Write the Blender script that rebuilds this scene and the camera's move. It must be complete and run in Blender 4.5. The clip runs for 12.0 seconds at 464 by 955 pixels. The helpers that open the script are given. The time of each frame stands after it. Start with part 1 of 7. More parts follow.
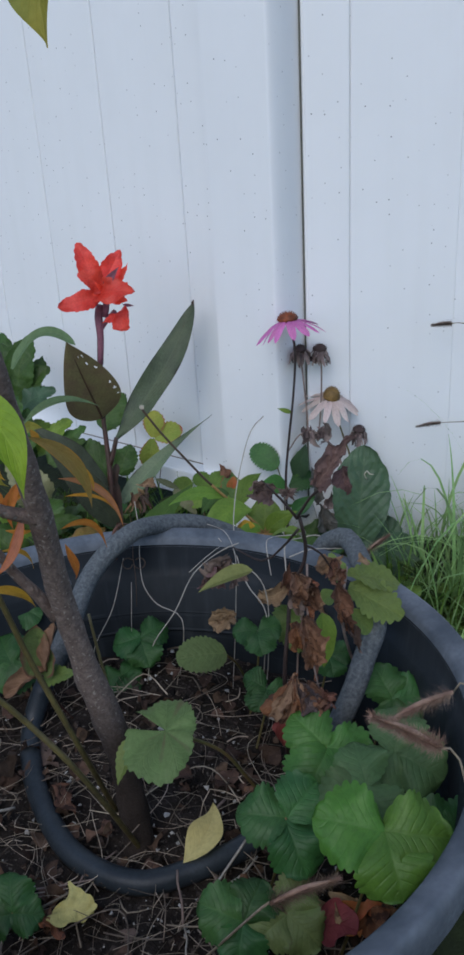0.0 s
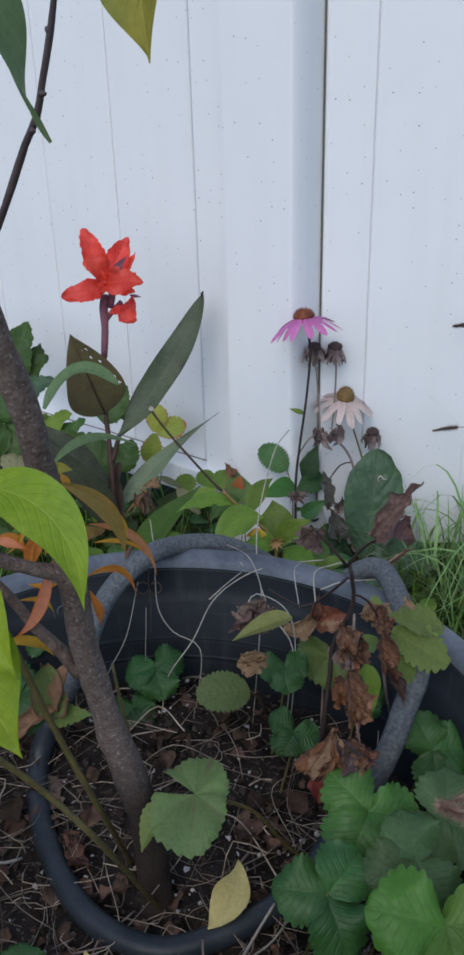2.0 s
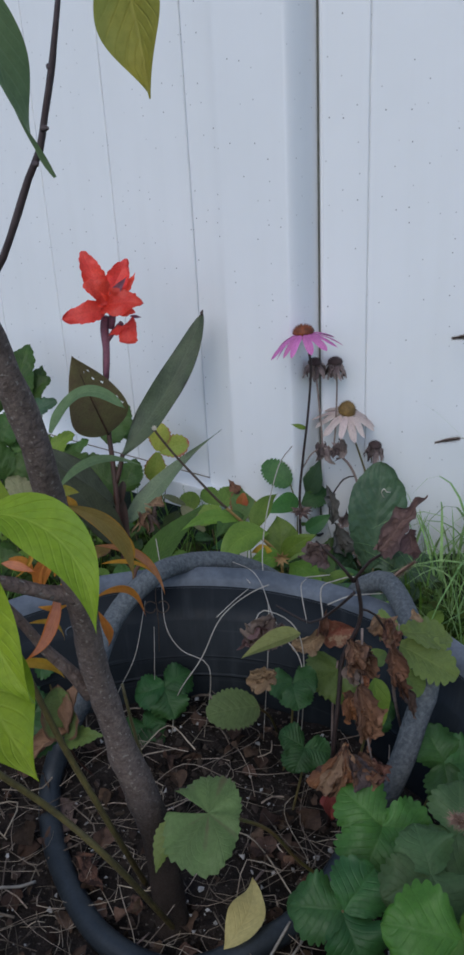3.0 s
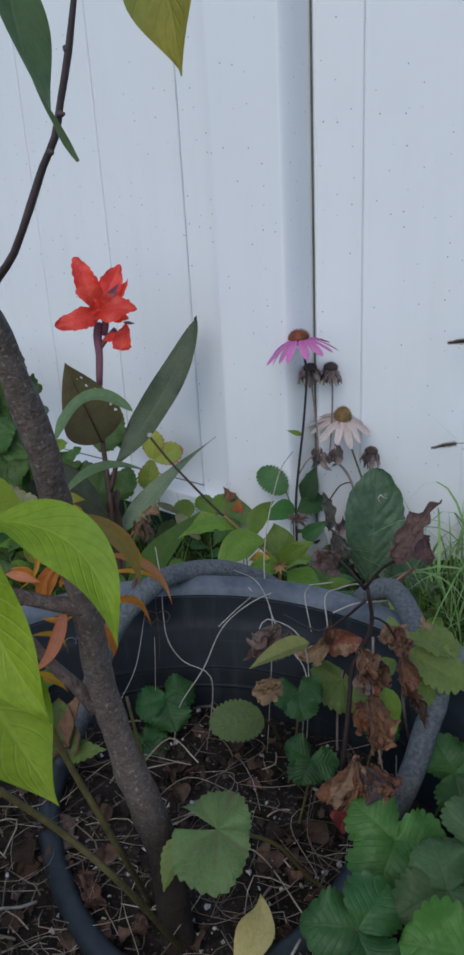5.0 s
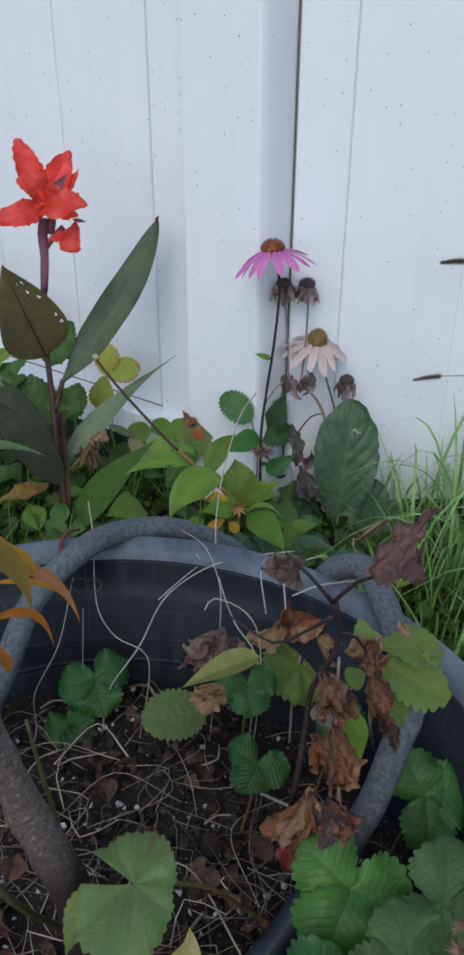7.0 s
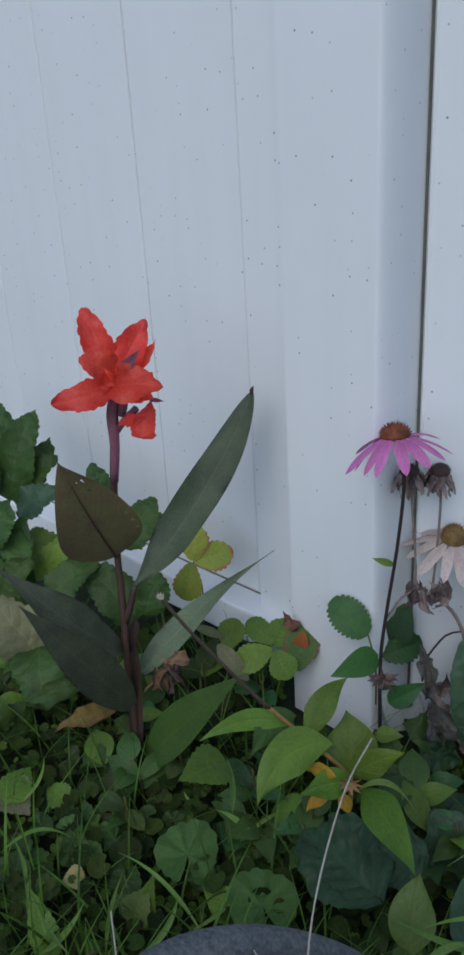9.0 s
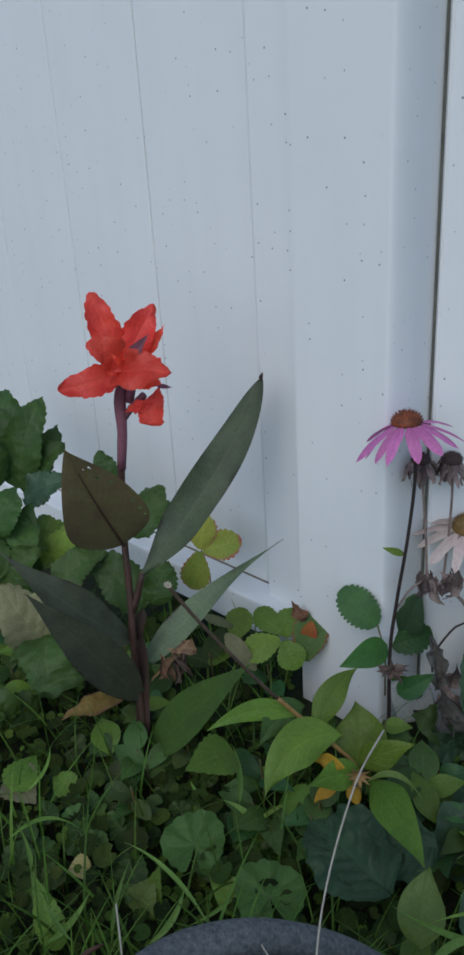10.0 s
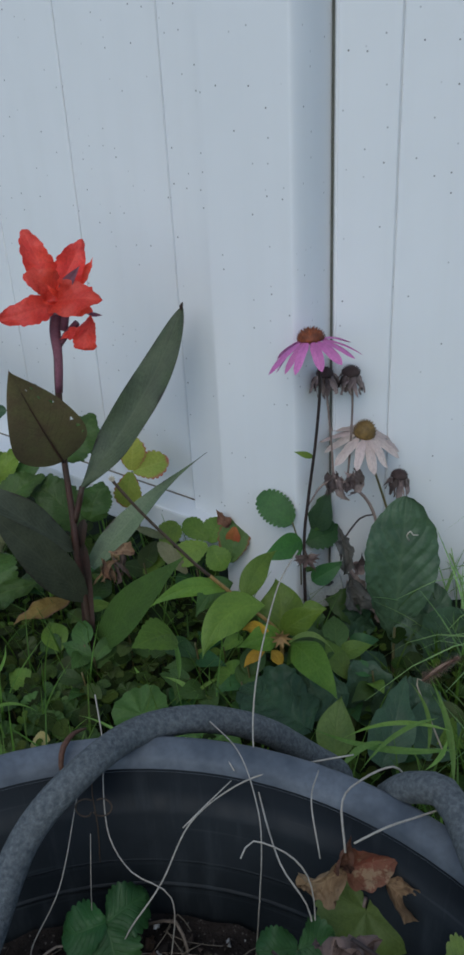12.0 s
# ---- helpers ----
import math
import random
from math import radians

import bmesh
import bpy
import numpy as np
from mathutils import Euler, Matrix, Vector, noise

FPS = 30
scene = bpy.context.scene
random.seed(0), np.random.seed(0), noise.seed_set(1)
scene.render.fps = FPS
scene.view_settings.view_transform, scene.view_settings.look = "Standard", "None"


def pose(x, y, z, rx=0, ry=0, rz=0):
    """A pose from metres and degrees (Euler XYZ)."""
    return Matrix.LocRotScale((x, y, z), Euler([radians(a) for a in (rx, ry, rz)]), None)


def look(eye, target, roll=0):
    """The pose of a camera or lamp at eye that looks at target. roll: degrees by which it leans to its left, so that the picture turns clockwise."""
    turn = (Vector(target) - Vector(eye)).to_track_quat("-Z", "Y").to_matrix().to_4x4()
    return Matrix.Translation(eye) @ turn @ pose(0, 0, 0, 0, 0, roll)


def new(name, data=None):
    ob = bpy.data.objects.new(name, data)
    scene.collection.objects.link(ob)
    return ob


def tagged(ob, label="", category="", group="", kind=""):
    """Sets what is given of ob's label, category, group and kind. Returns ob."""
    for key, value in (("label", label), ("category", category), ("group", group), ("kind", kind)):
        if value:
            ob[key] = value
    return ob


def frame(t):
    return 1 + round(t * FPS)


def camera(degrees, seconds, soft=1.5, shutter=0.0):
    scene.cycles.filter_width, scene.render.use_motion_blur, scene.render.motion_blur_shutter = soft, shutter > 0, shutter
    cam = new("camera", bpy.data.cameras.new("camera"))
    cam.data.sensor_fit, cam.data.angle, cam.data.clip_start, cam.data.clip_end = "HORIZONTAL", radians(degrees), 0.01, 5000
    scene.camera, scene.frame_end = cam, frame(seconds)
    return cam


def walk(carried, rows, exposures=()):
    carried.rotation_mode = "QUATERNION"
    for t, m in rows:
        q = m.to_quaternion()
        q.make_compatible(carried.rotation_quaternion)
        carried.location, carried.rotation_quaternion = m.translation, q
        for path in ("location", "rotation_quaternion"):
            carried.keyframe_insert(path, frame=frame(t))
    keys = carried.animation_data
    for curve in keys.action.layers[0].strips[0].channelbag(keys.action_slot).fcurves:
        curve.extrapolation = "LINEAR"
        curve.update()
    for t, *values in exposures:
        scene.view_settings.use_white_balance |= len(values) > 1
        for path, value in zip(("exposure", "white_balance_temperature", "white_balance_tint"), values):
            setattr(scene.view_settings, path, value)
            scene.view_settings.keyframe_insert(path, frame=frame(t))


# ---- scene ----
# ---------------- camera ----------------
cam = camera(30.9, 12.0, soft=3.1)
PATH = [
    (0, (0.046, 0.113, 0.767), (-0.013, 1.949, -0.024), -3.4),
    (0.5, (0.036, 0.131, 0.769), (-0.022, 1.977, -0.001), -1.1),
    (1, (0.026, 0.149, 0.765), (-0.002, 1.966, -0.072), -2.0),
    (1.5, (0.017, 0.176, 0.77), (-0.015, 1.976, -0.101), -2.2),
    (2, (0.007, 0.183, 0.784), (-0.013, 1.995, -0.064), -1.6),
    (2.5, (0.01, 0.179, 0.78), (-0.016, 1.997, -0.053), -2.3),
    (3, (0.006, 0.18, 0.787), (-0.02, 2.007, -0.026), -3.1),
    (3.2, (0.005, 0.183, 0.784), (-0.023, 2.007, -0.033), -3.7),
    (4.8, (-0.006, 0.189, 0.781), (-0.009, 2.03, -0.002), -3.5),
    (5, (-0.006, 0.192, 0.781), (-0.002, 2.026, -0.016), -3.2),
    (5.5, (-0.003, 0.21, 0.773), (0.024, 2.027, -0.061), -2.3),
    (6, (-0.006, 0.232, 0.768), (0.024, 2.011, -0.145), -1.7),
    (6.5, (-0.007, 0.256, 0.771), (0.046, 1.989, -0.227), 0.0),
    (6.7, (0.001, 0.276, 0.764), (0.078, 2.001, -0.245), 0.5),
    (8.3, (0.034, 0.551, 0.762), (-0.042, 2.313, -0.182), -3.2),
    (8.5, (0.043, 0.567, 0.774), (-0.066, 2.351, -0.122), -3.0),
    (9, (0.031, 0.596, 0.789), (-0.181, 2.408, -0.032), -3.5),
    (9.5, (0.034, 0.601, 0.788), (-0.187, 2.41, -0.035), -3.4),
    (10, (0.029, 0.605, 0.782), (-0.202, 2.405, -0.059), -3.5),
    (10.5, (0.018, 0.603, 0.786), (-0.212, 2.396, -0.071), -3.1),
    (11, (0.036, 0.587, 0.778), (-0.15, 2.371, -0.108), -3.5),
    (11.5, (0.031, 0.534, 0.782), (-0.028, 2.31, -0.136), -3.0),
    (12, (0.023, 0.476, 0.782), (-0.008, 2.246, -0.149), -3.1),
]
walk(cam, [(t, look(eye, target, roll)) for t, eye, target, roll in PATH],
     exposures=[(0.0, 0.30, 6150, 10), (1.0, 0.26, 6350, 11), (2.0, 0.40, 6350, 11), (2.5, 0.18, 6250, 11), (3.0, 0.18, 6250, 11), (5.2, 0.18, 6250, 9), (6.0, 0.20, 6200, 8), (6.5, 0.50, 6450, 9), (8.5, 0.06, 6000, 9), (9.5, 0.0, 6200, 7), (12.0, 0.02, 6200, 5)])

# ---------------- world and sun ----------------
world = bpy.data.worlds.new("world")
scene.world = world
world.use_nodes = True
wn, wl = world.node_tree.nodes, world.node_tree.links
sky = wn.new("ShaderNodeTexSky")
sky.sky_type = "NISHITA"
sky.sun_disc = False
sky.sun_elevation = radians(45)
sky.sun_rotation = radians(197)
sky.air_density, sky.dust_density, sky.ozone_density = 1.0, 1.0, 1.5
wn["Background"].inputs["Strength"].default_value = 0.15
wl.new(sky.outputs[0], wn["Background"].inputs["Color"])

sun = new("sun", bpy.data.lights.new("sun", "SUN"))
sun.data.energy, sun.data.angle, sun.data.color = 0.80, radians(50), (1.0, 0.955, 0.875)
sun.matrix_world = look((-0.62, -1.0, 2.75), (0.1, 1.3, 0.3))


# ---------------- helpers ----------------
def world_of(ob):
    m = ob.matrix_basis.copy()
    return world_of(ob.parent) @ m if ob.parent else m


def part(name, bm, material, parent, label="", at=None, smooth=True, local=False):
    """Links a bmesh as one mesh object under a parent; at: the pose of its origin; local: the bmesh is in that pose's frame."""
    me = bpy.data.meshes.new(name)
    if at is not None and not local:
        bm.transform(at.inverted())
    bm.normal_update()
    bm.to_mesh(me)
    bm.free()
    me.materials.append(material)
    if smooth:
        me.polygons.foreach_set("use_smooth", [True] * len(me.polygons))
    ob = new(name, me)
    if parent is not None:
        ob.parent = parent
        ob.matrix_basis = world_of(parent).inverted() @ (at if at is not None else Matrix.Identity(4))
    elif at is not None:
        ob.matrix_basis = at
    if label:
        ob["label"] = label
    return ob


def thing(name, at, label, category, group=""):
    ob = new(name)
    ob.empty_display_size = 0.02
    ob.matrix_basis = Matrix.Translation(at)
    return tagged(ob, label, category, group)


def smooth_line(points, step):
    """Points along a smooth curve through the given ones; each point may carry more values than three."""
    pts = [np.array(p, float) for p in points]
    pts = [2 * pts[0] - pts[1]] + pts + [2 * pts[-1] - pts[-2]]
    out = []
    for a, b, c, d in zip(pts, pts[1:], pts[2:], pts[3:]):
        n = max(2, int(np.linalg.norm((c - b)[:3]) / step))
        for i in range(n):
            t = i / n
            out.append(0.5 * (2 * b + (c - a) * t + (2 * a - 5 * b + 4 * c - d) * t * t + (3 * b - a - 3 * c + d) * t ** 3))
    out.append(pts[-2])
    return out


def tube(bm, points, radii, segs=8, step=0.01, rough=0.0, seed=0):
    """A tapered round tube along a smooth curve, closed at both ends."""
    if not hasattr(radii, "__len__"):
        radii = [radii] * len(points)
    line = smooth_line([(*p, r) for p, r in zip(points, radii)], step)
    rings, prev = [], None
    for i, p in enumerate(line):
        c = Vector(p[:3])
        d = Vector(line[min(i + 1, len(line) - 1)][:3]) - Vector(line[max(i - 1, 0)][:3])
        d.normalize()
        if prev is None:
            prev = d.orthogonal()
        prev = (prev - d * prev.dot(d)).normalized()
        side = d.cross(prev)
        ring = []
        for k in range(segs):
            a = 2 * math.pi * k / segs
            r = p[3]
            if rough:
                r *= 1 + rough * noise.noise((c.x * 60 + math.cos(a) * 1.3 + seed, c.y * 60 + math.sin(a) * 1.3, c.z * 60))
            ring.append(bm.verts.new(c + (prev * math.cos(a) + side * math.sin(a)) * r))
        rings.append(ring)
    for a, b in zip(rings, rings[1:]):
        for k in range(segs):
            bm.faces.new((a[k], a[(k + 1) % segs], b[(k + 1) % segs], b[k]))
    bm.faces.new(rings[0][::-1])
    bm.faces.new(rings[-1])
    return bm


def lathe(profile, segs=96):
    bm = bmesh.new()
    rings = [[bm.verts.new((r * math.cos(2 * math.pi * k / segs), r * math.sin(2 * math.pi * k / segs), z)) for k in range(segs)] for r, z in profile]
    for a, b in zip(rings, rings[1:]):
        for k in range(segs):
            bm.faces.new((a[k], a[(k + 1) % segs], b[(k + 1) % segs], b[k]))
    return bm


def half_width(kind, v):
    """Half the width of a leaf at v along it, at most about 1."""
    if kind == "lance":
        return math.sin(math.pi * v ** 0.8) ** 1.15
    if kind == "ovate":
        return math.sin(math.pi * v ** 0.62) ** 0.95
    if kind == "obovate":
        return max(0.0, math.sin(math.pi * (0.07 + 0.93 * v) ** 1.4)) ** 0.6
    if kind == "leaflet":
        return math.sin(math.pi * (0.04 + 0.96 * v) ** 1.12) ** 0.6
    if kind == "paddle":
        return math.sin(math.pi * v ** 1.3) ** 0.62
    if kind == "fan":
        return (0.08 + 0.92 * v ** 0.8) * (1 - v ** 14) ** 0.5
    if kind == "broad":
        return math.sin(math.pi * v ** 0.72) ** 0.62
    if kind == "round":
        return math.sqrt(max(0.0, 1 - (2 * v - 1) ** 2))
    if kind == "strap":
        return min(1.0, 6 * v + 0.35) * (1 - v ** 7) ** 0.6
    if kind == "sword":
        return (0.13 + 0.87 * math.sin(math.pi / 2 * min(1.0, v / 0.30)) ** 1.2) * (1 - v ** 5) ** 0.75
    if kind == "blade":
        return math.sin(math.pi * min(1.0, 0.10 + 0.90 * v)) ** 0.8
    if kind == "oval":
        return math.sin(math.pi * (0.03 + 0.97 * v) ** 0.85) ** 0.5
    if kind == "tailed":
        return math.sin(math.pi * min(1.0, 0.06 + v) ** 0.62) ** 1.7 * 0.95 + 0.05 * (1 - v)
    if kind == "petal":
        return min(1.0, 3.2 * v + 0.3) * (1 - v ** 7)
    return math.sin(math.pi * v)


def leaf_bm(base, tip, width, up=(0, 0, 1), kind="ovate", arch=0.12, fold=0.25, cup=0.0, ruffle=0.0, pleat=0.0, nv=7,
            teeth=0, tooth=0.12, rows=14, cols=6, notch=0.0, crumple=0.0, wrinkle=70, twist=0.0, seed=0, torn=0.0, bend=0.0, holes=()):
    """A leaf as a curved sheet from base to tip, in world places, with its width and length in the UV map."""
    base, tip = Vector(base), Vector(tip)
    d = tip - base
    L = d.length
    d.normalize()
    up = Vector(up)
    n = (up - d * up.dot(d)).normalized()
    s = d.cross(n)
    if teeth:
        rows = teeth * 4
    bm = bmesh.new()
    uv = bm.loops.layers.uv.new("UVMap")
    grid, W = [], width / 2
    rng = random.Random(seed)
    ph = rng.random() * 6
    for i in range(rows + 1):
        v = i / rows
        w = max(half_width(kind, v), 0.012)
        tw = twist * v
        across = (s - d * bend * 4 * (1 - 2 * v)).normalized()
        sx, nx = across * math.cos(tw) + n * math.sin(tw), n * math.cos(tw) - across * math.sin(tw)
        row = []
        for j in range(cols + 1):
            u = 2 * j / cols - 1
            k = 1.0
            if teeth and abs(u) > 0.95 and 0 < i < rows:
                k = 1 + tooth * (0.6, -0.9, 0.5, 1.1)[i % 4]
            if torn and abs(u) > 0.6:
                k *= 1 - torn * max(0.0, noise.noise((v * 5 + seed, u * 3, seed)))
            h = arch * L * 4 * v * (1 - v) + fold * abs(u) * w * W + cup * u * u * w * W
            h += ruffle * W * math.sin(9 * v + ph + (1.5 if u > 0 else 0)) * u * u
            h += pleat * W * (1 - abs(u) * 0.4) * math.cos(2 * math.pi * nv * (v - 0.33 * abs(u))) * min(1, abs(u) * 3) * w
            y = v * L - notch * L * abs(u) ** 1.3 * (1 - v) ** 2
            if teeth and abs(u) > 0.7 and v > 0.5:
                y += tooth * 0.5 * W * (0.6, -0.9, 0.5, 1.1)[i % 4] * (v - 0.5) * 2
            p = base + d * y + s * (bend * L * 4 * v * (1 - v)) + sx * (u * w * W * k) + nx * h
            if crumple:
                q = p * wrinkle + Vector((seed * 3.1, 0, 0))
                p = p + noise.noise_vector(q) * crumple * (0.3 + abs(u)) + noise.noise_vector(q * 2.7) * crumple * 0.4 + noise.noise_vector(q * 0.35) * crumple * 1.5 * v
            row.append(bm.verts.new(p))
        grid.append(row)
    for i in range(rows):
        for j in range(cols):
            u0, v0 = 2 * (j + 0.5) / cols - 1, (i + 0.5) / rows
            if any(((u0 - a) * W) ** 2 + ((v0 - b) * L) ** 2 < r * r for a, b, r in holes):
                continue
            f = bm.faces.new((grid[i][j], grid[i][j + 1], grid[i + 1][j + 1], grid[i + 1][j]))
            for lp, (a, b) in zip(f.loops, ((i, j), (i, j + 1), (i + 1, j + 1), (i + 1, j))):
                lp[uv].uv = (b / cols, a / rows)
    return bm


def box_bm(x0, x1, y0, y1, z0, z1, bevel=0.0, segs=2):
    bm = bmesh.new()
    v = [bm.verts.new((x, y, z)) for x in (x0, x1) for y in (y0, y1) for z in (z0, z1)]
    for f in ((0, 1, 3, 2), (4, 6, 7, 5), (0, 4, 5, 1), (2, 3, 7, 6), (0, 2, 6, 4), (1, 5, 7, 3)):
        bm.faces.new([v[i] for i in f])
    if bevel:
        bmesh.ops.bevel(bm, geom=bm.edges[:], offset=bevel, segments=segs, affect="EDGES", profile=0.6)
    return bm


# ---------------- materials ----------------
class Nodes:
    """Short ways to build a node tree."""

    def __init__(self, name):
        self.mat = bpy.data.materials.new(name)
        self.mat.use_nodes = True
        self.t = self.mat.node_tree
        self.bsdf = self.t.nodes["Principled BSDF"]
        self.out = self.t.nodes["Material Output"]

    def add(self, kind, **inputs):
        n = self.t.nodes.new(kind)
        for k, v in inputs.items():
            self.put(n.inputs[k.replace("_", " ")], v)
        return n

    def put(self, socket, v):
        if isinstance(v, bpy.types.NodeSocket):
            self.t.links.new(v, socket)
        else:
            socket.default_value = v

    def math(self, op, a, b=0.0, clamp=False):
        n = self.t.nodes.new("ShaderNodeMath")
        n.operation, n.use_clamp = op, clamp
        self.put(n.inputs[0], a)
        self.put(n.inputs[1], b)
        return n.outputs[0]

    def span(self, v, a, b, c=0.0, d=1.0):
        n = self.add("ShaderNodeMapRange", Value=v)
        for i, x in zip((1, 2, 3, 4), (a, b, c, d)):
            n.inputs[i].default_value = x
        return n.outputs[0]

    def mix(self, fac, a, b, how="MIX"):
        n = self.t.nodes.new("ShaderNodeMix")
        n.data_type, n.blend_type = "RGBA", how
        self.put(n.inputs["Factor"], fac)
        self.put(n.inputs["A"], a)
        self.put(n.inputs["B"], b)
        return n.outputs["Result"]

    def noise(self, scale, detail=4, rough=0.6, vec=None):
        n = self.add("ShaderNodeTexNoise", Scale=scale, Detail=detail, Roughness=rough)
        if vec is not None:
            self.put(n.inputs["Vector"], vec)
        return n.outputs["Fac"]

    def coord(self, which="Object"):
        return self.t.nodes.new("ShaderNodeTexCoord").outputs[which]

    def bump(self, height, strength, distance):
        n = self.add("ShaderNodeBump", Height=height, Strength=strength, Distance=distance)
        self.put(self.bsdf.inputs["Normal"], n.outputs[0])
        return n.outputs[0]

    def base(self, colour, rough, metal=0.0, spec=0.5):
        self.put(self.bsdf.inputs["Base Color"], colour)
        self.put(self.bsdf.inputs["Roughness"], rough)
        self.bsdf.inputs["Metallic"].default_value = metal
        self.bsdf.inputs["Specular IOR Level"].default_value = spec


def rgb(r, g, b):
    return (r, g, b, 1.0)


def leaf_mat(name, light, dark, vein=None, nv=7, rough=0.5, glow=0.25, edge=None, edge_at=0.8, blotch=None, blotch_at=0.6,
             vary=0.3, island=False, veins=0.5, spec=0.25, hue=0.013):
    """A leaf's surface: two greens, midrib and side veins, a worn edge, blotches, light coming through."""
    m = Nodes(name)
    sep = m.add("ShaderNodeSeparateXYZ", Vector=m.coord("UV"))
    s = m.math("ABSOLUTE", m.math("SUBTRACT", m.math("MULTIPLY", sep.outputs[0], 2.0), 1.0))
    v = sep.outputs[1]
    ob = m.coord("Object")
    big, fine = m.noise(35, 3, 0.6, ob), m.noise(320, 3, 0.6, ob)
    col = m.mix(m.span(big, 0.35, 0.65), rgb(*light), rgb(*dark))
    col = m.mix(m.span(fine, 0.4, 0.75, 0.0, 0.4), col, rgb(*[c * 0.55 for c in dark]))
    rib = m.span(s, 0.02, 0.09, 1.0, 0.0)
    fr = m.math("FRACT", m.math("MULTIPLY", m.math("SUBTRACT", v, m.math("MULTIPLY", s, 0.33)), float(nv)))
    side = m.math("MULTIPLY", m.span(m.math("ABSOLUTE", m.math("SUBTRACT", fr, 0.5)), 0.03, 0.14, 1.0, 0.0), m.span(s, 0.2, 1.0, 0.8, 0.2))
    line = m.math("MAXIMUM", rib, side)
    if vein:
        col = m.mix(m.math("MULTIPLY", line, veins), col, rgb(*vein))
    if edge:
        rim = m.math("MAXIMUM", s, m.span(v, edge_at, 1.0, 0.6, 1.0))
        rim = m.math("ADD", rim, m.math("MULTIPLY", m.math("SUBTRACT", big, 0.5), 0.7))
        col = m.mix(m.span(rim, edge_at, edge_at + 0.18), col, rgb(*edge))
    if blotch:
        col = m.mix(m.span(m.noise(90, 4, 0.7, ob), blotch_at, blotch_at + 0.06), col, rgb(*blotch))
    rnd = m.add("ShaderNodeNewGeometry").outputs["Random Per Island"] if island else m.add("ShaderNodeObjectInfo").outputs["Random"]
    hsv = m.add("ShaderNodeHueSaturation", Color=col)
    m.put(hsv.inputs["Value"], m.span(rnd, 0.0, 1.0, 1 - vary, 1 + vary))
    m.put(hsv.inputs["Hue"], m.span(m.math("FRACT", m.math("MULTIPLY", rnd, 7.31)), 0.0, 1.0, 0.5 - hue, 0.5 + hue * 0.9))
    col = hsv.outputs[0]
    m.base(col, m.span(fine, 0.3, 0.7, rough - 0.08, rough + 0.12), spec=spec)
    nrm = m.bump(m.math("ADD", m.math("MULTIPLY", line, -0.6), m.math("MULTIPLY", fine, 0.5)), 0.5, 0.0012)
    tr = m.add("ShaderNodeBsdfTranslucent", Color=col)
    mixer = m.add("ShaderNodeMixShader", Fac=glow)
    m.t.links.new(m.bsdf.outputs[0], mixer.inputs[1])
    m.t.links.new(tr.outputs[0], mixer.inputs[2])
    m.t.links.new(mixer.outputs[0], m.out.inputs[0])
    return m.mat


def plain_mat(name, light, dark, scale=40, rough=0.6, bump=0.3, depth=0.001, spec=0.4, fine=300, vary=0.0, speck=None):
    """A grained surface in two tones."""
    m = Nodes(name)
    ob = m.coord("Object")
    a, b = m.noise(scale, 4, 0.6, ob), m.noise(fine, 3, 0.6, ob)
    col = m.mix(m.span(a, 0.35, 0.68), rgb(*light), rgb(*dark))
    col = m.mix(m.span(b, 0.4, 0.8, 0.0, 0.55), col, rgb(*[c * 0.5 for c in dark]))
    if speck:
        col = m.mix(m.span(m.noise(fine * 0.8, 2, 0.5, ob), 0.63, 0.68), col, rgb(*speck))
    if vary:
        hsv = m.add("ShaderNodeHueSaturation", Color=col)
        m.put(hsv.inputs["Value"], m.span(m.add("ShaderNodeObjectInfo").outputs["Random"], 0, 1, 1 - vary, 1 + vary))
        col = hsv.outputs[0]
    m.base(col, m.span(b, 0.3, 0.7, rough - 0.1, rough + 0.1), spec=spec)
    m.bump(m.math("ADD", a, m.math("MULTIPLY", b, 0.6)), bump, depth)
    return m.mat


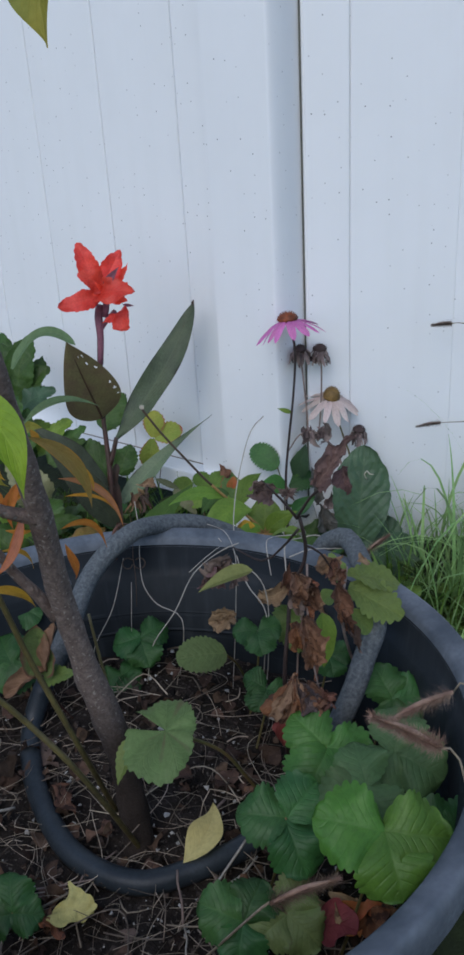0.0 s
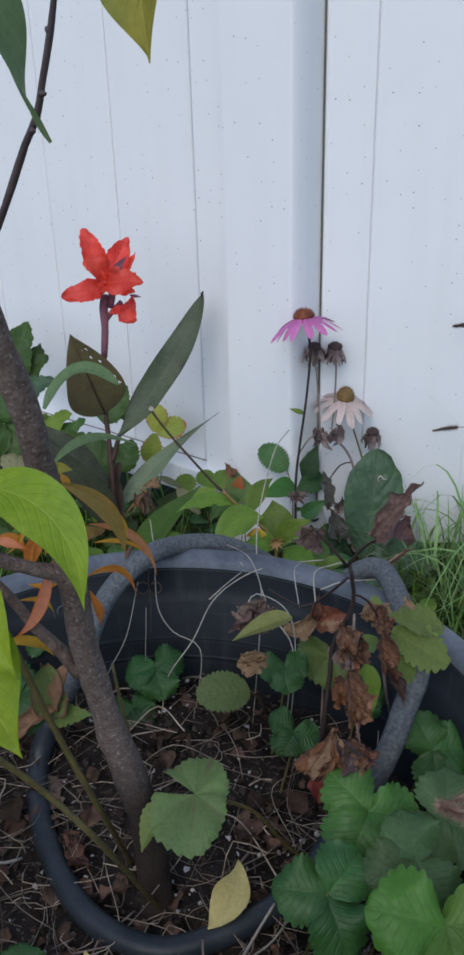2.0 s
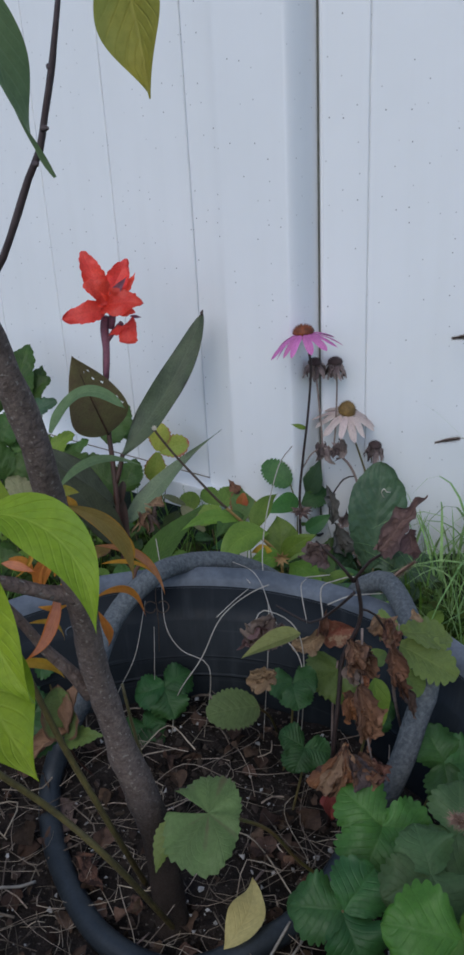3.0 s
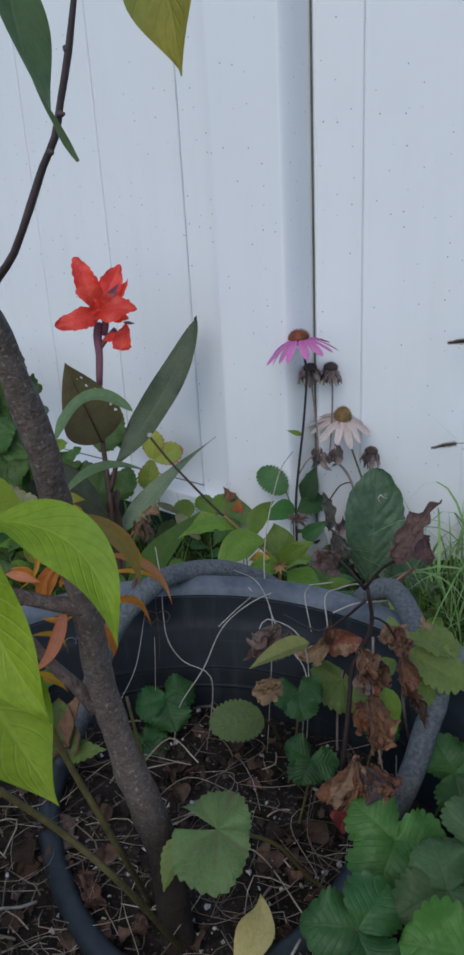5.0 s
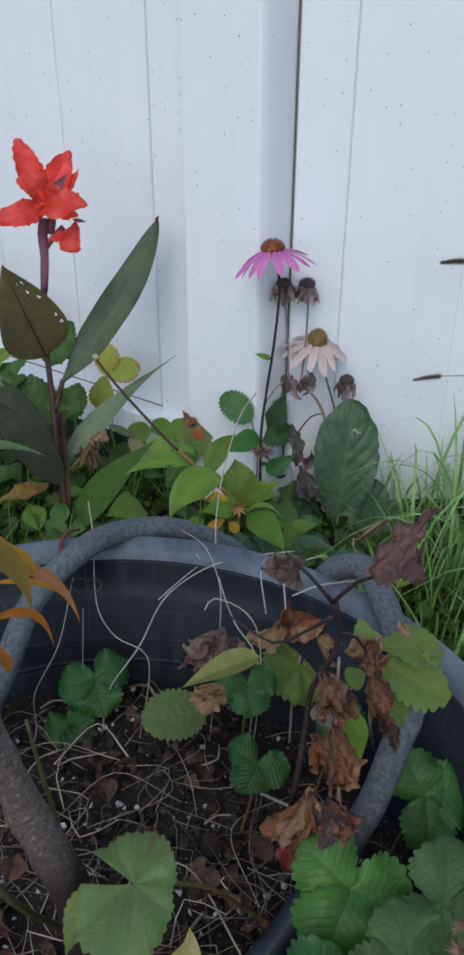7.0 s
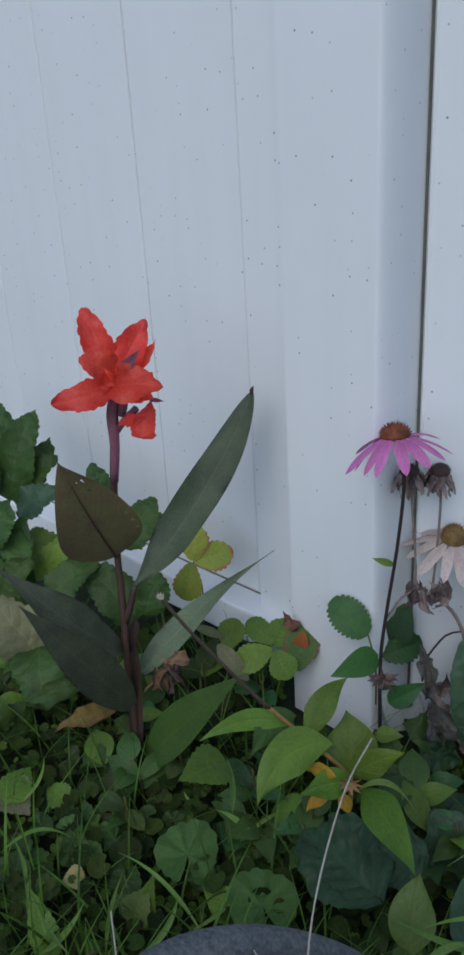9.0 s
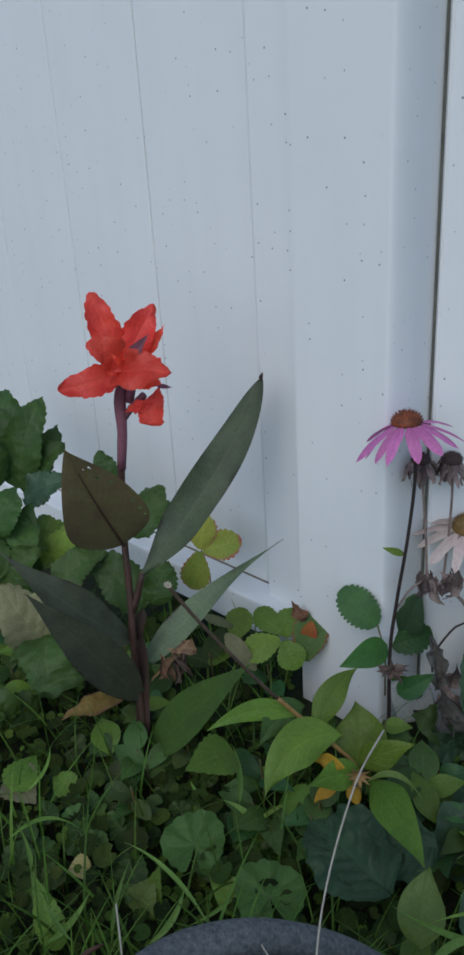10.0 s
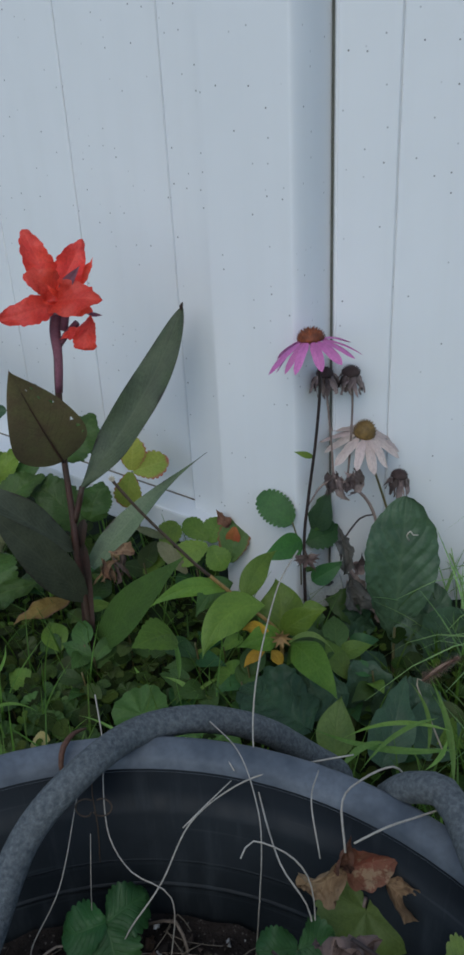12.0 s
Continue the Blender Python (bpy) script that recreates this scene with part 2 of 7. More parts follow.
def vinyl_mat():
    """White vinyl, faintly soiled, with scattered fly specks."""
    m = Nodes("white_vinyl")
    ob = m.coord("Object")
    cloud, fine = m.noise(3.0, 4, 0.6, ob), m.noise(160, 3, 0.6, ob)
    streak = m.add("ShaderNodeMapping", Vector=ob)
    streak.inputs["Scale"].default_value = (30, 30, 1.2)
    drip = m.noise(1.0, 3, 0.6, streak.outputs[0])
    col = m.mix(m.span(cloud, 0.3, 0.7), rgb(0.80, 0.81, 0.82), rgb(0.75, 0.76, 0.765))
    col = m.mix(m.span(drip, 0.5, 0.8, 0.0, 0.10), col, rgb(0.62, 0.63, 0.61))
    ax = m.add("ShaderNodeSeparateXYZ", Vector=ob)
    flat = m.add("ShaderNodeCombineXYZ")
    shift = m.math("MULTIPLY", m.add("ShaderNodeObjectInfo").outputs["Random"], 40.0)
    m.put(flat.inputs[0], m.math("ADD", m.math("ADD", ax.outputs[0], m.math("MULTIPLY", ax.outputs[1], 1.7)), shift))
    m.put(flat.inputs[1], m.math("ADD", ax.outputs[2], shift))
    vor = m.add("ShaderNodeTexVoronoi", Vector=flat.outputs[0], Scale=46.0)
    vor.voronoi_dimensions = "2D"
    dots = m.span(vor.outputs["Distance"], 0.034, 0.060, 1.0, 0.0)
    pick = m.add("ShaderNodeSeparateColor", Color=vor.outputs["Color"])
    where = m.span(m.noise(5.0, 2, 0.5, ob), 0.38, 0.64, 0.04, 0.45)
    dots = m.math("MULTIPLY", dots, m.math("LESS_THAN", pick.outputs[0], where))
    dots = m.math("MULTIPLY", dots, m.span(pick.outputs[1], 0, 1, 0.1, 0.8))
    col = m.mix(dots, col, rgb(0.035, 0.03, 0.028))
    m.base(col, m.span(fine, 0.3, 0.7, 0.42, 0.55), spec=0.4)
    m.bump(fine, 0.08, 0.0005)
    return m.mat


def shaded_foot_mat(name, light, dark, foot_shade, low, high):
    """Bark in two tones with pale pores, shade painted on its foot up to an uneven line."""
    m = Nodes(name)
    ob = m.coord("Object")
    a, b = m.noise(170, 5, 0.65, ob), m.noise(520, 3, 0.6, ob)
    col = m.mix(m.span(a, 0.35, 0.68), rgb(*light), rgb(*dark))
    col = m.mix(m.span(b, 0.4, 0.8, 0.0, 0.6), col, rgb(*[c * 0.4 for c in light]))
    col = m.mix(m.span(m.noise(430, 2, 0.5, ob), 0.62, 0.68), col, rgb(0.25, 0.22, 0.19))
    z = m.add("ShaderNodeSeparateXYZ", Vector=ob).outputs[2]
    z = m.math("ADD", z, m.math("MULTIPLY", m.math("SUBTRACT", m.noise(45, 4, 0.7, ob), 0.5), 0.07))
    # shade on the lower trunk, put into the bark colour by height
    col = m.mix(m.span(z, low, high, 0.92, 0.0), col, rgb(*foot_shade))
    m.base(col, m.span(b, 0.3, 0.7, 0.7, 0.9), spec=0.25)
    m.bump(m.math("ADD", a, m.math("MULTIPLY", b, 0.6)), 0.9, 0.0018)
    return m.mat


def streaked_mat(name, light, dark, dust):
    """Dark plastic with dusty streaks that run down it and a few scratches."""
    m = Nodes(name)
    ob = m.coord("Object")
    a, b = m.noise(14, 4, 0.6, ob), m.noise(220, 3, 0.6, ob)
    col = m.mix(m.span(a, 0.35, 0.68), rgb(*light), rgb(*dark))
    run = m.add("ShaderNodeMapping", Vector=ob)
    run.inputs["Scale"].default_value = (75, 75, 5)
    streak = m.noise(1.0, 4, 0.65, run.outputs[0])
    col = m.mix(m.span(streak, 0.54, 0.78, 0.0, 0.5), col, rgb(*dust))
    turn = m.add("ShaderNodeMapping", Vector=ob)
    turn.inputs["Scale"].default_value = (8, 8, 160)
    col = m.mix(m.span(m.noise(1.0, 2, 0.5, turn.outputs[0]), 0.66, 0.72, 0.0, 0.3), col, rgb(*dust))
    m.base(col, m.span(streak, 0.3, 0.7, 0.45, 0.7), spec=0.22)
    m.bump(m.math("ADD", a, m.math("MULTIPLY", b, 0.6)), 0.15, 0.0006)
    return m.mat


VINYL = vinyl_mat()
GAP_SHADE = plain_mat("gap_shade", (0.10, 0.105, 0.09), (0.16, 0.165, 0.14), 30, 0.8, 0.2, 0.0005, 0.2)
TUB = streaked_mat("black_plastic", (0.0092, 0.0122, 0.0148), (0.0175, 0.022, 0.0258), (0.048, 0.057, 0.063))
RIM = plain_mat("dusty_black_plastic", (0.050, 0.062, 0.078), (0.155, 0.174, 0.200), 20, 0.62, 0.3, 0.0008, 0.3, 240)
HOSE = plain_mat("dark_rubber", (0.018, 0.025, 0.032), (0.036, 0.046, 0.055), 45, 0.5, 0.3, 0.0006, 0.35, 420)
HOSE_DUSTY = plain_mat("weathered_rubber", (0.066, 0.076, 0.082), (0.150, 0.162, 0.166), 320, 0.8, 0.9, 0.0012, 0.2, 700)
DIRT = plain_mat("dried_dirt", (0.26, 0.22, 0.17), (0.16, 0.13, 0.10), 60, 0.9, 0.5, 0.001)
SOIL = plain_mat("dark_soil", (0.015, 0.0122, 0.0105), (0.037, 0.029, 0.0245), 60, 0.9, 1.0, 0.004, 0.15, 380, speck=(0.11, 0.095, 0.08))
EARTH = plain_mat("leafy_earth", (0.018, 0.022, 0.011), (0.03, 0.04, 0.015), 30, 0.9, 1.0, 0.004, 0.15, 260)
BARK = plain_mat("sapling_bark", (0.088, 0.061, 0.050), (0.176, 0.129, 0.106), 110, 0.8, 1.0, 0.003, 0.25, 340, speck=(0.20, 0.18, 0.155))
BARK_FOOT = shaded_foot_mat("trunk_bark", (0.108, 0.080, 0.068), (0.190, 0.148, 0.128), (0.032, 0.024, 0.019), 0.110, 0.190)
TWIG = plain_mat("dark_twig", (0.045, 0.03, 0.032), (0.09, 0.066, 0.066), 80, 0.6, 0.4, 0.0008)
GRIT = plain_mat("perlite", (0.52, 0.51, 0.48), (0.34, 0.33, 0.31), 200, 0.85, 0.3, 0.0005)
STRAW = plain_mat("dry_straw", (0.30, 0.25, 0.18), (0.19, 0.15, 0.105), 60, 0.7, 0.3, 0.0005, vary=0.35)
THREAD = plain_mat("bleached_stalk", (0.442, 0.408, 0.348), (0.340, 0.306, 0.255), 60, 0.7, 0.3, 0.0005)
OCHRE = plain_mat("ochre_stem", (0.30, 0.190, 0.055), (0.20, 0.120, 0.036), 40, 0.55, 0.3, 0.0005)
RUSSET = plain_mat("russet_stem", (0.075, 0.028, 0.020), (0.045, 0.03, 0.018), 40, 0.55, 0.3, 0.0005)
GREENSTEM = plain_mat("green_stem", (0.085, 0.095, 0.028), (0.14, 0.095, 0.035), 30, 0.5, 0.25, 0.0005)
DARKSTEM = plain_mat("dark_stem", (0.04, 0.022, 0.020), (0.022, 0.016, 0.014), 40, 0.6, 0.3, 0.0005)
OLIVE_STEM = plain_mat("olive_stem", (0.125, 0.102, 0.034), (0.074, 0.060, 0.026), 60, 0.5, 0.3, 0.0006)
RUST_STEM = plain_mat("rust_stem", (0.125, 0.058, 0.034), (0.07, 0.034, 0.022), 60, 0.7, 0.4, 0.0008)
BROWNSTEM = plain_mat("brown_stem", (0.085, 0.055, 0.032), (0.050, 0.032, 0.022), 60, 0.6, 0.3, 0.0006)
DEADSTEM = plain_mat("dead_stem", (0.29, 0.215, 0.18), (0.17, 0.125, 0.108), 50, 0.75, 0.5, 0.0008)

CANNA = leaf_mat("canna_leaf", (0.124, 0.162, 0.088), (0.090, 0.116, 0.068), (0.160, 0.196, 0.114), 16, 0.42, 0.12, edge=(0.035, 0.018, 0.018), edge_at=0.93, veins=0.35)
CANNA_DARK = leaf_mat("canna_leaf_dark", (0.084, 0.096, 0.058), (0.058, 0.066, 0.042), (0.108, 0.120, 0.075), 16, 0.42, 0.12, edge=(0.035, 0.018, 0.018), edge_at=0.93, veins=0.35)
CANNA_BRONZE = leaf_mat("canna_leaf_bronze", (0.143, 0.123, 0.056), (0.127, 0.089, 0.051), (0.090, 0.053, 0.035), 14, 0.45, 0.22, veins=0.2, blotch=(0.07, 0.06, 0.05), blotch_at=0.72)
CANNA_GREEN = leaf_mat("canna_leaf_green", (0.081, 0.155, 0.032), (0.066, 0.120, 0.029), (0.103, 0.168, 0.042), 14, 0.45, 0.2, veins=0.35)
RED = leaf_mat("canna_petal", (0.92, 0.098, 0.060), (0.80, 0.060, 0.042), (0.95, 0.150, 0.095), 9, 0.42, 0.4, veins=0.22, vary=0.12, spec=0.45, hue=0.003)
RUSSET_LEAF = leaf_mat("canna_sheath", (0.055, 0.032, 0.024), (0.04, 0.03, 0.022), None, 5, 0.5, 0.1, vary=0.1)
PURPLE = leaf_mat("canna_bract", (0.239, 0.095, 0.130), (0.152, 0.063, 0.088), None, 5, 0.5, 0.1, vary=0.1)
PINK = leaf_mat("coneflower_petal", (0.756, 0.253, 0.546), (0.630, 0.182, 0.457), (0.461, 0.111, 0.340), 3, 0.55, 0.28, veins=0.3, vary=0.12)
PALE = leaf_mat("faded_petal", (0.680, 0.570, 0.510), (0.595, 0.468, 0.425), (0.355, 0.235, 0.224), 3, 0.6, 0.25, veins=0.3, vary=0.12)
CONE = plain_mat("cone_orange", (0.27, 0.066, 0.018), (0.085, 0.026, 0.012), 120, 0.6, 0.4, 0.0008)
CONE_OLD = plain_mat("cone_old", (0.25, 0.155, 0.045), (0.13, 0.078, 0.026), 120, 0.65, 0.4, 0.0008)
HUSK = leaf_mat("dried_petal", (0.224, 0.158, 0.125), (0.099, 0.069, 0.062), None, 3, 0.75, 0.1, vary=0.4)
HUSK_LIGHT = leaf_mat("dried_petal_light", (0.471, 0.365, 0.325), (0.122, 0.090, 0.086), None, 3, 0.75, 0.15, vary=0.55)
HUSK_DARK = plain_mat("dried_cone", (0.048, 0.029, 0.027), (0.076, 0.051, 0.045), 160, 0.8, 0.6, 0.001)
BROWN = leaf_mat("withered_leaf", (0.230, 0.112, 0.064), (0.098, 0.052, 0.037), (0.337, 0.203, 0.135), 6, 0.78, 0.15, vary=0.3, veins=0.3, blotch=(0.045, 0.024, 0.018), blotch_at=0.55)
MAROON = leaf_mat("withered_maroon_leaf", (0.210, 0.126, 0.114), (0.126, 0.074, 0.072), (0.288, 0.186, 0.162), 6, 0.7, 0.18, vary=0.2, veins=0.4)
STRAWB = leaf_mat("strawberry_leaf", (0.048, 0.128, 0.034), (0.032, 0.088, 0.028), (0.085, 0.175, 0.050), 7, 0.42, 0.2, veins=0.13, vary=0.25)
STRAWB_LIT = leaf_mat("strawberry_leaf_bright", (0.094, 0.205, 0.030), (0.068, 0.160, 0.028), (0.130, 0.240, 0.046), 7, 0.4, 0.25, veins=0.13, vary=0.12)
STRAWB_FRESH = leaf_mat("strawberry_leaf_fresh", (0.081, 0.198, 0.039), (0.057, 0.147, 0.034), (0.127, 0.247, 0.057), 7, 0.42, 0.22, veins=0.13, vary=0.15)
STRAWB_SOFT = leaf_mat("strawberry_leaf_soft", (0.092, 0.160, 0.058), (0.068, 0.122, 0.046), (0.125, 0.195, 0.075), 7, 0.5, 0.22, veins=0.12, vary=0.15)
STRAWB_DULL = leaf_mat("strawberry_leaf_dull", (0.132, 0.190, 0.060), (0.106, 0.150, 0.050), (0.175, 0.230, 0.080), 7, 0.5, 0.22, veins=0.22, vary=0.2, edge=(0.11, 0.075, 0.045), edge_at=0.97, blotch=(0.12, 0.045, 0.04), blotch_at=0.70)
LIME = leaf_mat("lime_leaf", (0.40, 0.42, 0.075), (0.30, 0.36, 0.06), (0.46, 0.46, 0.12), 7, 0.5, 0.35, veins=0.3, edge=(0.42, 0.12, 0.09), edge_at=0.84)
SHRIVEL = leaf_mat("shrivelled_leaf", (0.150, 0.145, 0.125), (0.070, 0.066, 0.060), (0.200, 0.190, 0.170), 7, 0.7, 0.1, vary=0.25, veins=0.3)
DOCK_DARK = leaf_mat("dock_leaf_dark", (0.043, 0.086, 0.038), (0.029, 0.062, 0.031), (0.066, 0.108, 0.054), 8, 0.5, 0.1, veins=0.2, vary=0.1, blotch=(0.02, 0.03, 0.02), blotch_at=0.68)
DOCK = leaf_mat("dock_leaf", (0.064, 0.117, 0.060), (0.046, 0.085, 0.046), (0.127, 0.178, 0.092), 8, 0.4, 0.12, veins=0.16, vary=0.15)
WEED = leaf_mat("weed_leaf", (0.152, 0.254, 0.036), (0.109, 0.188, 0.031), (0.206, 0.295, 0.050), 6, 0.45, 0.25, veins=0.26, vary=0.3)
WEED_BLUE = leaf_mat("mallow_leaf", (0.094, 0.176, 0.039), (0.069, 0.133, 0.031), (0.144, 0.219, 0.053), 1, 0.5, 0.2, veins=0.3, vary=0.2)
IVY = leaf_mat("ground_ivy_leaf", (0.056, 0.099, 0.020), (0.040, 0.070, 0.016), (0.080, 0.119, 0.030), 1, 0.5, 0.2, veins=0.25, vary=0.3, blotch=(0.16, 0.12, 0.04), blotch_at=0.72, hue=0.03)
WEED_DARK = leaf_mat("weed_leaf_dark", (0.062, 0.127, 0.028), (0.047, 0.092, 0.023), (0.107, 0.168, 0.037), 7, 0.45, 0.15, veins=0.26, vary=0.3)
LIMEW = leaf_mat("weed_leaf_lime", (0.140, 0.226, 0.032), (0.103, 0.183, 0.027), (0.183, 0.269, 0.051), 6, 0.45, 0.3, veins=0.26, vary=0.2)
PALEW = leaf_mat("weed_leaf_pale", (0.250, 0.250, 0.130), (0.190, 0.200, 0.100), (0.290, 0.290, 0.160), 6, 0.55, 0.2, veins=0.4, vary=0.2, blotch=(0.16, 0.12, 0.07), blotch_at=0.66)
YELLOW_BROWN = leaf_mat("old_canna_leaf", (0.22, 0.165, 0.04), (0.17, 0.12, 0.035), None, 6, 0.6, 0.2, vary=0.1, edge=(0.13, 0.07, 0.045), edge_at=0.8)
OLIVE_PALE = leaf_mat("leaf_olive_pale", (0.20, 0.205, 0.06), (0.165, 0.175, 0.055), None, 6, 0.55, 0.2, vary=0.1, edge=(0.14, 0.09, 0.05), edge_at=0.88)
REDTIP = leaf_mat("reddening_leaf", (0.098, 0.182, 0.047), (0.078, 0.143, 0.042), (0.124, 0.208, 0.065), 6, 0.5, 0.25, veins=0.4, vary=0.1, edge=(0.28, 0.07, 0.035), edge_at=0.82)
RUST = leaf_mat("withered_rust_leaf", (0.285, 0.122, 0.050), (0.150, 0.066, 0.034), (0.360, 0.200, 0.105), 6, 0.75, 0.15, vary=0.2, veins=0.3, blotch=(0.07, 0.036, 0.024), blotch_at=0.52)
TAN = leaf_mat("withered_tan_leaf", (0.347, 0.226, 0.128), (0.221, 0.137, 0.078), (0.441, 0.304, 0.179), 6, 0.78, 0.18, vary=0.25, veins=0.3, blotch=(0.13, 0.075, 0.045), blotch_at=0.55)
RED_PATCH = leaf_mat("red_patch", (0.50, 0.11, 0.06), (0.42, 0.16, 0.05), None, 6, 0.55, 0.25, vary=0.1)
TAN_RED = leaf_mat("dry_rolled_leaf", (0.270, 0.165, 0.090), (0.155, 0.088, 0.050), (0.340, 0.225, 0.130), 6, 0.7, 0.2, vary=0.1, veins=0.35)
RED_DRY = leaf_mat("dried_red_leaf", (0.300, 0.090, 0.050), (0.240, 0.125, 0.066), (0.330, 0.180, 0.110), 6, 0.65, 0.25, vary=0.1, veins=0.3, blotch=(0.36, 0.25, 0.14), blotch_at=0.55)
RED_LEAF = leaf_mat("red_leaf", (0.235, 0.048, 0.045), (0.160, 0.032, 0.034), None, 6, 0.6, 0.2, vary=0.1)
BROWN_EDGE = leaf_mat("browning_leaf", (0.150, 0.195, 0.060), (0.130, 0.160, 0.055), (0.130, 0.169, 0.072), 7, 0.6, 0.22, veins=0.4, vary=0.15, edge=(0.17, 0.075, 0.055), edge_at=0.78)
STRAWB_PALE = leaf_mat("strawberry_leaf_pale", (0.177, 0.245, 0.058), (0.139, 0.200, 0.053), (0.231, 0.283, 0.081), 7, 0.45, 0.28, veins=0.22, vary=0.1)
COVER_LIGHT = leaf_mat("clover_leaf", (0.066, 0.112, 0.015), (0.048, 0.082, 0.012), None, 4, 0.55, 0.12, vary=0.5, island=True, spec=0.12)
STRAW_ISLAND = leaf_mat("straw_litter", (0.42, 0.35, 0.27), (0.16, 0.125, 0.092), None, 3, 0.75, 0.05, vary=0.75, island=True)
LITTER_MAT = leaf_mat("leaf_litter", (0.112, 0.069, 0.045), (0.043, 0.027, 0.020), None, 4, 0.8, 0.1, vary=0.7, island=True)
CRUMB = leaf_mat("soil_crumbs", (0.058, 0.043, 0.034), (0.024, 0.018, 0.014), None, 3, 0.85, 0.0, vary=0.95, island=True, blotch=(0.30, 0.29, 0.27), blotch_at=0.66)
COVER = leaf_mat("creeping_leaf", (0.037, 0.061, 0.010), (0.025, 0.042, 0.008), (0.052, 0.076, 0.014), 4, 0.55, 0.1, veins=0.3, vary=0.6, island=True, spec=0.12, hue=0.03)
GRASS_PALE = leaf_mat("grass_blade_pale", (0.20, 0.33, 0.075), (0.15, 0.27, 0.05), None, 2, 0.45, 0.3, vary=0.3)
GRASS_TALL = leaf_mat("tall_grass_blade", (0.300, 0.465, 0.165), (0.195, 0.330, 0.112), None, 2, 0.45, 0.3, vary=0.35, island=True)
GRASS = leaf_mat("grass_blade", (0.117, 0.227, 0.031), (0.082, 0.167, 0.024), None, 2, 0.45, 0.3, vary=0.35, island=True)
PEACH = leaf_mat("sapling_leaf", (0.235, 0.315, 0.020), (0.180, 0.270, 0.017), (0.30, 0.38, 0.055), 9, 0.42, 0.35, veins=0.35, vary=0.15)
PEACH_DULL = leaf_mat("sapling_leaf_dull", (0.170, 0.259, 0.114), (0.138, 0.218, 0.097), (0.227, 0.308, 0.162), 9, 0.5, 0.3, veins=0.35, vary=0.15)
ORANGE_PINK = leaf_mat("autumn_leaf_pink", (0.620, 0.257, 0.102), (0.500, 0.223, 0.132), (0.660, 0.365, 0.168), 8, 0.5, 0.35, veins=0.3, vary=0.2, edge=(0.55, 0.20, 0.03), edge_at=0.75)
BRONZE = leaf_mat("autumn_leaf_bronze", (0.26, 0.20, 0.055), (0.33, 0.185, 0.06), (0.36, 0.26, 0.09), 8, 0.5, 0.3, veins=0.3, vary=0.1, edge=(0.48, 0.20, 0.03), edge_at=0.86)
YELLOW_OLD = leaf_mat("autumn_leaf_yellow", (0.56, 0.34, 0.035), (0.46, 0.25, 0.03), (0.6, 0.4, 0.08), 8, 0.5, 0.35, veins=0.3, vary=0.2)
PEACH_YELLOW = leaf_mat("sapling_leaf_yellow", (0.338, 0.275, 0.044), (0.213, 0.225, 0.040), (0.375, 0.325, 0.075), 9, 0.5, 0.35, veins=0.3, vary=0.12)
ORANGE = leaf_mat("autumn_leaf", (0.616, 0.288, 0.031), (0.474, 0.168, 0.036), (0.651, 0.395, 0.062), 8, 0.5, 0.35, veins=0.3, vary=0.25)
YELLOW = leaf_mat("fallen_yellow_leaf", (0.640, 0.560, 0.230), (0.550, 0.470, 0.180), (0.500, 0.420, 0.170), 8, 0.55, 0.2, veins=0.3, vary=0.1)

# ---------------- ground ----------------
GROUND = 0.05
bm = bmesh.new()
xs = [-60, -15, -4, -1.5] + [-1 + 0.08 * i for i in range(26)] + [1.5, 4, 15, 60]
ys = [-60, -15, -4, -1.0, -0.4] + [0 + 0.08 * i for i in range(26)] + [2.6, 4, 15, 60]
g = [[bm.verts.new((x, y, GROUND + (0.012 * noise.noise((x * 5, y * 5, 2)) if abs(x) < 1.2 and -0.2 < y < 2.1 else 0))) for x in xs] for y in ys]
for a, b in zip(g, g[1:]):
    for i in range(len(xs) - 1):
        bm.faces.new((a[i], a[i + 1], b[i + 1], b[i]))
tagged(part("ground", bm, EARTH, None), "dark damp garden earth under low weeds", "ground", kind="structure")

# ---------------- fence ----------------
ALONG = Vector((-0.791, 0.612, 0))
OUT = Vector((-0.612, -0.791, 0))


def fence_frame(origin, along, out):
    """Places in a fence's own frame: x along it, y into it, z up."""
    m = Matrix((along, -out, Vector((0, 0, 1)))).transposed().to_4x4()
    return Matrix.Translation(origin) @ m


def board_bm(w, h, thick=0.022, groove=0.004, gap=0.0004):
    """A hollow-looking vinyl board: flat face, chamfered long edges."""
    bm = bmesh.new()
    prof = [(gap, thick), (gap, groove), (groove + gap, 0.0), (w - groove - gap, 0.0), (w - gap, groove), (w - gap, thick)]
    lo = [bm.verts.new((x, y, 0)) for x, y in prof]
    hi = [bm.verts.new((x, y, h)) for x, y in prof]
    n = len(prof)
    for i in range(n):
        bm.faces.new((lo[i], hi[i], hi[(i + 1) % n], lo[(i + 1) % n]))
    bm.faces.new(lo)
    bm.faces.new(hi[::-1])
    return bm


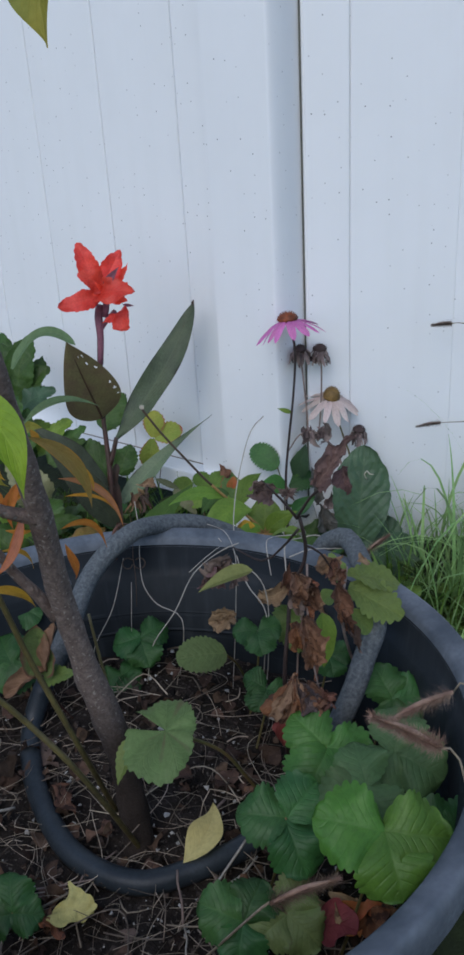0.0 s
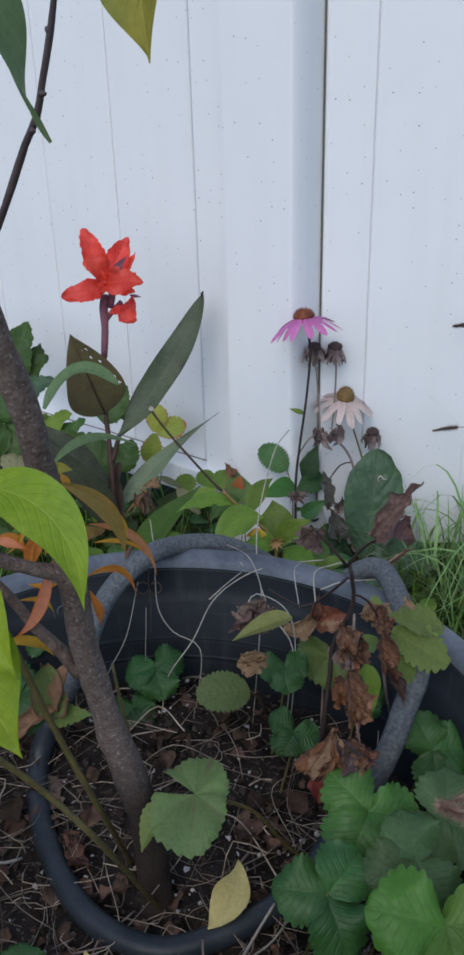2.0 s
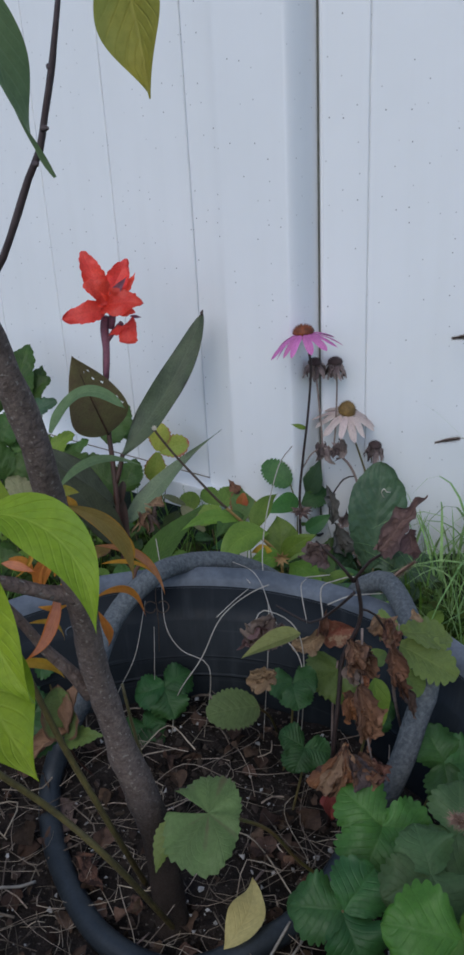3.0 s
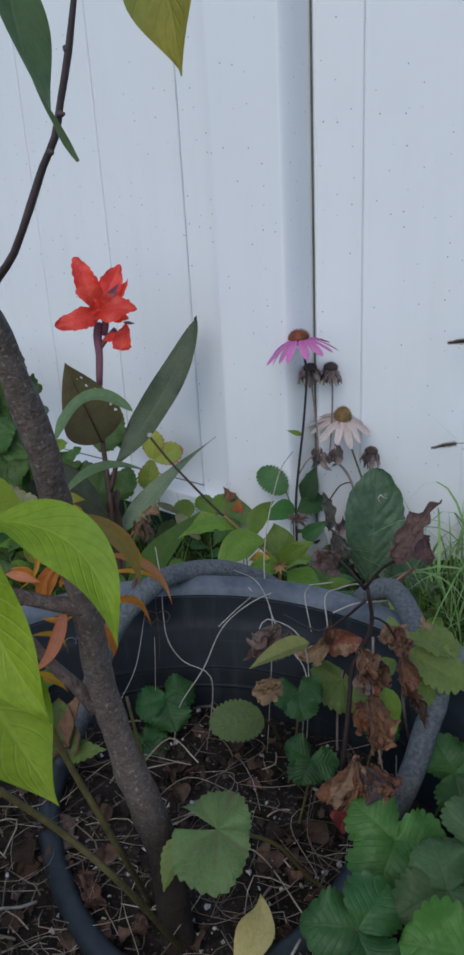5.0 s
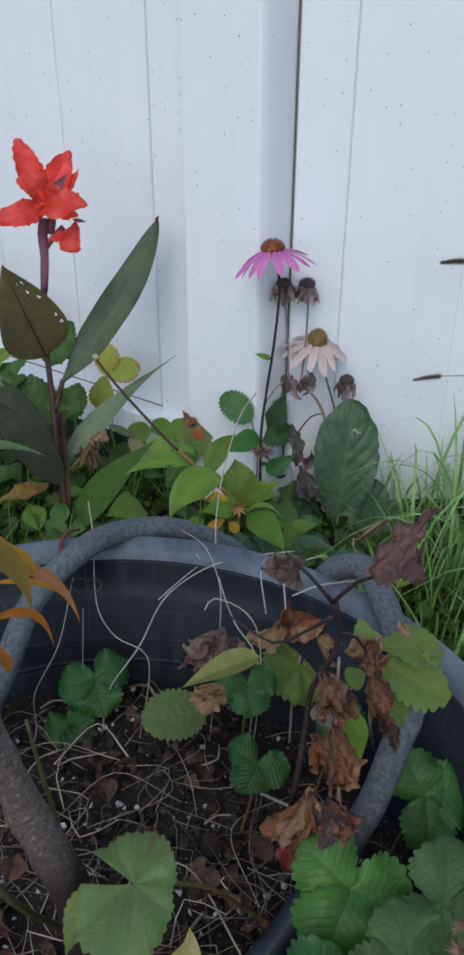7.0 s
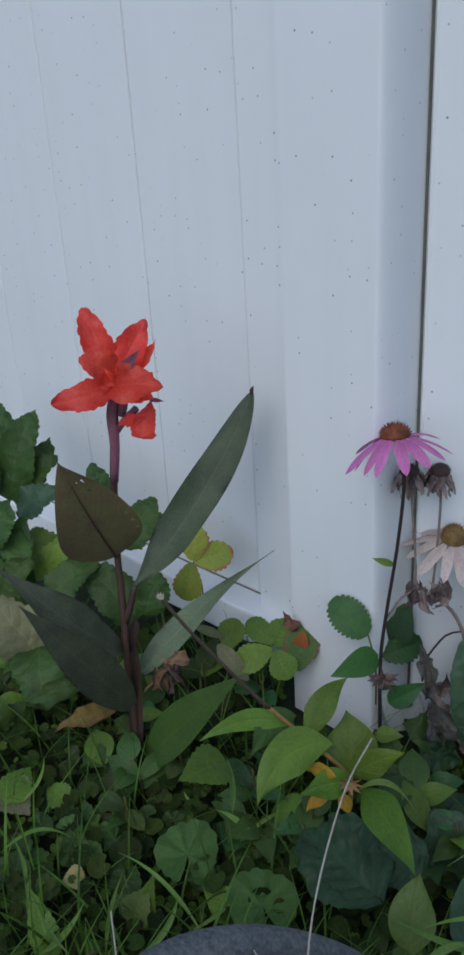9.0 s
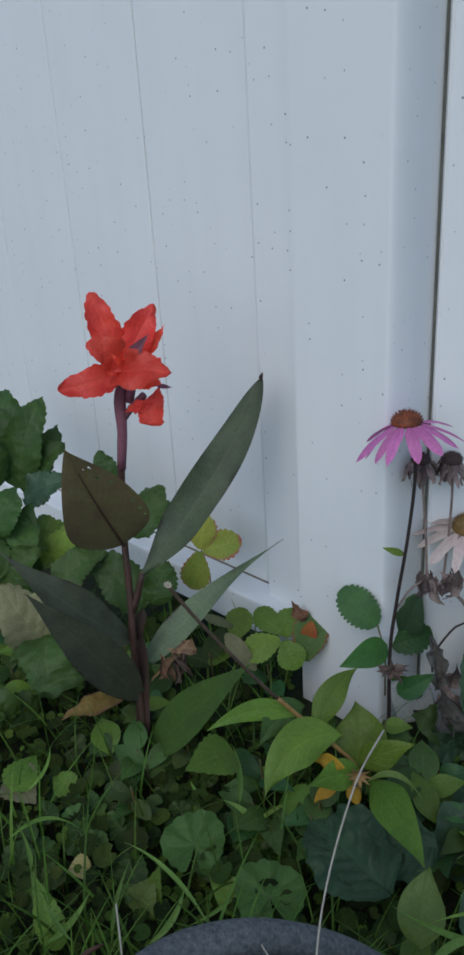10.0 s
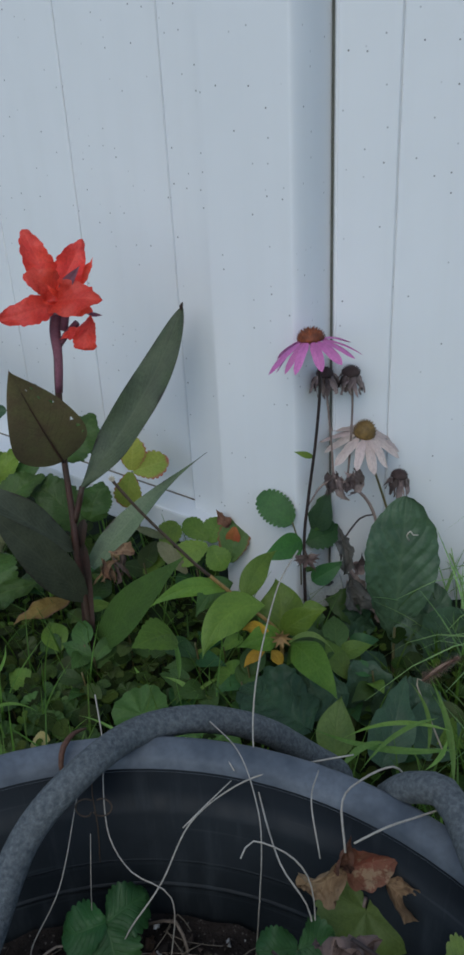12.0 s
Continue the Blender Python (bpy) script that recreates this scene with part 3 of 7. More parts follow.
def post_bm(w, z0, z1, a=0.010, b=0.036, n=14):
    """A square post: its outer corner softly rounded, the others sharp."""
    bm = bmesh.new()
    prof = [(0, 0)] + [(w - a + a * math.sin(q), b - b * math.cos(q)) for q in [math.pi / 2 * i / n for i in range(n + 1)]] + [(w, w), (0, w)]
    lo = [bm.verts.new((x, y, z0)) for x, y in prof]
    hi = [bm.verts.new((x, y, z1)) for x, y in prof]
    for i in range(len(prof)):
        k = (i + 1) % len(prof)
        bm.faces.new((lo[i], lo[k], hi[k], hi[i]))
    bm.faces.new(lo[::-1])
    bm.faces.new(hi)
    return bm


TOP = 1.83
BOARD = 0.1763
mL = fence_frame(Vector((-0.0553, 1.588, 0)), ALONG, OUT)
left = tagged(new("wall_west"), "white vinyl privacy fence panel with grooved boards and fly specks", "fence", kind="structure")
left.matrix_basis = mL
for i in range(-1, 12):
    w, x, y, z = (0.083, -0.100, -0.020, 0.163) if i < 0 else (BOARD, i * BOARD, 0.0, 0.13)
    part("board", board_bm(w, TOP - 0.01 - z, 0.022 - y, 0.0013, 0.0007), VINYL, left, at=mL @ Matrix.Translation((x, y, z)), smooth=False, local=True)
part("bottom_rail", box_bm(-0.098, 12 * BOARD, -0.046, 0.034, 0.112, 0.163, 0.004), VINYL, left, at=mL, smooth=False, local=True)
part("dirt_line", box_bm(-0.095, 12 * BOARD, -0.0030, 0.0, 0.163, 0.1638), DIRT, left, "line of dirt along the rail", at=mL, smooth=False, local=True)
part("top_rail", box_bm(-0.062, 12 * BOARD, -0.012, 0.034, TOP - 0.09, TOP, 0.003), VINYL, left, at=mL, smooth=False, local=True)

mP = fence_frame(Vector((-0.0075, 1.485, 0)), -ALONG, OUT)
post = part("fence_post", post_bm(0.1265, GROUND - 0.03, TOP + 0.05), VINYL, None, at=mP, local=True, smooth=False)
tagged(post, "white square vinyl fence post dotted with fly specks", "fence post", kind="structure")

mR = Matrix.Translation((0.1374, 1.446, 0))
right = tagged(new("wall_north"), "white vinyl fence panel of flat grooved boards", "fence", kind="structure")
right.matrix_basis = mR
for i in range(9):
    w, x = (0.0697, 0) if i == 0 else (0.1640, 0.0697 + (i - 1) * 0.1640)
    part("board", board_bm(w, TOP - 0.06, 0.024, 0.0008 if i else 0.003, 0.00008 if i else 0.0), VINYL, right, at=mR @ Matrix.Translation((x, 0, GROUND + 0.01)), smooth=False, local=True)

# added dark strip: the gap's shade given as colour
part("gap_shade_strip", box_bm(-0.0028, -0.0003, 0.014, 0.022, GROUND, TOP - 0.05), GAP_SHADE, right, "added dark strip standing in for the shade in the gap beside the post", at=mR, local=True, smooth=False)

# ---------------- tub, soil, hose ----------------
TUBX, TUBY, RIMZ, SOILZ, RIMR = -0.063, 0.611, 0.386, 0.232, 0.270
mT = Matrix.Translation((TUBX, TUBY, 0))
tub = thing("planter_tub", (TUBX, TUBY, GROUND), "large round black plastic planter tub with a dusty rim", "planter")
outer = [(RIMR - 0.286, -1), (RIMR - 0.063, GROUND - 0.01), (RIMR - 0.056, GROUND), (RIMR - 0.042, 0.2), (RIMR - 0.026, 0.340), (RIMR - 0.020, 0.3465), (RIMR - 0.0035, 0.350)]
outer[0] = (0.002, GROUND - 0.01)
lip = [(RIMR - 0.018, 0.346), (RIMR - 0.0035, 0.350), (RIMR - 0.0008, 0.357), (RIMR, RIMZ - 0.007), (RIMR - 0.0022, RIMZ - 0.001), (RIMR - 0.005, RIMZ),
       (RIMR - 0.0165, RIMZ - 0.004), (RIMR - 0.0190, RIMZ - 0.0065), (RIMR - 0.0205, RIMZ - 0.013)]
inner = [(RIMR - 0.0203, RIMZ - 0.011), (RIMR - 0.0245, 0.325), (RIMR - 0.026, 0.321), (RIMR - 0.0285, 0.308), (RIMR - 0.0298, 0.304), (RIMR - 0.0325, 0.288), (RIMR - 0.034, 0.284), (RIMR - 0.040, 0.24), (RIMR - 0.048, 0.16), (0.002, 0.15)]
part("body", lathe(outer + [(RIMR - 0.0035, 0.3505), (RIMR - 0.0205, 0.354)] + inner), TUB, tub, at=mT, local=True)
part("rim", lathe(lip), RIM, tub, "dusty grey rolled rim", at=mT, local=True)

for k in (-1, 1):
    a = radians(112) + k * 0.022
    c = Vector((TUBX + (RIMR - 0.0232) * math.cos(a), TUBY + (RIMR - 0.0232) * math.sin(a), 0.345))
    d, u = Vector((-math.sin(a), math.cos(a), 0)), Vector((0, 0, 1))
    ring = [tuple(c + d * 0.0055 * math.cos(q) + u * 0.0055 * math.sin(q)) for q in [i * math.pi / 8 for i in range(17)]]
    part("moulded_ring", tube(bmesh.new(), ring, 0.0006, 6, 0.002), RIM, tub)

for r0, z0 in ((RIMR - 0.0300, 0.302), (RIMR - 0.0345, 0.2835)):
    band = [(r0 + 0.0014, z0 - 0.002), (r0 - 0.0003, z0 - 0.0014), (r0 - 0.0007, z0), (r0 - 0.0003, z0 + 0.0014), (r0 + 0.0014, z0 + 0.002)]
    part("moulded_band", lathe(band), TUB, tub, at=mT, local=True)

def soil_rise(y):
    """The soil is heaped a little towards the fence side of the tub."""
    return 0.16 * max(0.0, y - TUBY - 0.02)


bm = bmesh.new()
rings = []
for i in range(30):
    r = 0.2285 * (i / 29) ** 0.8
    ring = []
    for k in range(84):
        a = 2 * math.pi * k / 84
        x, y = TUBX + r * math.cos(a), TUBY + r * math.sin(a)
        z = SOILZ + soil_rise(y) + 0.008 * noise.noise((x * 14, y * 14, 1)) + 0.007 * noise.noise((x * 60, y * 60, 4)) + 0.004 * noise.noise((x * 170, y * 170, 7))
        ring.append(bm.verts.new((x, y, z)))
    rings.append(ring)
for a, b in zip(rings, rings[1:]):
    for k in range(84):
        bm.faces.new((a[k], a[(k + 1) % 84], b[(k + 1) % 84], b[k]))
tagged(part("potting_soil", bm, SOIL, None), "dark crumbly potting soil filling the tub", "soil")

hose = thing("hose", (0.12, 0.93, GROUND), "weathered grey rubber hose looped over the tub and across its soil", "hose")
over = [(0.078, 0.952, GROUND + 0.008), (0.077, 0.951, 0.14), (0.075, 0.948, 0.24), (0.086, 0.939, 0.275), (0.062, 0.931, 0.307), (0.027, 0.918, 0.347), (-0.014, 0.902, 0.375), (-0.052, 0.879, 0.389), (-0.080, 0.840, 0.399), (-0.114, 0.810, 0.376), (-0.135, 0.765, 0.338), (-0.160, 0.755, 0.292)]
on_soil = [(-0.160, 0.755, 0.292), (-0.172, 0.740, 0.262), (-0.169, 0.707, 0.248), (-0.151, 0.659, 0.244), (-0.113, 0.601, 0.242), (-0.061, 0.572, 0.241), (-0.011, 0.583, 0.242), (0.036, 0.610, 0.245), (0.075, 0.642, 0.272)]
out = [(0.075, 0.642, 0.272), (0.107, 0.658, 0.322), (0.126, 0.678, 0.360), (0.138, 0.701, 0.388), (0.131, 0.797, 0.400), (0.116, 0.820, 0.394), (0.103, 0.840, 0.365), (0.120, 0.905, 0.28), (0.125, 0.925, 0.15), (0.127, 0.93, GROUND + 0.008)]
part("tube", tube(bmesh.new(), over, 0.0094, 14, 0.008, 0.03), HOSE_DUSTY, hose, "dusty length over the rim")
part("tube", tube(bmesh.new(), on_soil, 0.0094, 14, 0.008, 0.03), HOSE, hose, "darker length on the soil")
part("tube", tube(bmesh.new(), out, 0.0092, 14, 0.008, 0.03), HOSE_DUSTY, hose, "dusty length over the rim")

# ---------------- plant helpers ----------------
FACE = (0.05, -0.6, 0.8)


def lf(parent, base, tip, width, material, up=FACE, label="", name="leaf", **kw):
    seed = kw.pop("seed", int(abs(base[0]) * 9000 + abs(tip[2]) * 7000) % 997)
    return part(name, leaf_bm(base, tip, width, up, seed=seed, **kw), material, parent, label, at=Matrix.Translation(base))


def stalk(parent, points, radii, material, name="stem", label="", segs=7, rough=0.0):
    return part(name, tube(bmesh.new(), points, radii, segs, 0.008, rough), material, parent, label, at=Matrix.Translation(points[0]))


def berry_leaf(centre, size, aim=-90.0, tilt=FACE, material=None, foot=None, spread=100, label="three-lobed strawberry leaf with a toothed edge", pleat=0.011, angles=None):
    """A strawberry leaf: three toothed leaflets on one petiole that runs down into the soil."""
    material = material or STRAWB
    c, n = Vector(centre), Vector(tilt).normalized()
    x = Vector((1, 0, 0))
    x = (x - n * x.dot(n)).normalized()
    y = n.cross(x)
    foot = Vector(foot) if foot else Vector((c.x * 0.85 + TUBX * 0.15, c.y * 0.85 + TUBY * 0.15, SOILZ - 0.004))
    t = thing("strawberry_plant", foot, label, "strawberry plant", "strawberry plants in the tub")
    mid = (foot + c) / 2 + Vector((0.006, 0.008, 0.012))
    stalk(t, [tuple(foot), tuple(mid), tuple(c)], [0.0012, 0.001, 0.0009], GREENSTEM, "petiole")
    for k, (da, f) in enumerate(((0, 1.0), (spread, 0.92), (-spread, 0.92))):
        a = radians(angles[k] if angles else aim + da)
        d = x * math.cos(a) + y * math.sin(a)
        tip = c + d * size * f + n * (-0.1 * size)
        lf(t, tuple(c), tuple(tip), size * 1.18 * f, material, tuple(n), name="leaflet", kind="leaflet", arch=0.10, fold=0.30, cup=-0.36, pleat=pleat, nv=7, teeth=8, tooth=0.060, cols=16, ruffle=0.20, crumple=0.0026, wrinkle=34, seed=int(size * 9000) + k)
    return t


def fan_leaf(parent, centre, r, material, tilt, aim=90.0, gap=30.0, lobes=7, seed=0, cols=44, rings=7, dip=0.15):
    """A round leaf on a petiole: folded ribs spread from its middle, with a notch towards the stalk and a scalloped edge."""
    c, n = Vector(centre), Vector(tilt).normalized()
    x = Vector((1, 0, 0))
    x = (x - n * x.dot(n)).normalized()
    y = n.cross(x)
    rng = random.Random(seed)
    ph = rng.random() * 6
    bm = bmesh.new()
    uv = bm.loops.layers.uv.new("UVMap")
    grid = []
    for i in range(rings + 1):
        f = i / rings
        row = []
        for k in range(cols + 1):
            g = k / cols
            a = radians(aim - 180 + gap / 2 * f ** 0.5 + (360 - gap * f ** 0.5) * g)
            rr = r * f * (1 + f ** 3 * (0.09 * abs(math.sin(math.pi * lobes * g * 2)) + 0.07 * math.sin(3 * a + ph) - 0.04)) * (0.9 + 0.1 * math.sin(math.pi * g))
            h = r * (0.085 * f * math.cos(2 * math.pi * lobes * g) + dip * f * f - 0.10 * f ** 3 + 0.10 * f * f * math.sin(2 * a + ph))
            row.append(bm.verts.new(c + (x * math.cos(a) + y * math.sin(a)) * rr + n * h))
        grid.append(row)
    for i in range(rings):
        for k in range(cols):
            q = ((i, k), (i, k + 1), (i + 1, k + 1), (i + 1, k))
            fc = bm.faces.new([grid[a][b] for a, b in q])
            for lp, (a, b) in zip(fc.loops, q):
                lp[uv].uv = (0.5 + 0.5 * math.sin(math.pi * lobes * b / cols), a / rings)
    bmesh.ops.remove_doubles(bm, verts=bm.verts, dist=1e-6)
    part("leaf", bm, material, parent, at=Matrix.Translation(c))
    foot = Vector((c.x + 0.3 * r, c.y + 0.4 * r, GROUND - 0.005))
    stalk(parent, [tuple(foot), tuple((foot + c) / 2 + Vector((0.003, 0, 0.006))), tuple(c)], 0.0009, GREENSTEM, "petiole")


def lobed_leaf(parent, centre, tilt, material, aim, gap, radii, teeth, tooth, rings=12, cols=130):
    """One lobed blade round its stalk: its outline follows the radii, clockwise from one side of the notch to the other."""
    c, n = Vector(centre), Vector(tilt).normalized()
    x = Vector((1, 0, 0))
    x = (x - n * x.dot(n)).normalized()
    y = n.cross(x)
    outline = np.interp(np.linspace(0, len(radii) - 1, cols + 1), range(len(radii)), radii)
    outline = np.convolve(np.pad(outline, 4, "edge"), np.ones(9) / 9, "valid")
    bm = bmesh.new()
    uv = bm.loops.layers.uv.new("UVMap")
    grid, ribs = [], len(radii) // 2
    for i in range(rings + 1):
        f = i / rings
        row = []
        for k in range(cols + 1):
            g = k / cols
            a = radians(aim - gap / 2 - (360 - gap) * g)
            saw = 1 - (teeth * g + 0.13 * math.sin(31 * g)) % 1.0
            r = outline[k] * f * (1 + f ** 6 * tooth * (saw - 0.5) * 2)
            h = 0.03 * (0.05 * f * math.cos(2 * math.pi * ribs * g) + 0.16 * f * f - 0.22 * f ** 4 + 0.10 * f * f * math.sin(2 * a + 1))
            p = c + (x * math.cos(a) + y * math.sin(a)) * r + n * h
            row.append(bm.verts.new(p + noise.noise_vector(p * 70) * 0.0018 * f))
        grid.append(row)
    for i in range(rings):
        for k in range(cols):
            q = ((i, k), (i, k + 1), (i + 1, k + 1), (i + 1, k))
            fc = bm.faces.new([grid[a][b] for a, b in q])
            for lp, (a, b) in zip(fc.loops, q):
                lp[uv].uv = (0.5 + 0.5 * math.sin(math.pi * ribs * b / cols), a / rings)
    bmesh.ops.remove_doubles(bm, verts=bm.verts, dist=1e-6)
    part("leaflet", bm, material, parent, at=Matrix.Translation(c))


def foxtail(root, bend, tip, length, label, thick=0.0045, tone=None):
    """A foxtail grass stalk with a bristly seed head at its end."""
    t = thing("foxtail_grass", root, label, "grass", "foxtail seed heads")
    stalk(t, [root, bend, tip], [0.0009, 0.0008, 0.0006], STRAW, "stalk")
    a, b = Vector(tip), Vector(tip) + (Vector(tip) - Vector(bend)).normalized() * length
    b.z -= length * 0.12
    bm = tube(bmesh.new(), [tuple(a), tuple((a + b) / 2 + Vector((0, 0, 0.003))), tuple(b)], [thick * 0.20, thick * 0.26, thick * 0.08], 8, 0.004)
    rng = random.Random(int(length * 99999))
    d = (b - a).normalized()
    for k in range(1500):
        f = rng.random()
        p = a.lerp(b, f)
        r = Vector((rng.gauss(0, 1), rng.gauss(0, 1), rng.gauss(0, 1)))
        r = (r - d * r.dot(d)).normalized()
        q = p + r * thick * (1.5 - 0.8 * f) * rng.uniform(0.4, 1.3) + d * thick * rng.uniform(0.2, 0.9)
        w = d.cross(r) * 0.00028
        bm.faces.new((bm.verts.new(p + w), bm.verts.new(p - w), bm.verts.new(q)))
    part("seed_head", bm, tone or FOXTAIL, t, at=Matrix.Translation(a))
    return t


def cone_bm(c, axis, r, h, spikes=90, seed=0, reach=0.28):
    """A bristly flower cone: a dome with short spikes."""
    bm = bmesh.new()
    c, z = Vector(c), Vector(axis).normalized()
    x = z.orthogonal().normalized()
    y = z.cross(x)
    rings = []
    for i in range(9):
        a = math.pi * 0.5 * i / 8
        rr, hh = r * math.cos(a) ** 0.8 if i < 8 else 0.0004, h * math.sin(a)
        rings.append([bm.verts.new(c + x * rr * math.cos(k * math.pi / 8) + y * rr * math.sin(k * math.pi / 8) + z * hh) for k in range(16)])
    rings.insert(0, [bm.verts.new(c + (x * math.cos(k * math.pi / 8) + y * math.sin(k * math.pi / 8)) * r * 0.6 - z * h * 0.25) for k in range(16)])
    for a, b in zip(rings, rings[1:]):
        for k in range(16):
            bm.faces.new((a[k], a[(k + 1) % 16], b[(k + 1) % 16], b[k]))
    for k in range(spikes):
        f = (k + 0.5) / spikes
        el, az = math.asin(f), k * 2.39996
        d = x * math.cos(az) * math.cos(el) * r + y * math.sin(az) * math.cos(el) * r + z * math.sin(el) * h
        n = d.normalized()
        u = n.orthogonal().normalized()
        w = n.cross(u)
        p = c + d * 0.95
        s0 = r * 0.085
        tri = [bm.verts.new(p + (u * math.cos(q) + w * math.sin(q)) * s0) for q in (0, 2.1, 4.2)]
        top = bm.verts.new(p + (n * 0.75 + z * 0.5) * r * reach)
        for q in range(3):
            bm.faces.new((tri[q], tri[(q + 1) % 3], top))
    return bm


BUR = plain_mat("bur_tan", (0.36, 0.23, 0.09), (0.28, 0.17, 0.07), 60, 0.7, 0.3, 0.0005)
FOXTAIL = plain_mat("foxtail_bristle", (0.16, 0.115, 0.095), (0.27, 0.20, 0.15), 60, 0.8, 0.3, 0.0005)
FOXTAIL_RED = plain_mat("foxtail_red_bristle", (0.20, 0.105, 0.080), (0.40, 0.29, 0.21), 60, 0.8, 0.3, 0.0005)
CREAM = plain_mat("cream_speck", (0.6, 0.55, 0.45), (0.5, 0.45, 0.36), 60, 0.7, 0.3, 0.0005)
WHITE_PLASTIC = plain_mat("white_plastic", (0.44, 0.45, 0.42), (0.34, 0.35, 0.32), 30, 0.5, 0.1, 0.0005)
SLOT = plain_mat("dark_slot", (0.02, 0.02, 0.02), (0.035, 0.03, 0.03), 60, 0.8, 0.2, 0.0005)

# ---------------- sapling ----------------
sapling = thing("sapling", (-0.061, 0.624, 0.235), "young fruit tree sapling with rough brown bark, rooted in the tub", "sapling")
trunk_line = [(-0.062, 0.616, 0.222), (-0.063, 0.616, 0.262), (-0.064, 0.615, 0.298), (-0.066, 0.612, 0.332), (-0.069, 0.606, 0.360), (-0.074, 0.602, 0.388), (-0.079, 0.600, 0.412), (-0.082, 0.596, 0.440), (-0.085, 0.590, 0.468), (-0.086, 0.583, 0.495), (-0.085, 0.572, 0.531), (-0.084, 0.560, 0.561), (-0.085, 0.540, 0.616), (-0.084, 0.525, 0.647), (-0.085, 0.520, 0.663), (-0.088, 0.510, 0.691), (-0.090, 0.500, 0.715), (-0.091, 0.490, 0.725)]
stalk(sapling, trunk_line, [0.0130, 0.0118, 0.0110, 0.0106, 0.0110, 0.0106, 0.0096, 0.0088, 0.0082, 0.0078, 0.0074, 0.0073, 0.0068, 0.0066, 0.0065, 0.006, 0.005, 0.0034], BARK_FOOT, "trunk", "rough bark with shade painted on its foot", segs=18, rough=0.16)
stalk(sapling, [(-0.091, 0.490, 0.725), (-0.079, 0.475, 0.735), (-0.070, 0.465, 0.744), (-0.062, 0.460, 0.758), (-0.056, 0.457, 0.769), (-0.051, 0.455, 0.777), (-0.048, 0.453, 0.786), (-0.044, 0.451, 0.798), (-0.042, 0.450, 0.805), (-0.037, 0.447, 0.824)], [0.0026, 0.0016, 0.0014, 0.00125, 0.00118, 0.00112, 0.00108, 0.00105, 0.00095, 0.0007], TWIG, "twig", rough=0.3)
for a, b in (((-0.049, 0.453, 0.783), (-0.047, 0.452, 0.783)), ((-0.053, 0.455, 0.773), (-0.052, 0.454, 0.773)), ((-0.059, 0.459, 0.766), (-0.059, 0.459, 0.766)), ((-0.044, 0.451, 0.799), (-0.045, 0.451, 0.800)), ((-0.044, 0.451, 0.795), (-0.044, 0.451, 0.795))):
    stalk(sapling, [a, tuple((Vector(a) + Vector(b)) / 2), b], [0.0012, 0.0010, 0.0004], TWIG, "bud")
stalk(sapling, [(-0.083, 0.562, 0.554), (-0.091, 0.557, 0.557), (-0.101, 0.550, 0.564), (-0.112, 0.542, 0.573), (-0.125, 0.530, 0.585)], [0.0058, 0.0046, 0.0038, 0.0038, 0.003], BARK, "branch", rough=0.2)
stalk(sapling, [(-0.092, 0.590, 0.466), (-0.099, 0.588, 0.481), (-0.112, 0.583, 0.504), (-0.120, 0.578, 0.524), (-0.130, 0.570, 0.548)], [0.0052, 0.0042, 0.0034, 0.003, 0.0026], BARK, "branch", rough=0.2)
# leaves close to the lens
lf(sapling, (-0.083, 0.430, 0.667), (-0.042, 0.400, 0.638), 0.0195, PEACH, (0.15, -0.8, 0.6), kind="lance", arch=0.10, fold=0.30, ruffle=0.14, rows=28, cols=10, bend=-0.21)
lf(sapling, (-0.091, 0.440, 0.654), (-0.060, 0.385, 0.624), 0.034, PEACH, (-0.35, -0.85, 0.3), kind="lance", arch=0.10, fold=0.25, ruffle=0.12, rows=24, cols=8)
lf(sapling, (-0.094, 0.420, 0.622), (-0.059, 0.372, 0.606), 0.033, PEACH, (0.3, -0.85, 0.35), kind="lance", arch=0.06, fold=0.25, ruffle=0.12, rows=24, cols=8)
lf(sapling, (-0.097, 0.460, 0.663), (-0.070, 0.440, 0.657), 0.020, PEACH, (0.0, -0.7, 0.6), kind="ovate", arch=0.08, fold=0.3, rows=16, cols=8)
lf(sapling, (-0.018, 0.405, 0.824), (-0.012, 0.400, 0.789), 0.0195, PEACH_YELLOW, (-0.55, -0.8, 0.1), kind="lance", arch=-0.06, fold=0.35, rows=22, cols=8, ruffle=0.1)
lf(sapling, (-0.048, 0.400, 0.818), (-0.038, 0.405, 0.772), 0.0150, PEACH_DULL, (0.3, -0.9, 0.1), kind="lance", arch=-0.03, fold=0.4, rows=30, cols=8, ruffle=0.1, twist=1.9, bend=0.05)
# dull curled leaves beside the trunk
lf(sapling, (-0.087, 0.565, 0.644), (-0.049, 0.560, 0.657), 0.0062, PEACH_DULL, (0.1, -0.6, 0.7), kind="strap", arch=0.05, fold=0.45, rows=24, cols=6, bend=-0.36)
lf(sapling, (-0.094, 0.590, 0.602), (-0.049, 0.610, 0.605), 0.0056, PEACH_DULL, (0.1, -0.6, 0.7), kind="lance", arch=0.05, fold=0.45, rows=22, cols=6, bend=-0.2)
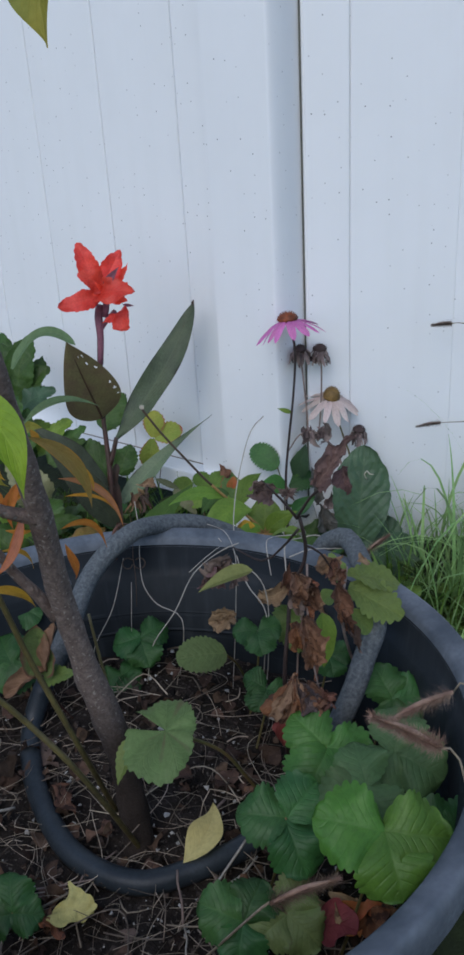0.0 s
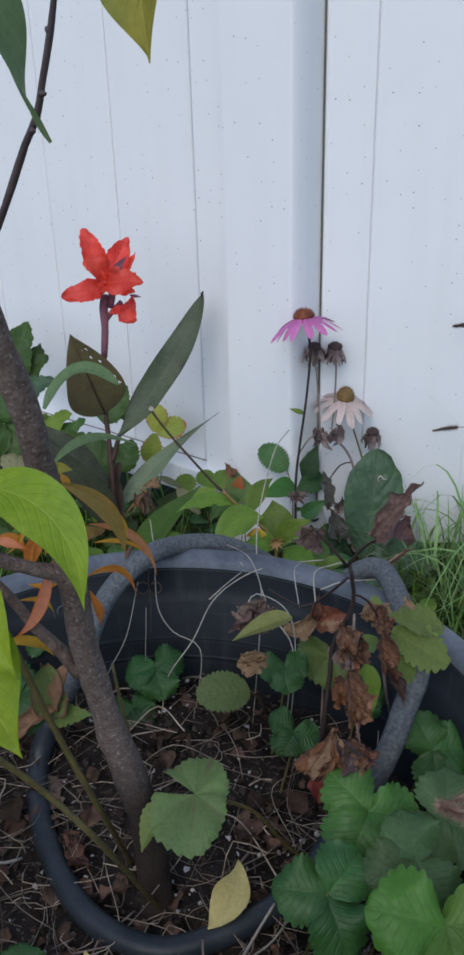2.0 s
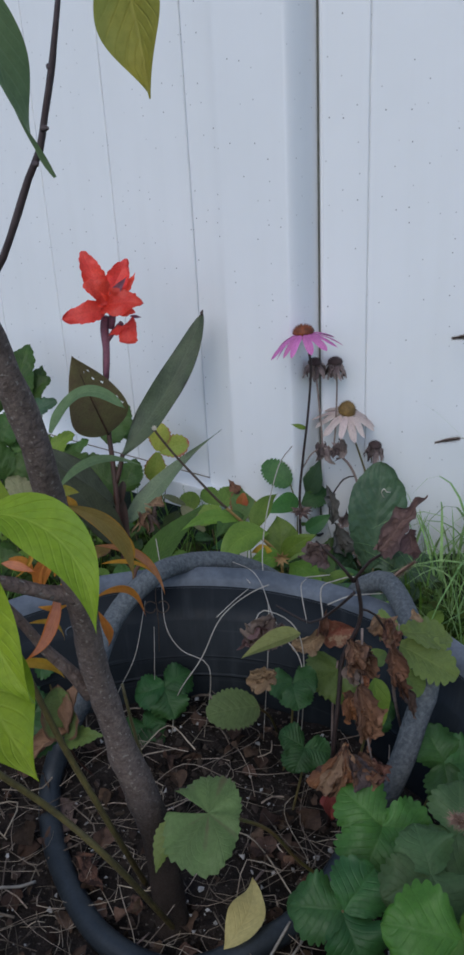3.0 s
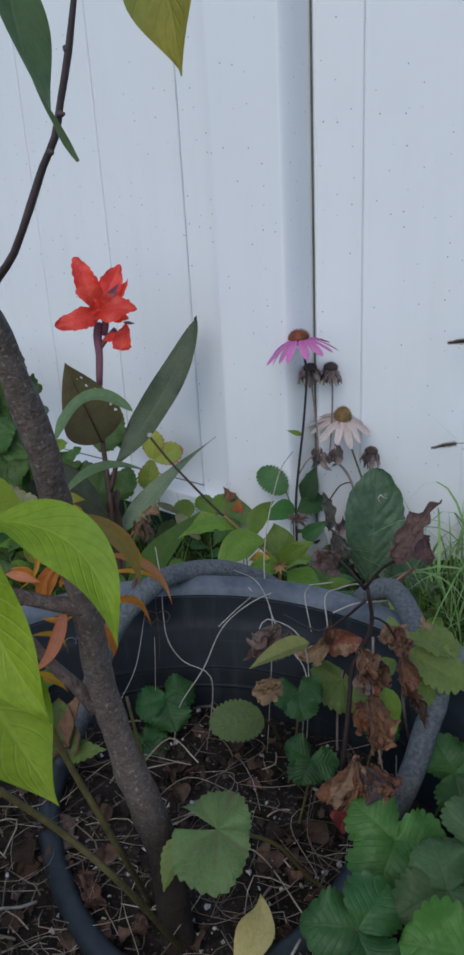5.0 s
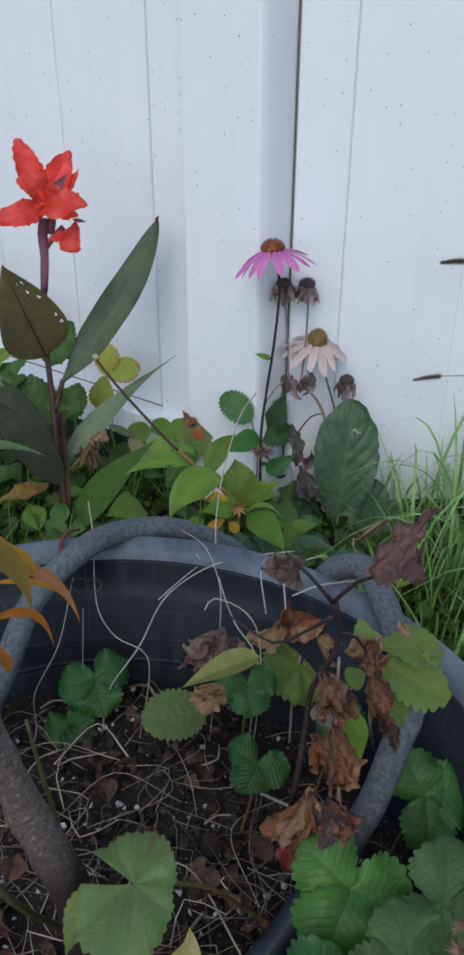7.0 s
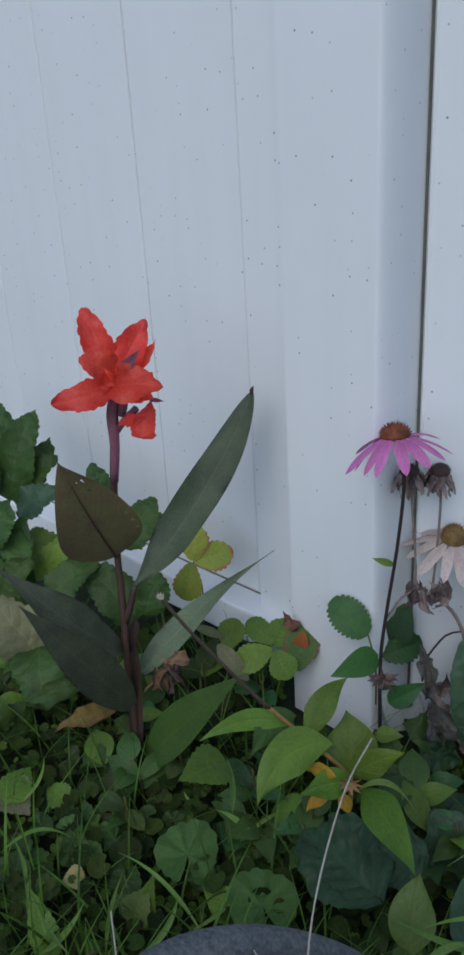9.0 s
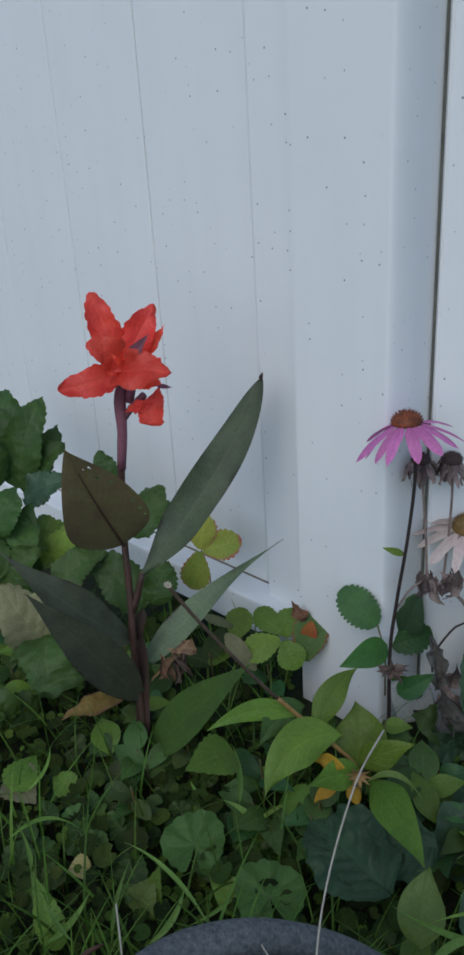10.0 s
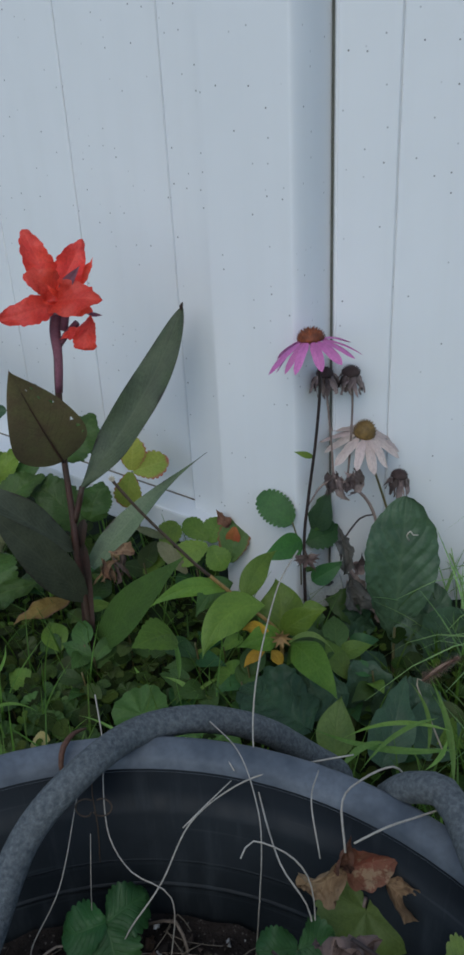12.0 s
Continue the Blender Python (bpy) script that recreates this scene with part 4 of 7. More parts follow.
# orange autumn leaves hanging round the fork
ORG = [((-0.080, 0.600, 0.562), (-0.044, 0.612, 0.520), 0.0080, ORANGE_PINK, -0.18), ((-0.079, 0.605, 0.547), (-0.046, 0.612, 0.529), 0.0042, ORANGE, -0.14), ((-0.086, 0.610, 0.521), (-0.058, 0.618, 0.501), 0.0068, ORANGE, -0.33),
       ((-0.087, 0.620, 0.505), (-0.087, 0.635, 0.469), 0.0090, ORANGE, -0.06), ((-0.088, 0.575, 0.600), (-0.058, 0.588, 0.546), 0.0150, BRONZE, -0.16), ((-0.070, 0.600, 0.571), (-0.058, 0.600, 0.553), 0.0070, YELLOW_OLD, -0.12),
       ((-0.094, 0.560, 0.560), (-0.116, 0.555, 0.518), 0.0110, ORANGE_PINK, -0.15), ((-0.093, 0.565, 0.576), (-0.102, 0.560, 0.558), 0.0065, ORANGE, 0.1), ((-0.118, 0.550, 0.581), (-0.101, 0.550, 0.575), 0.0075, ORANGE_PINK, -0.05), ((-0.125, 0.600, 0.512), (-0.108, 0.610, 0.492), 0.0050, YELLOW_OLD, -0.2),
       ((-0.141, 0.600, 0.481), (-0.114, 0.620, 0.456), 0.0098, YELLOW_OLD, -0.16), ((-0.087, 0.580, 0.603), (-0.082, 0.580, 0.592), 0.0065, YELLOW_OLD, 0.0), ((-0.109, 0.570, 0.542), (-0.094, 0.580, 0.537), 0.0050, ORANGE, 0.1), ((-0.104, 0.560, 0.596), (-0.113, 0.550, 0.572), 0.0040, YELLOW_OLD, -0.2), ((-0.105, 0.560, 0.591), (-0.100, 0.560, 0.579), 0.0045, YELLOW_OLD, 0.1),
       ((-0.094, 0.565, 0.557), (-0.085, 0.565, 0.558), 0.0040, ORANGE, -0.2), ((-0.095, 0.560, 0.566), (-0.087, 0.565, 0.573), 0.0050, ORANGE, -0.1)]
for k, (a, b, w, mat, be) in enumerate(ORG):
    lf(sapling, a, b, w * 0.66, mat, (0.1, -0.75, 0.6), kind="lance", arch=0.06, fold=0.5, rows=20, cols=6, twist=0.5 if k % 2 else -0.3, bend=be, ruffle=0.15)

for a, b, w, mat, be in (((-0.082, 0.590, 0.600), (-0.105, 0.600, 0.583), 0.008, PEACH_YELLOW, 0.2), ((-0.116, 0.600, 0.576), (-0.112, 0.600, 0.558), 0.005, PEACH_YELLOW, 0.25), ((-0.102, 0.600, 0.560), (-0.114, 0.600, 0.528), 0.008, ORANGE, 0.15), ((-0.130, 0.600, 0.556), (-0.117, 0.600, 0.543), 0.007, ORANGE, -0.15)):
    lf(sapling, a, b, w, mat, (0.1, -0.75, 0.6), kind="lance", arch=0.06, fold=0.5, rows=20, cols=6, bend=be, ruffle=0.15)

# ---------------- canna ----------------
canna = thing("canna_plant", (-0.179, 1.330, 0.058), "red canna lily with bronze-green leaves growing by the fence", "flower")
stalk(canna, [(-0.181, 1.330, 0.044), (-0.193, 1.370, 0.208), (-0.195, 1.385, 0.249), (-0.198, 1.400, 0.293), (-0.200, 1.410, 0.332), (-0.197, 1.420, 0.408), (-0.193, 1.430, 0.458)], [0.0052, 0.0046, 0.0043, 0.0040, 0.0039, 0.0042, 0.0048], RUSSET, segs=10)
lf(canna, (-0.200, 1.405, 0.326), (-0.227, 1.335, 0.473), 0.089, CANNA_BRONZE, (0.25, -0.92, 0.25), "bronze leaf with a row of small holes", kind="ovate", arch=0.03, fold=0.12, ruffle=0.08, rows=64, cols=56, holes=((0.62, 0.80, 0.0022), (0.50, 0.70, 0.0020), (0.72, 0.62, 0.0026), (0.80, 0.42, 0.0020), (0.83, 0.34, 0.0022), (0.90, 0.26, 0.0016), (0.30, 0.80, 0.0013), (0.88, 0.39, 0.0012)))
MID = [Vector((-0.200, 1.405, 0.326)).lerp(Vector((-0.227, 1.335, 0.473)), v) + Vector((0.20, -0.88, -0.43)) * (0.0196 * v * (1 - v) + 0.0006) for v in (0, 0.2, 0.4, 0.6, 0.8)]
stalk(canna, [tuple(p) for p in MID], [0.0016, 0.0013, 0.0010, 0.0008, 0.0004], RUSSET, "midrib", "dark raised midrib")
lf(canna, (-0.180, 1.395, 0.295), (-0.045, 1.506, 0.485), 0.046, CANNA, (-0.35, -0.9, -0.1), kind="sword", arch=-0.03, fold=0.22, ruffle=0.35, rows=56, cols=16, seed=5, bend=0.035)
lf(canna, (-0.0475, 1.504, 0.481), (-0.0445, 1.507, 0.491), 0.005, RUSSET_LEAF, (-0.35, -0.9, -0.1), "dry brown leaf tip", name="leaf_tip", kind="lance", fold=0.4, rows=8, cols=4)
stalk(canna, [(-0.180, 1.395, 0.295), (-0.186, 1.393, 0.274), (-0.194, 1.386, 0.250)], [0.0035, 0.0042, 0.0045], RUSSET, "leaf_stalk")
lf(canna, (-0.181, 1.385, 0.182), (-0.025, 1.455, 0.306), 0.034, CANNA, (-0.2, -0.75, 0.6), kind="tailed", arch=-0.03, fold=0.3, ruffle=0.12, rows=30, cols=8, bend=-0.05)
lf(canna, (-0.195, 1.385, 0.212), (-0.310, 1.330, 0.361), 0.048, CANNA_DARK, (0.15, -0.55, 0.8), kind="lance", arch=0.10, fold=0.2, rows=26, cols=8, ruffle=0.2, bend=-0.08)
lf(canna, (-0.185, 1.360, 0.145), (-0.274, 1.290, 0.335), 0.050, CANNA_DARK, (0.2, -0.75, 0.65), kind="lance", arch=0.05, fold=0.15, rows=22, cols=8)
lf(canna, (-0.183, 1.340, 0.081), (-0.051, 1.290, 0.254), 0.052, CANNA_GREEN, (-0.25, -0.65, 0.75), kind="lance", arch=0.04, fold=0.15, rows=22, cols=8)
lf(canna, (-0.187, 1.335, 0.090), (-0.184, 1.375, 0.228), 0.016, RUSSET_LEAF, (0.1, -0.95, 0.1), kind="strap", arch=-0.02, fold=0.5, rows=14, cols=6)
lf(canna, (-0.183, 1.390, 0.251), (-0.194, 1.380, 0.207), 0.012, RUSSET_LEAF, (0.1, -0.95, 0.1), kind="strap", arch=0.05, fold=0.5, rows=10, cols=6)
rng = random.Random(61)
for k in range(12):
    a = Vector((-0.145, 1.360, 0.209)) + Vector((rng.gauss(0, 0.012), rng.gauss(0, 0.01), rng.gauss(0, 0.010)))
    b = a + Vector((rng.gauss(0, 0.012), rng.gauss(0, 0.008), rng.uniform(-0.05, -0.015)))
    lf(canna, tuple(a), tuple(b), rng.uniform(0.004, 0.009), (TAN, HUSK, BROWN)[k % 3], (rng.gauss(0, 0.5), -0.8, 0.2), "dry curled leaf at the stem's foot", name="dry_leaf", kind="lance", fold=0.8, crumple=0.004, rows=14, cols=6, twist=rng.uniform(-2, 2), seed=k, bend=rng.uniform(-0.2, 0.2))
lf(canna, (-0.121, 1.350, 0.225), (-0.147, 1.340, 0.238), 0.018, TAN, (0.1, -0.7, 0.7), name="dry_leaf", kind="ovate", crumple=0.005, rows=14, cols=8, cup=0.8)
part("bract", tube(bmesh.new(), [(-0.196, 1.420, 0.412), (-0.192, 1.425, 0.450), (-0.192, 1.430, 0.486), (-0.188, 1.430, 0.505)], [0.0046, 0.0052, 0.0066, 0.0058], 12), PURPLE, canna, "purple flower sheath")
stalk(canna, [(-0.191, 1.430, 0.465), (-0.179, 1.428, 0.481), (-0.164, 1.426, 0.495)], [0.0035, 0.004, 0.0042], PURPLE, "flower_stalk")
flower = part("flower", tube(bmesh.new(), [(-0.182, 1.430, 0.486), (-0.177, 1.430, 0.510), (-0.180, 1.425, 0.531)], [0.005, 0.0055, 0.004], 8), PURPLE, canna, "scarlet canna flower with broad petals")
PET = [((-0.189, 1.435, 0.530), (-0.215, 1.448, 0.599), 0.034, 0.05, "broad"), ((-0.185, 1.435, 0.523), (-0.150, 1.450, 0.585), 0.036, 0.06, "broad"), ((-0.185, 1.420, 0.519), (-0.249, 1.400, 0.509), 0.031, 0.06, "broad"),
       ((-0.190, 1.415, 0.523), (-0.125, 1.385, 0.532), 0.040, 0.10, "oval"), ((-0.177, 1.415, 0.533), (-0.208, 1.395, 0.563), 0.034, 0.10, "oval"), ((-0.146, 1.425, 0.503), (-0.156, 1.405, 0.469), 0.036, 0.08, "fan"), ((-0.178, 1.420, 0.481), (-0.152, 1.410, 0.491), 0.014, 0.1, "lance"), ((-0.172, 1.440, 0.520), (-0.138, 1.445, 0.566), 0.020, 0.06, "ovate"), ((-0.186, 1.420, 0.524), (-0.141, 1.400, 0.514), 0.022, 0.1, "obovate"),
       ((-0.164, 1.420, 0.488), (-0.184, 1.415, 0.481), 0.008, 0.05, "lance"), ((-0.181, 1.410, 0.525), (-0.193, 1.400, 0.549), 0.020, 0.05, "ovate")]
for k, (a, b, w, ar, kind) in enumerate(PET):
    lf(flower, a, b, w, RED, (0.1, -0.9, 0.35) if k < 3 else (0.0, -0.82, 0.55), name="petal", kind=kind, arch=ar, fold=0.22, ruffle=0.34, crumple=0.0016, wrinkle=110, teeth=8, tooth=0.035, torn=0.10, cols=14, seed=k + 3)
lf(flower, (-0.177, 1.410, 0.532), (-0.147, 1.400, 0.567), 0.013, PURPLE, (0, -0.9, 0.3), name="stamen", kind="lance", arch=0.05, fold=0.3)
lf(flower, (-0.173, 1.410, 0.529), (-0.157, 1.405, 0.553), 0.008, RED, (0, -0.9, 0.3), name="stamen", kind="lance", arch=0.05, fold=0.3)
lf(flower, (-0.152, 1.430, 0.504), (-0.134, 1.430, 0.501), 0.005, PURPLE, (0, -0.9, 0.3), name="sepal", kind="lance", arch=-0.1, fold=0.3)

# ---------------- coneflowers ----------------
echi = thing("coneflower_plant", (0.093, 1.360, 0.102), "purple coneflower with one pink bloom and dried seed heads", "flower")
stalk(echi, [(0.094, 1.360, 0.098), (0.093, 1.365, 0.214), (0.099, 1.370, 0.278), (0.109, 1.375, 0.357), (0.114, 1.380, 0.428), (0.106, 1.378, 0.475)], [0.0022, 0.002, 0.0019, 0.0018, 0.0019, 0.0022], DARKSTEM, segs=8)


def daisy(parent, centre, axis, r, h, petals, length, width, droop, cone_mat, petal_mat, label, seed=0, crumple=0.0, lop=0.0):
    head = part("flower_head", cone_bm(centre, axis, r, h, 110, seed), cone_mat, parent, label, at=Matrix.Translation(centre))
    z = Vector(axis).normalized()
    x = (Vector((1, 0, 0)) - z * z.x).normalized()
    y = z.cross(x)
    rng = random.Random(seed)
    for k in range(petals):
        a = 2 * math.pi * (k + rng.uniform(-0.25, 0.25)) / petals
        d = x * math.cos(a) + y * math.sin(a)
        q = droop + rng.uniform(-0.15, 0.15) - lop * math.cos(a)
        b = Vector(centre) + d * r * 0.8
        tip = b + (d * math.cos(q) - z * math.sin(q)) * length * rng.uniform(0.9, 1.08)
        lf(head, tuple(b), tuple(tip), width * rng.uniform(0.85, 1.15), petal_mat, tuple(z + d * 0.3), name="petal", kind="petal", arch=0.07, fold=-0.25, pleat=0.0, rows=10, cols=4, crumple=crumple, seed=seed * 31 + k, twist=rng.uniform(-0.2, 0.2))
    return head


daisy(echi, (0.104, 1.378, 0.477), (-0.06, 0.14, 1), 0.0148, 0.0115, 13, 0.049, 0.0125, 0.58, CONE, PINK, "pink coneflower bloom with an orange-brown cone", 5, lop=0.16)
daisy(echi, (0.174, 1.425, 0.336), (0.08, -0.22, 1), 0.0135, 0.017, 13, 0.046, 0.0135, 0.46, CONE_OLD, PALE, "faded pale pink coneflower bloom", 8, 0.0012)
stalk(echi, [(0.208, 1.400, 0.218), (0.199, 1.410, 0.249), (0.185, 1.420, 0.293), (0.176, 1.426, 0.322)], [0.0016, 0.0016, 0.0015, 0.0017], GREENSTEM)
for c, d, r, s in (((0.124, 1.420, 0.419), 1.25, 0.0115, 11), ((0.156, 1.425, 0.417), 1.3, 0.0125, 12), ((0.217, 1.410, 0.282), 1.35, 0.0115, 13)):
    daisy(echi, c, (0.05 * (s - 12), -0.1, 1), r * 0.86, 0.007, 24, 0.023, 0.0056, d - 0.02, HUSK_DARK, HUSK_LIGHT, "dried dark coneflower seed head", s, 0.0045)
stalk(echi, [(0.134, 1.405, 0.273), (0.132, 1.410, 0.322), (0.127, 1.418, 0.384), (0.124, 1.420, 0.413)], [0.0014, 0.0014, 0.0014, 0.0016], DEADSTEM)
stalk(echi, [(0.150, 1.405, 0.272), (0.155, 1.415, 0.318), (0.158, 1.423, 0.372), (0.157, 1.425, 0.410)], [0.0014, 0.0014, 0.0014, 0.0016], DEADSTEM)
stalk(echi, [(0.099, 1.375, 0.265), (0.118, 1.385, 0.288), (0.142, 1.395, 0.285), (0.171, 1.395, 0.263), (0.187, 1.390, 0.226), (0.187, 1.370, 0.174), (0.172, 1.360, 0.105)], [0.0011, 0.0013, 0.0016, 0.002, 0.002, 0.0018, 0.0018], DEADSTEM)
stalk(echi, [(0.140, 1.370, 0.186), (0.142, 1.370, 0.213), (0.163, 1.375, 0.243), (0.180, 1.380, 0.245)], [0.0012, 0.0012, 0.0012, 0.0010], DARKSTEM)
rng = random.Random(4)
HC = Vector((0.142, 1.395, 0.291))
for k in range(22):
    a = Vector((rng.uniform(-0.018, 0.018), rng.uniform(-0.008, 0.008), rng.uniform(-0.004, 0.012))) + HC
    b = a + Vector((rng.uniform(-0.012, 0.012), rng.uniform(-0.01, 0.005), rng.uniform(-0.026, -0.012)))
    lf(echi, tuple(a), tuple(b), rng.uniform(0.008, 0.014), HUSK_LIGHT, (0, -1, 0.1), name="dried_leaf", kind="lance", crumple=0.004, rows=12, cols=6, seed=k, fold=0.8, twist=rng.uniform(-1.5, 1.5), bend=rng.uniform(-0.3, 0.3))
HC = Vector((0.160, 1.385, 0.170))
for k in range(5):
    a = Vector((rng.uniform(-0.012, 0.012), rng.uniform(-0.008, 0.008), 0.014 - 0.012 * k)) + HC
    b = a + Vector((rng.uniform(-0.014, 0.02), rng.uniform(-0.01, 0.005), rng.uniform(-0.030, -0.018)))
    lf(echi, tuple(a), tuple(b), rng.uniform(0.009, 0.015), HUSK_LIGHT, (0, -1, 0.1), name="dried_leaf", kind="lance", twist=rng.uniform(-1, 1), crumple=0.007, rows=10, cols=6, seed=k + 20, fold=0.5)
HC = Vector((0.096, 1.355, 0.200))
for k in range(18):
    b = HC + Vector((rng.uniform(-0.02, 0.022), rng.uniform(-0.012, 0.0), rng.uniform(-0.014, 0.016)))
    lf(echi, tuple(HC), tuple(b), 0.005, HUSK, (0, -0.7, 0.7), name="dried_leaf", kind="lance", crumple=0.003, rows=8, cols=4, seed=k + 40)
for a, b, w, kind, mat, tt in (((0.081, 1.400, 0.225), (0.041, 1.430, 0.254), 0.040, "round", STRAWB, 11), ((0.092, 1.390, 0.207), (0.038, 1.360, 0.198), 0.032, "ovate", STRAWB_FRESH, 0), ((0.102, 1.360, 0.163), (0.143, 1.362, 0.190), 0.026, "ovate", STRAWB, 0), ((0.112, 1.428, 0.196), (0.131, 1.428, 0.256), 0.034, "ovate", DOCK_DARK, 0), ((0.098, 1.420, 0.184), (0.147, 1.440, 0.190), 0.034, "round", STRAWB, 8), ((0.103, 1.430, 0.197), (0.126, 1.442, 0.242), 0.034, "ovate", WEED_DARK, 0),
                               ((0.128, 1.400, 0.128), (0.096, 1.400, 0.159), 0.030, "ovate", WEED_DARK, 0), ((0.108, 1.385, 0.326), (0.083, 1.385, 0.335), 0.008, "lance", WEED, 0)):
    lf(echi, a, b, w, mat, (0.0, -0.85, 0.5), kind=kind, arch=0.08, fold=0.2, pleat=0.04, teeth=tt, tooth=0.09, rows=14, cols=8)
stalk(echi, [(0.090, 1.380, 0.144), (0.089, 1.385, 0.197), (0.081, 1.400, 0.227)], 0.001, GREENSTEM, "petiole")

# ---------------- dock and weeds along the fence ----------------
def weed(at, label, category="weed", name="weed_plant", group="weeds by the fence"):
    return thing(name, at, label, category, group)


DROOP = ((0.137, 1.365, 0.236), (0.146, 1.350, 0.168), 0.018), ((0.146, 1.350, 0.172), (0.158, 1.345, 0.120), 0.030), ((0.135, 1.345, 0.120), (0.180, 1.340, 0.092), 0.050), ((0.128, 1.335, 0.098), (0.105, 1.320, 0.076), 0.040)
dock = weed((0.199, 1.300, 0.054), "broad dark green dock plant with one tall upright leaf", "dock", "dock_plant", "")
stalk(dock, [(0.198, 1.290, 0.042), (0.200, 1.310, 0.070), (0.204, 1.330, 0.107)], [0.002, 0.002, 0.0016], GREENSTEM, "petiole")
lf(dock, (0.203, 1.340, 0.078), (0.224, 1.395, 0.262), 0.096, DOCK, (0.0, -0.97, 0.2), "dark upright dock leaf", kind="paddle", arch=0.03, fold=0.14, pleat=0.020, crumple=0.0014, wrinkle=120, nv=8, rows=90, cols=40, ruffle=0.14, torn=0.06)
for k, (a, b, w) in enumerate(DROOP):
    lf(dock, a, b, w, SHRIVEL if k < 2 else DOCK_DARK, (0.15, -0.9, 0.3), "shrivelled dark dock leaf hanging by the post", name="dry_leaf" if k < 2 else "leaf", kind="ovate", arch=0.06, fold=0.9 if k < 2 else 0.3, cup=0.8 if k < 2 else 0.2, crumple=0.006, wrinkle=90, torn=0.3, rows=36, cols=16, seed=k + 70)
stalk(dock, [(0.225, 1.368, 0.212), (0.220, 1.362, 0.223), (0.224, 1.361, 0.230), (0.228, 1.362, 0.224), (0.235, 1.366, 0.221)], 0.0009, CREAM, "pale_curl")
lf(dock, (0.208, 1.310, 0.064), (0.281, 1.360, 0.109), 0.07, DOCK, (0.1, -0.7, 0.7), kind="ovate", arch=0.08, fold=0.1, pleat=0.03, crumple=0.003, rows=22, cols=10, ruffle=0.1)
lf(dock, (0.216, 1.330, 0.057), (0.307, 1.300, 0.097), 0.07, DOCK, (0.1, -0.6, 0.8), kind="ovate", arch=0.08, fold=0.1, pleat=0.03, crumple=0.003, rows=22, cols=10, ruffle=0.1)
lf(dock, (0.193, 1.270, 0.075), (0.126, 1.200, 0.109), 0.058, DOCK, (-0.1, -0.5, 0.85), kind="ovate", arch=0.12, fold=0.1, pleat=0.03, crumple=0.003, rows=20, cols=10)
lf(dock, (0.191, 1.280, 0.067), (0.119, 1.250, 0.125), 0.05, DOCK, (-0.1, -0.5, 0.85), kind="ovate", arch=0.10, fold=0.1, pleat=0.03, crumple=0.003, rows=20, cols=10)
lf(dock, (0.149, 1.100, 0.109), (0.186, 1.170, 0.168), 0.050, DOCK, (0.1, -0.8, 0.6), kind="ovate", arch=0.06, fold=0.15, pleat=0.03, crumple=0.003, rows=20, cols=10)
lf(dock, (0.201, 1.120, 0.094), (0.230, 1.200, 0.121), 0.060, DOCK, (0.1, -0.7, 0.7), kind="ovate", arch=0.06, fold=0.15, pleat=0.03, crumple=0.003, rows=20, cols=10)
lf(dock, (0.072, 1.120, 0.149), (0.008, 1.200, 0.143), 0.078, DOCK_DARK, (-0.05, -0.5, 0.87), kind="broad", arch=0.08, fold=0.16, pleat=0.07, crumple=0.004, rows=44, cols=22, ruffle=0.18, torn=0.35, notch=0.1)
lf(dock, (0.115, 1.160, 0.155), (0.037, 1.170, 0.146), 0.066, DOCK_DARK, (-0.05, -0.5, 0.87), kind="broad", arch=0.08, fold=0.16, pleat=0.07, crumple=0.004, rows=44, cols=22, ruffle=0.18, torn=0.35, notch=0.1)
for a, b, w in (((0.225, 1.300, 0.055), (0.300, 1.345, 0.115), 0.080), ((0.236, 1.320, 0.060), (0.262, 1.385, 0.135), 0.066), ((0.168, 1.190, 0.070), (0.136, 1.215, 0.150), 0.062), ((0.170, 1.180, 0.070), (0.182, 1.200, 0.132), 0.052), ((0.205, 1.150, 0.048), (0.196, 1.190, 0.150), 0.070)):
    lf(dock, a, b, w, DOCK, (0.05, -0.8, 0.6), kind="paddle", arch=0.07, fold=0.2, pleat=0.03, nv=7, crumple=0.004, rows=36, cols=16, ruffle=0.14)
lf(dock, (0.213, 1.370, 0.120), (0.161, 1.370, 0.133), 0.05, HUSK, (0.1, -0.8, 0.5), "withered dark dock leaf", kind="ovate", arch=0.1, crumple=0.008, rows=14, cols=8)
lf(dock, (0.172, 1.360, 0.115), (0.116, 1.360, 0.133), 0.045, WEED_DARK, (0.1, -0.7, 0.6), kind="ovate", arch=0.1, crumple=0.006, rows=14, cols=8)

# the long bare stem that leans out, with its whorl of leaves
aster = weed((0.055, 1.200, 0.178), "leaning weed with a bare brown stem and lance-shaped leaves", "weed", "aster_plant")
stalk(aster, [(0.055, 1.200, 0.178), (0.050, 1.195, 0.216), (0.016, 1.195, 0.254), (-0.018, 1.193, 0.292)], [0.0021, 0.0022, 0.0021, 0.0021], OCHRE, label="ochre lower stem")
stalk(aster, [(-0.018, 1.193, 0.292), (-0.031, 1.192, 0.307), (-0.075, 1.190, 0.365), (-0.098, 1.188, 0.400), (-0.104, 1.187, 0.411)], [0.0018, 0.0017, 0.0016, 0.0016, 0.0017], BROWNSTEM)
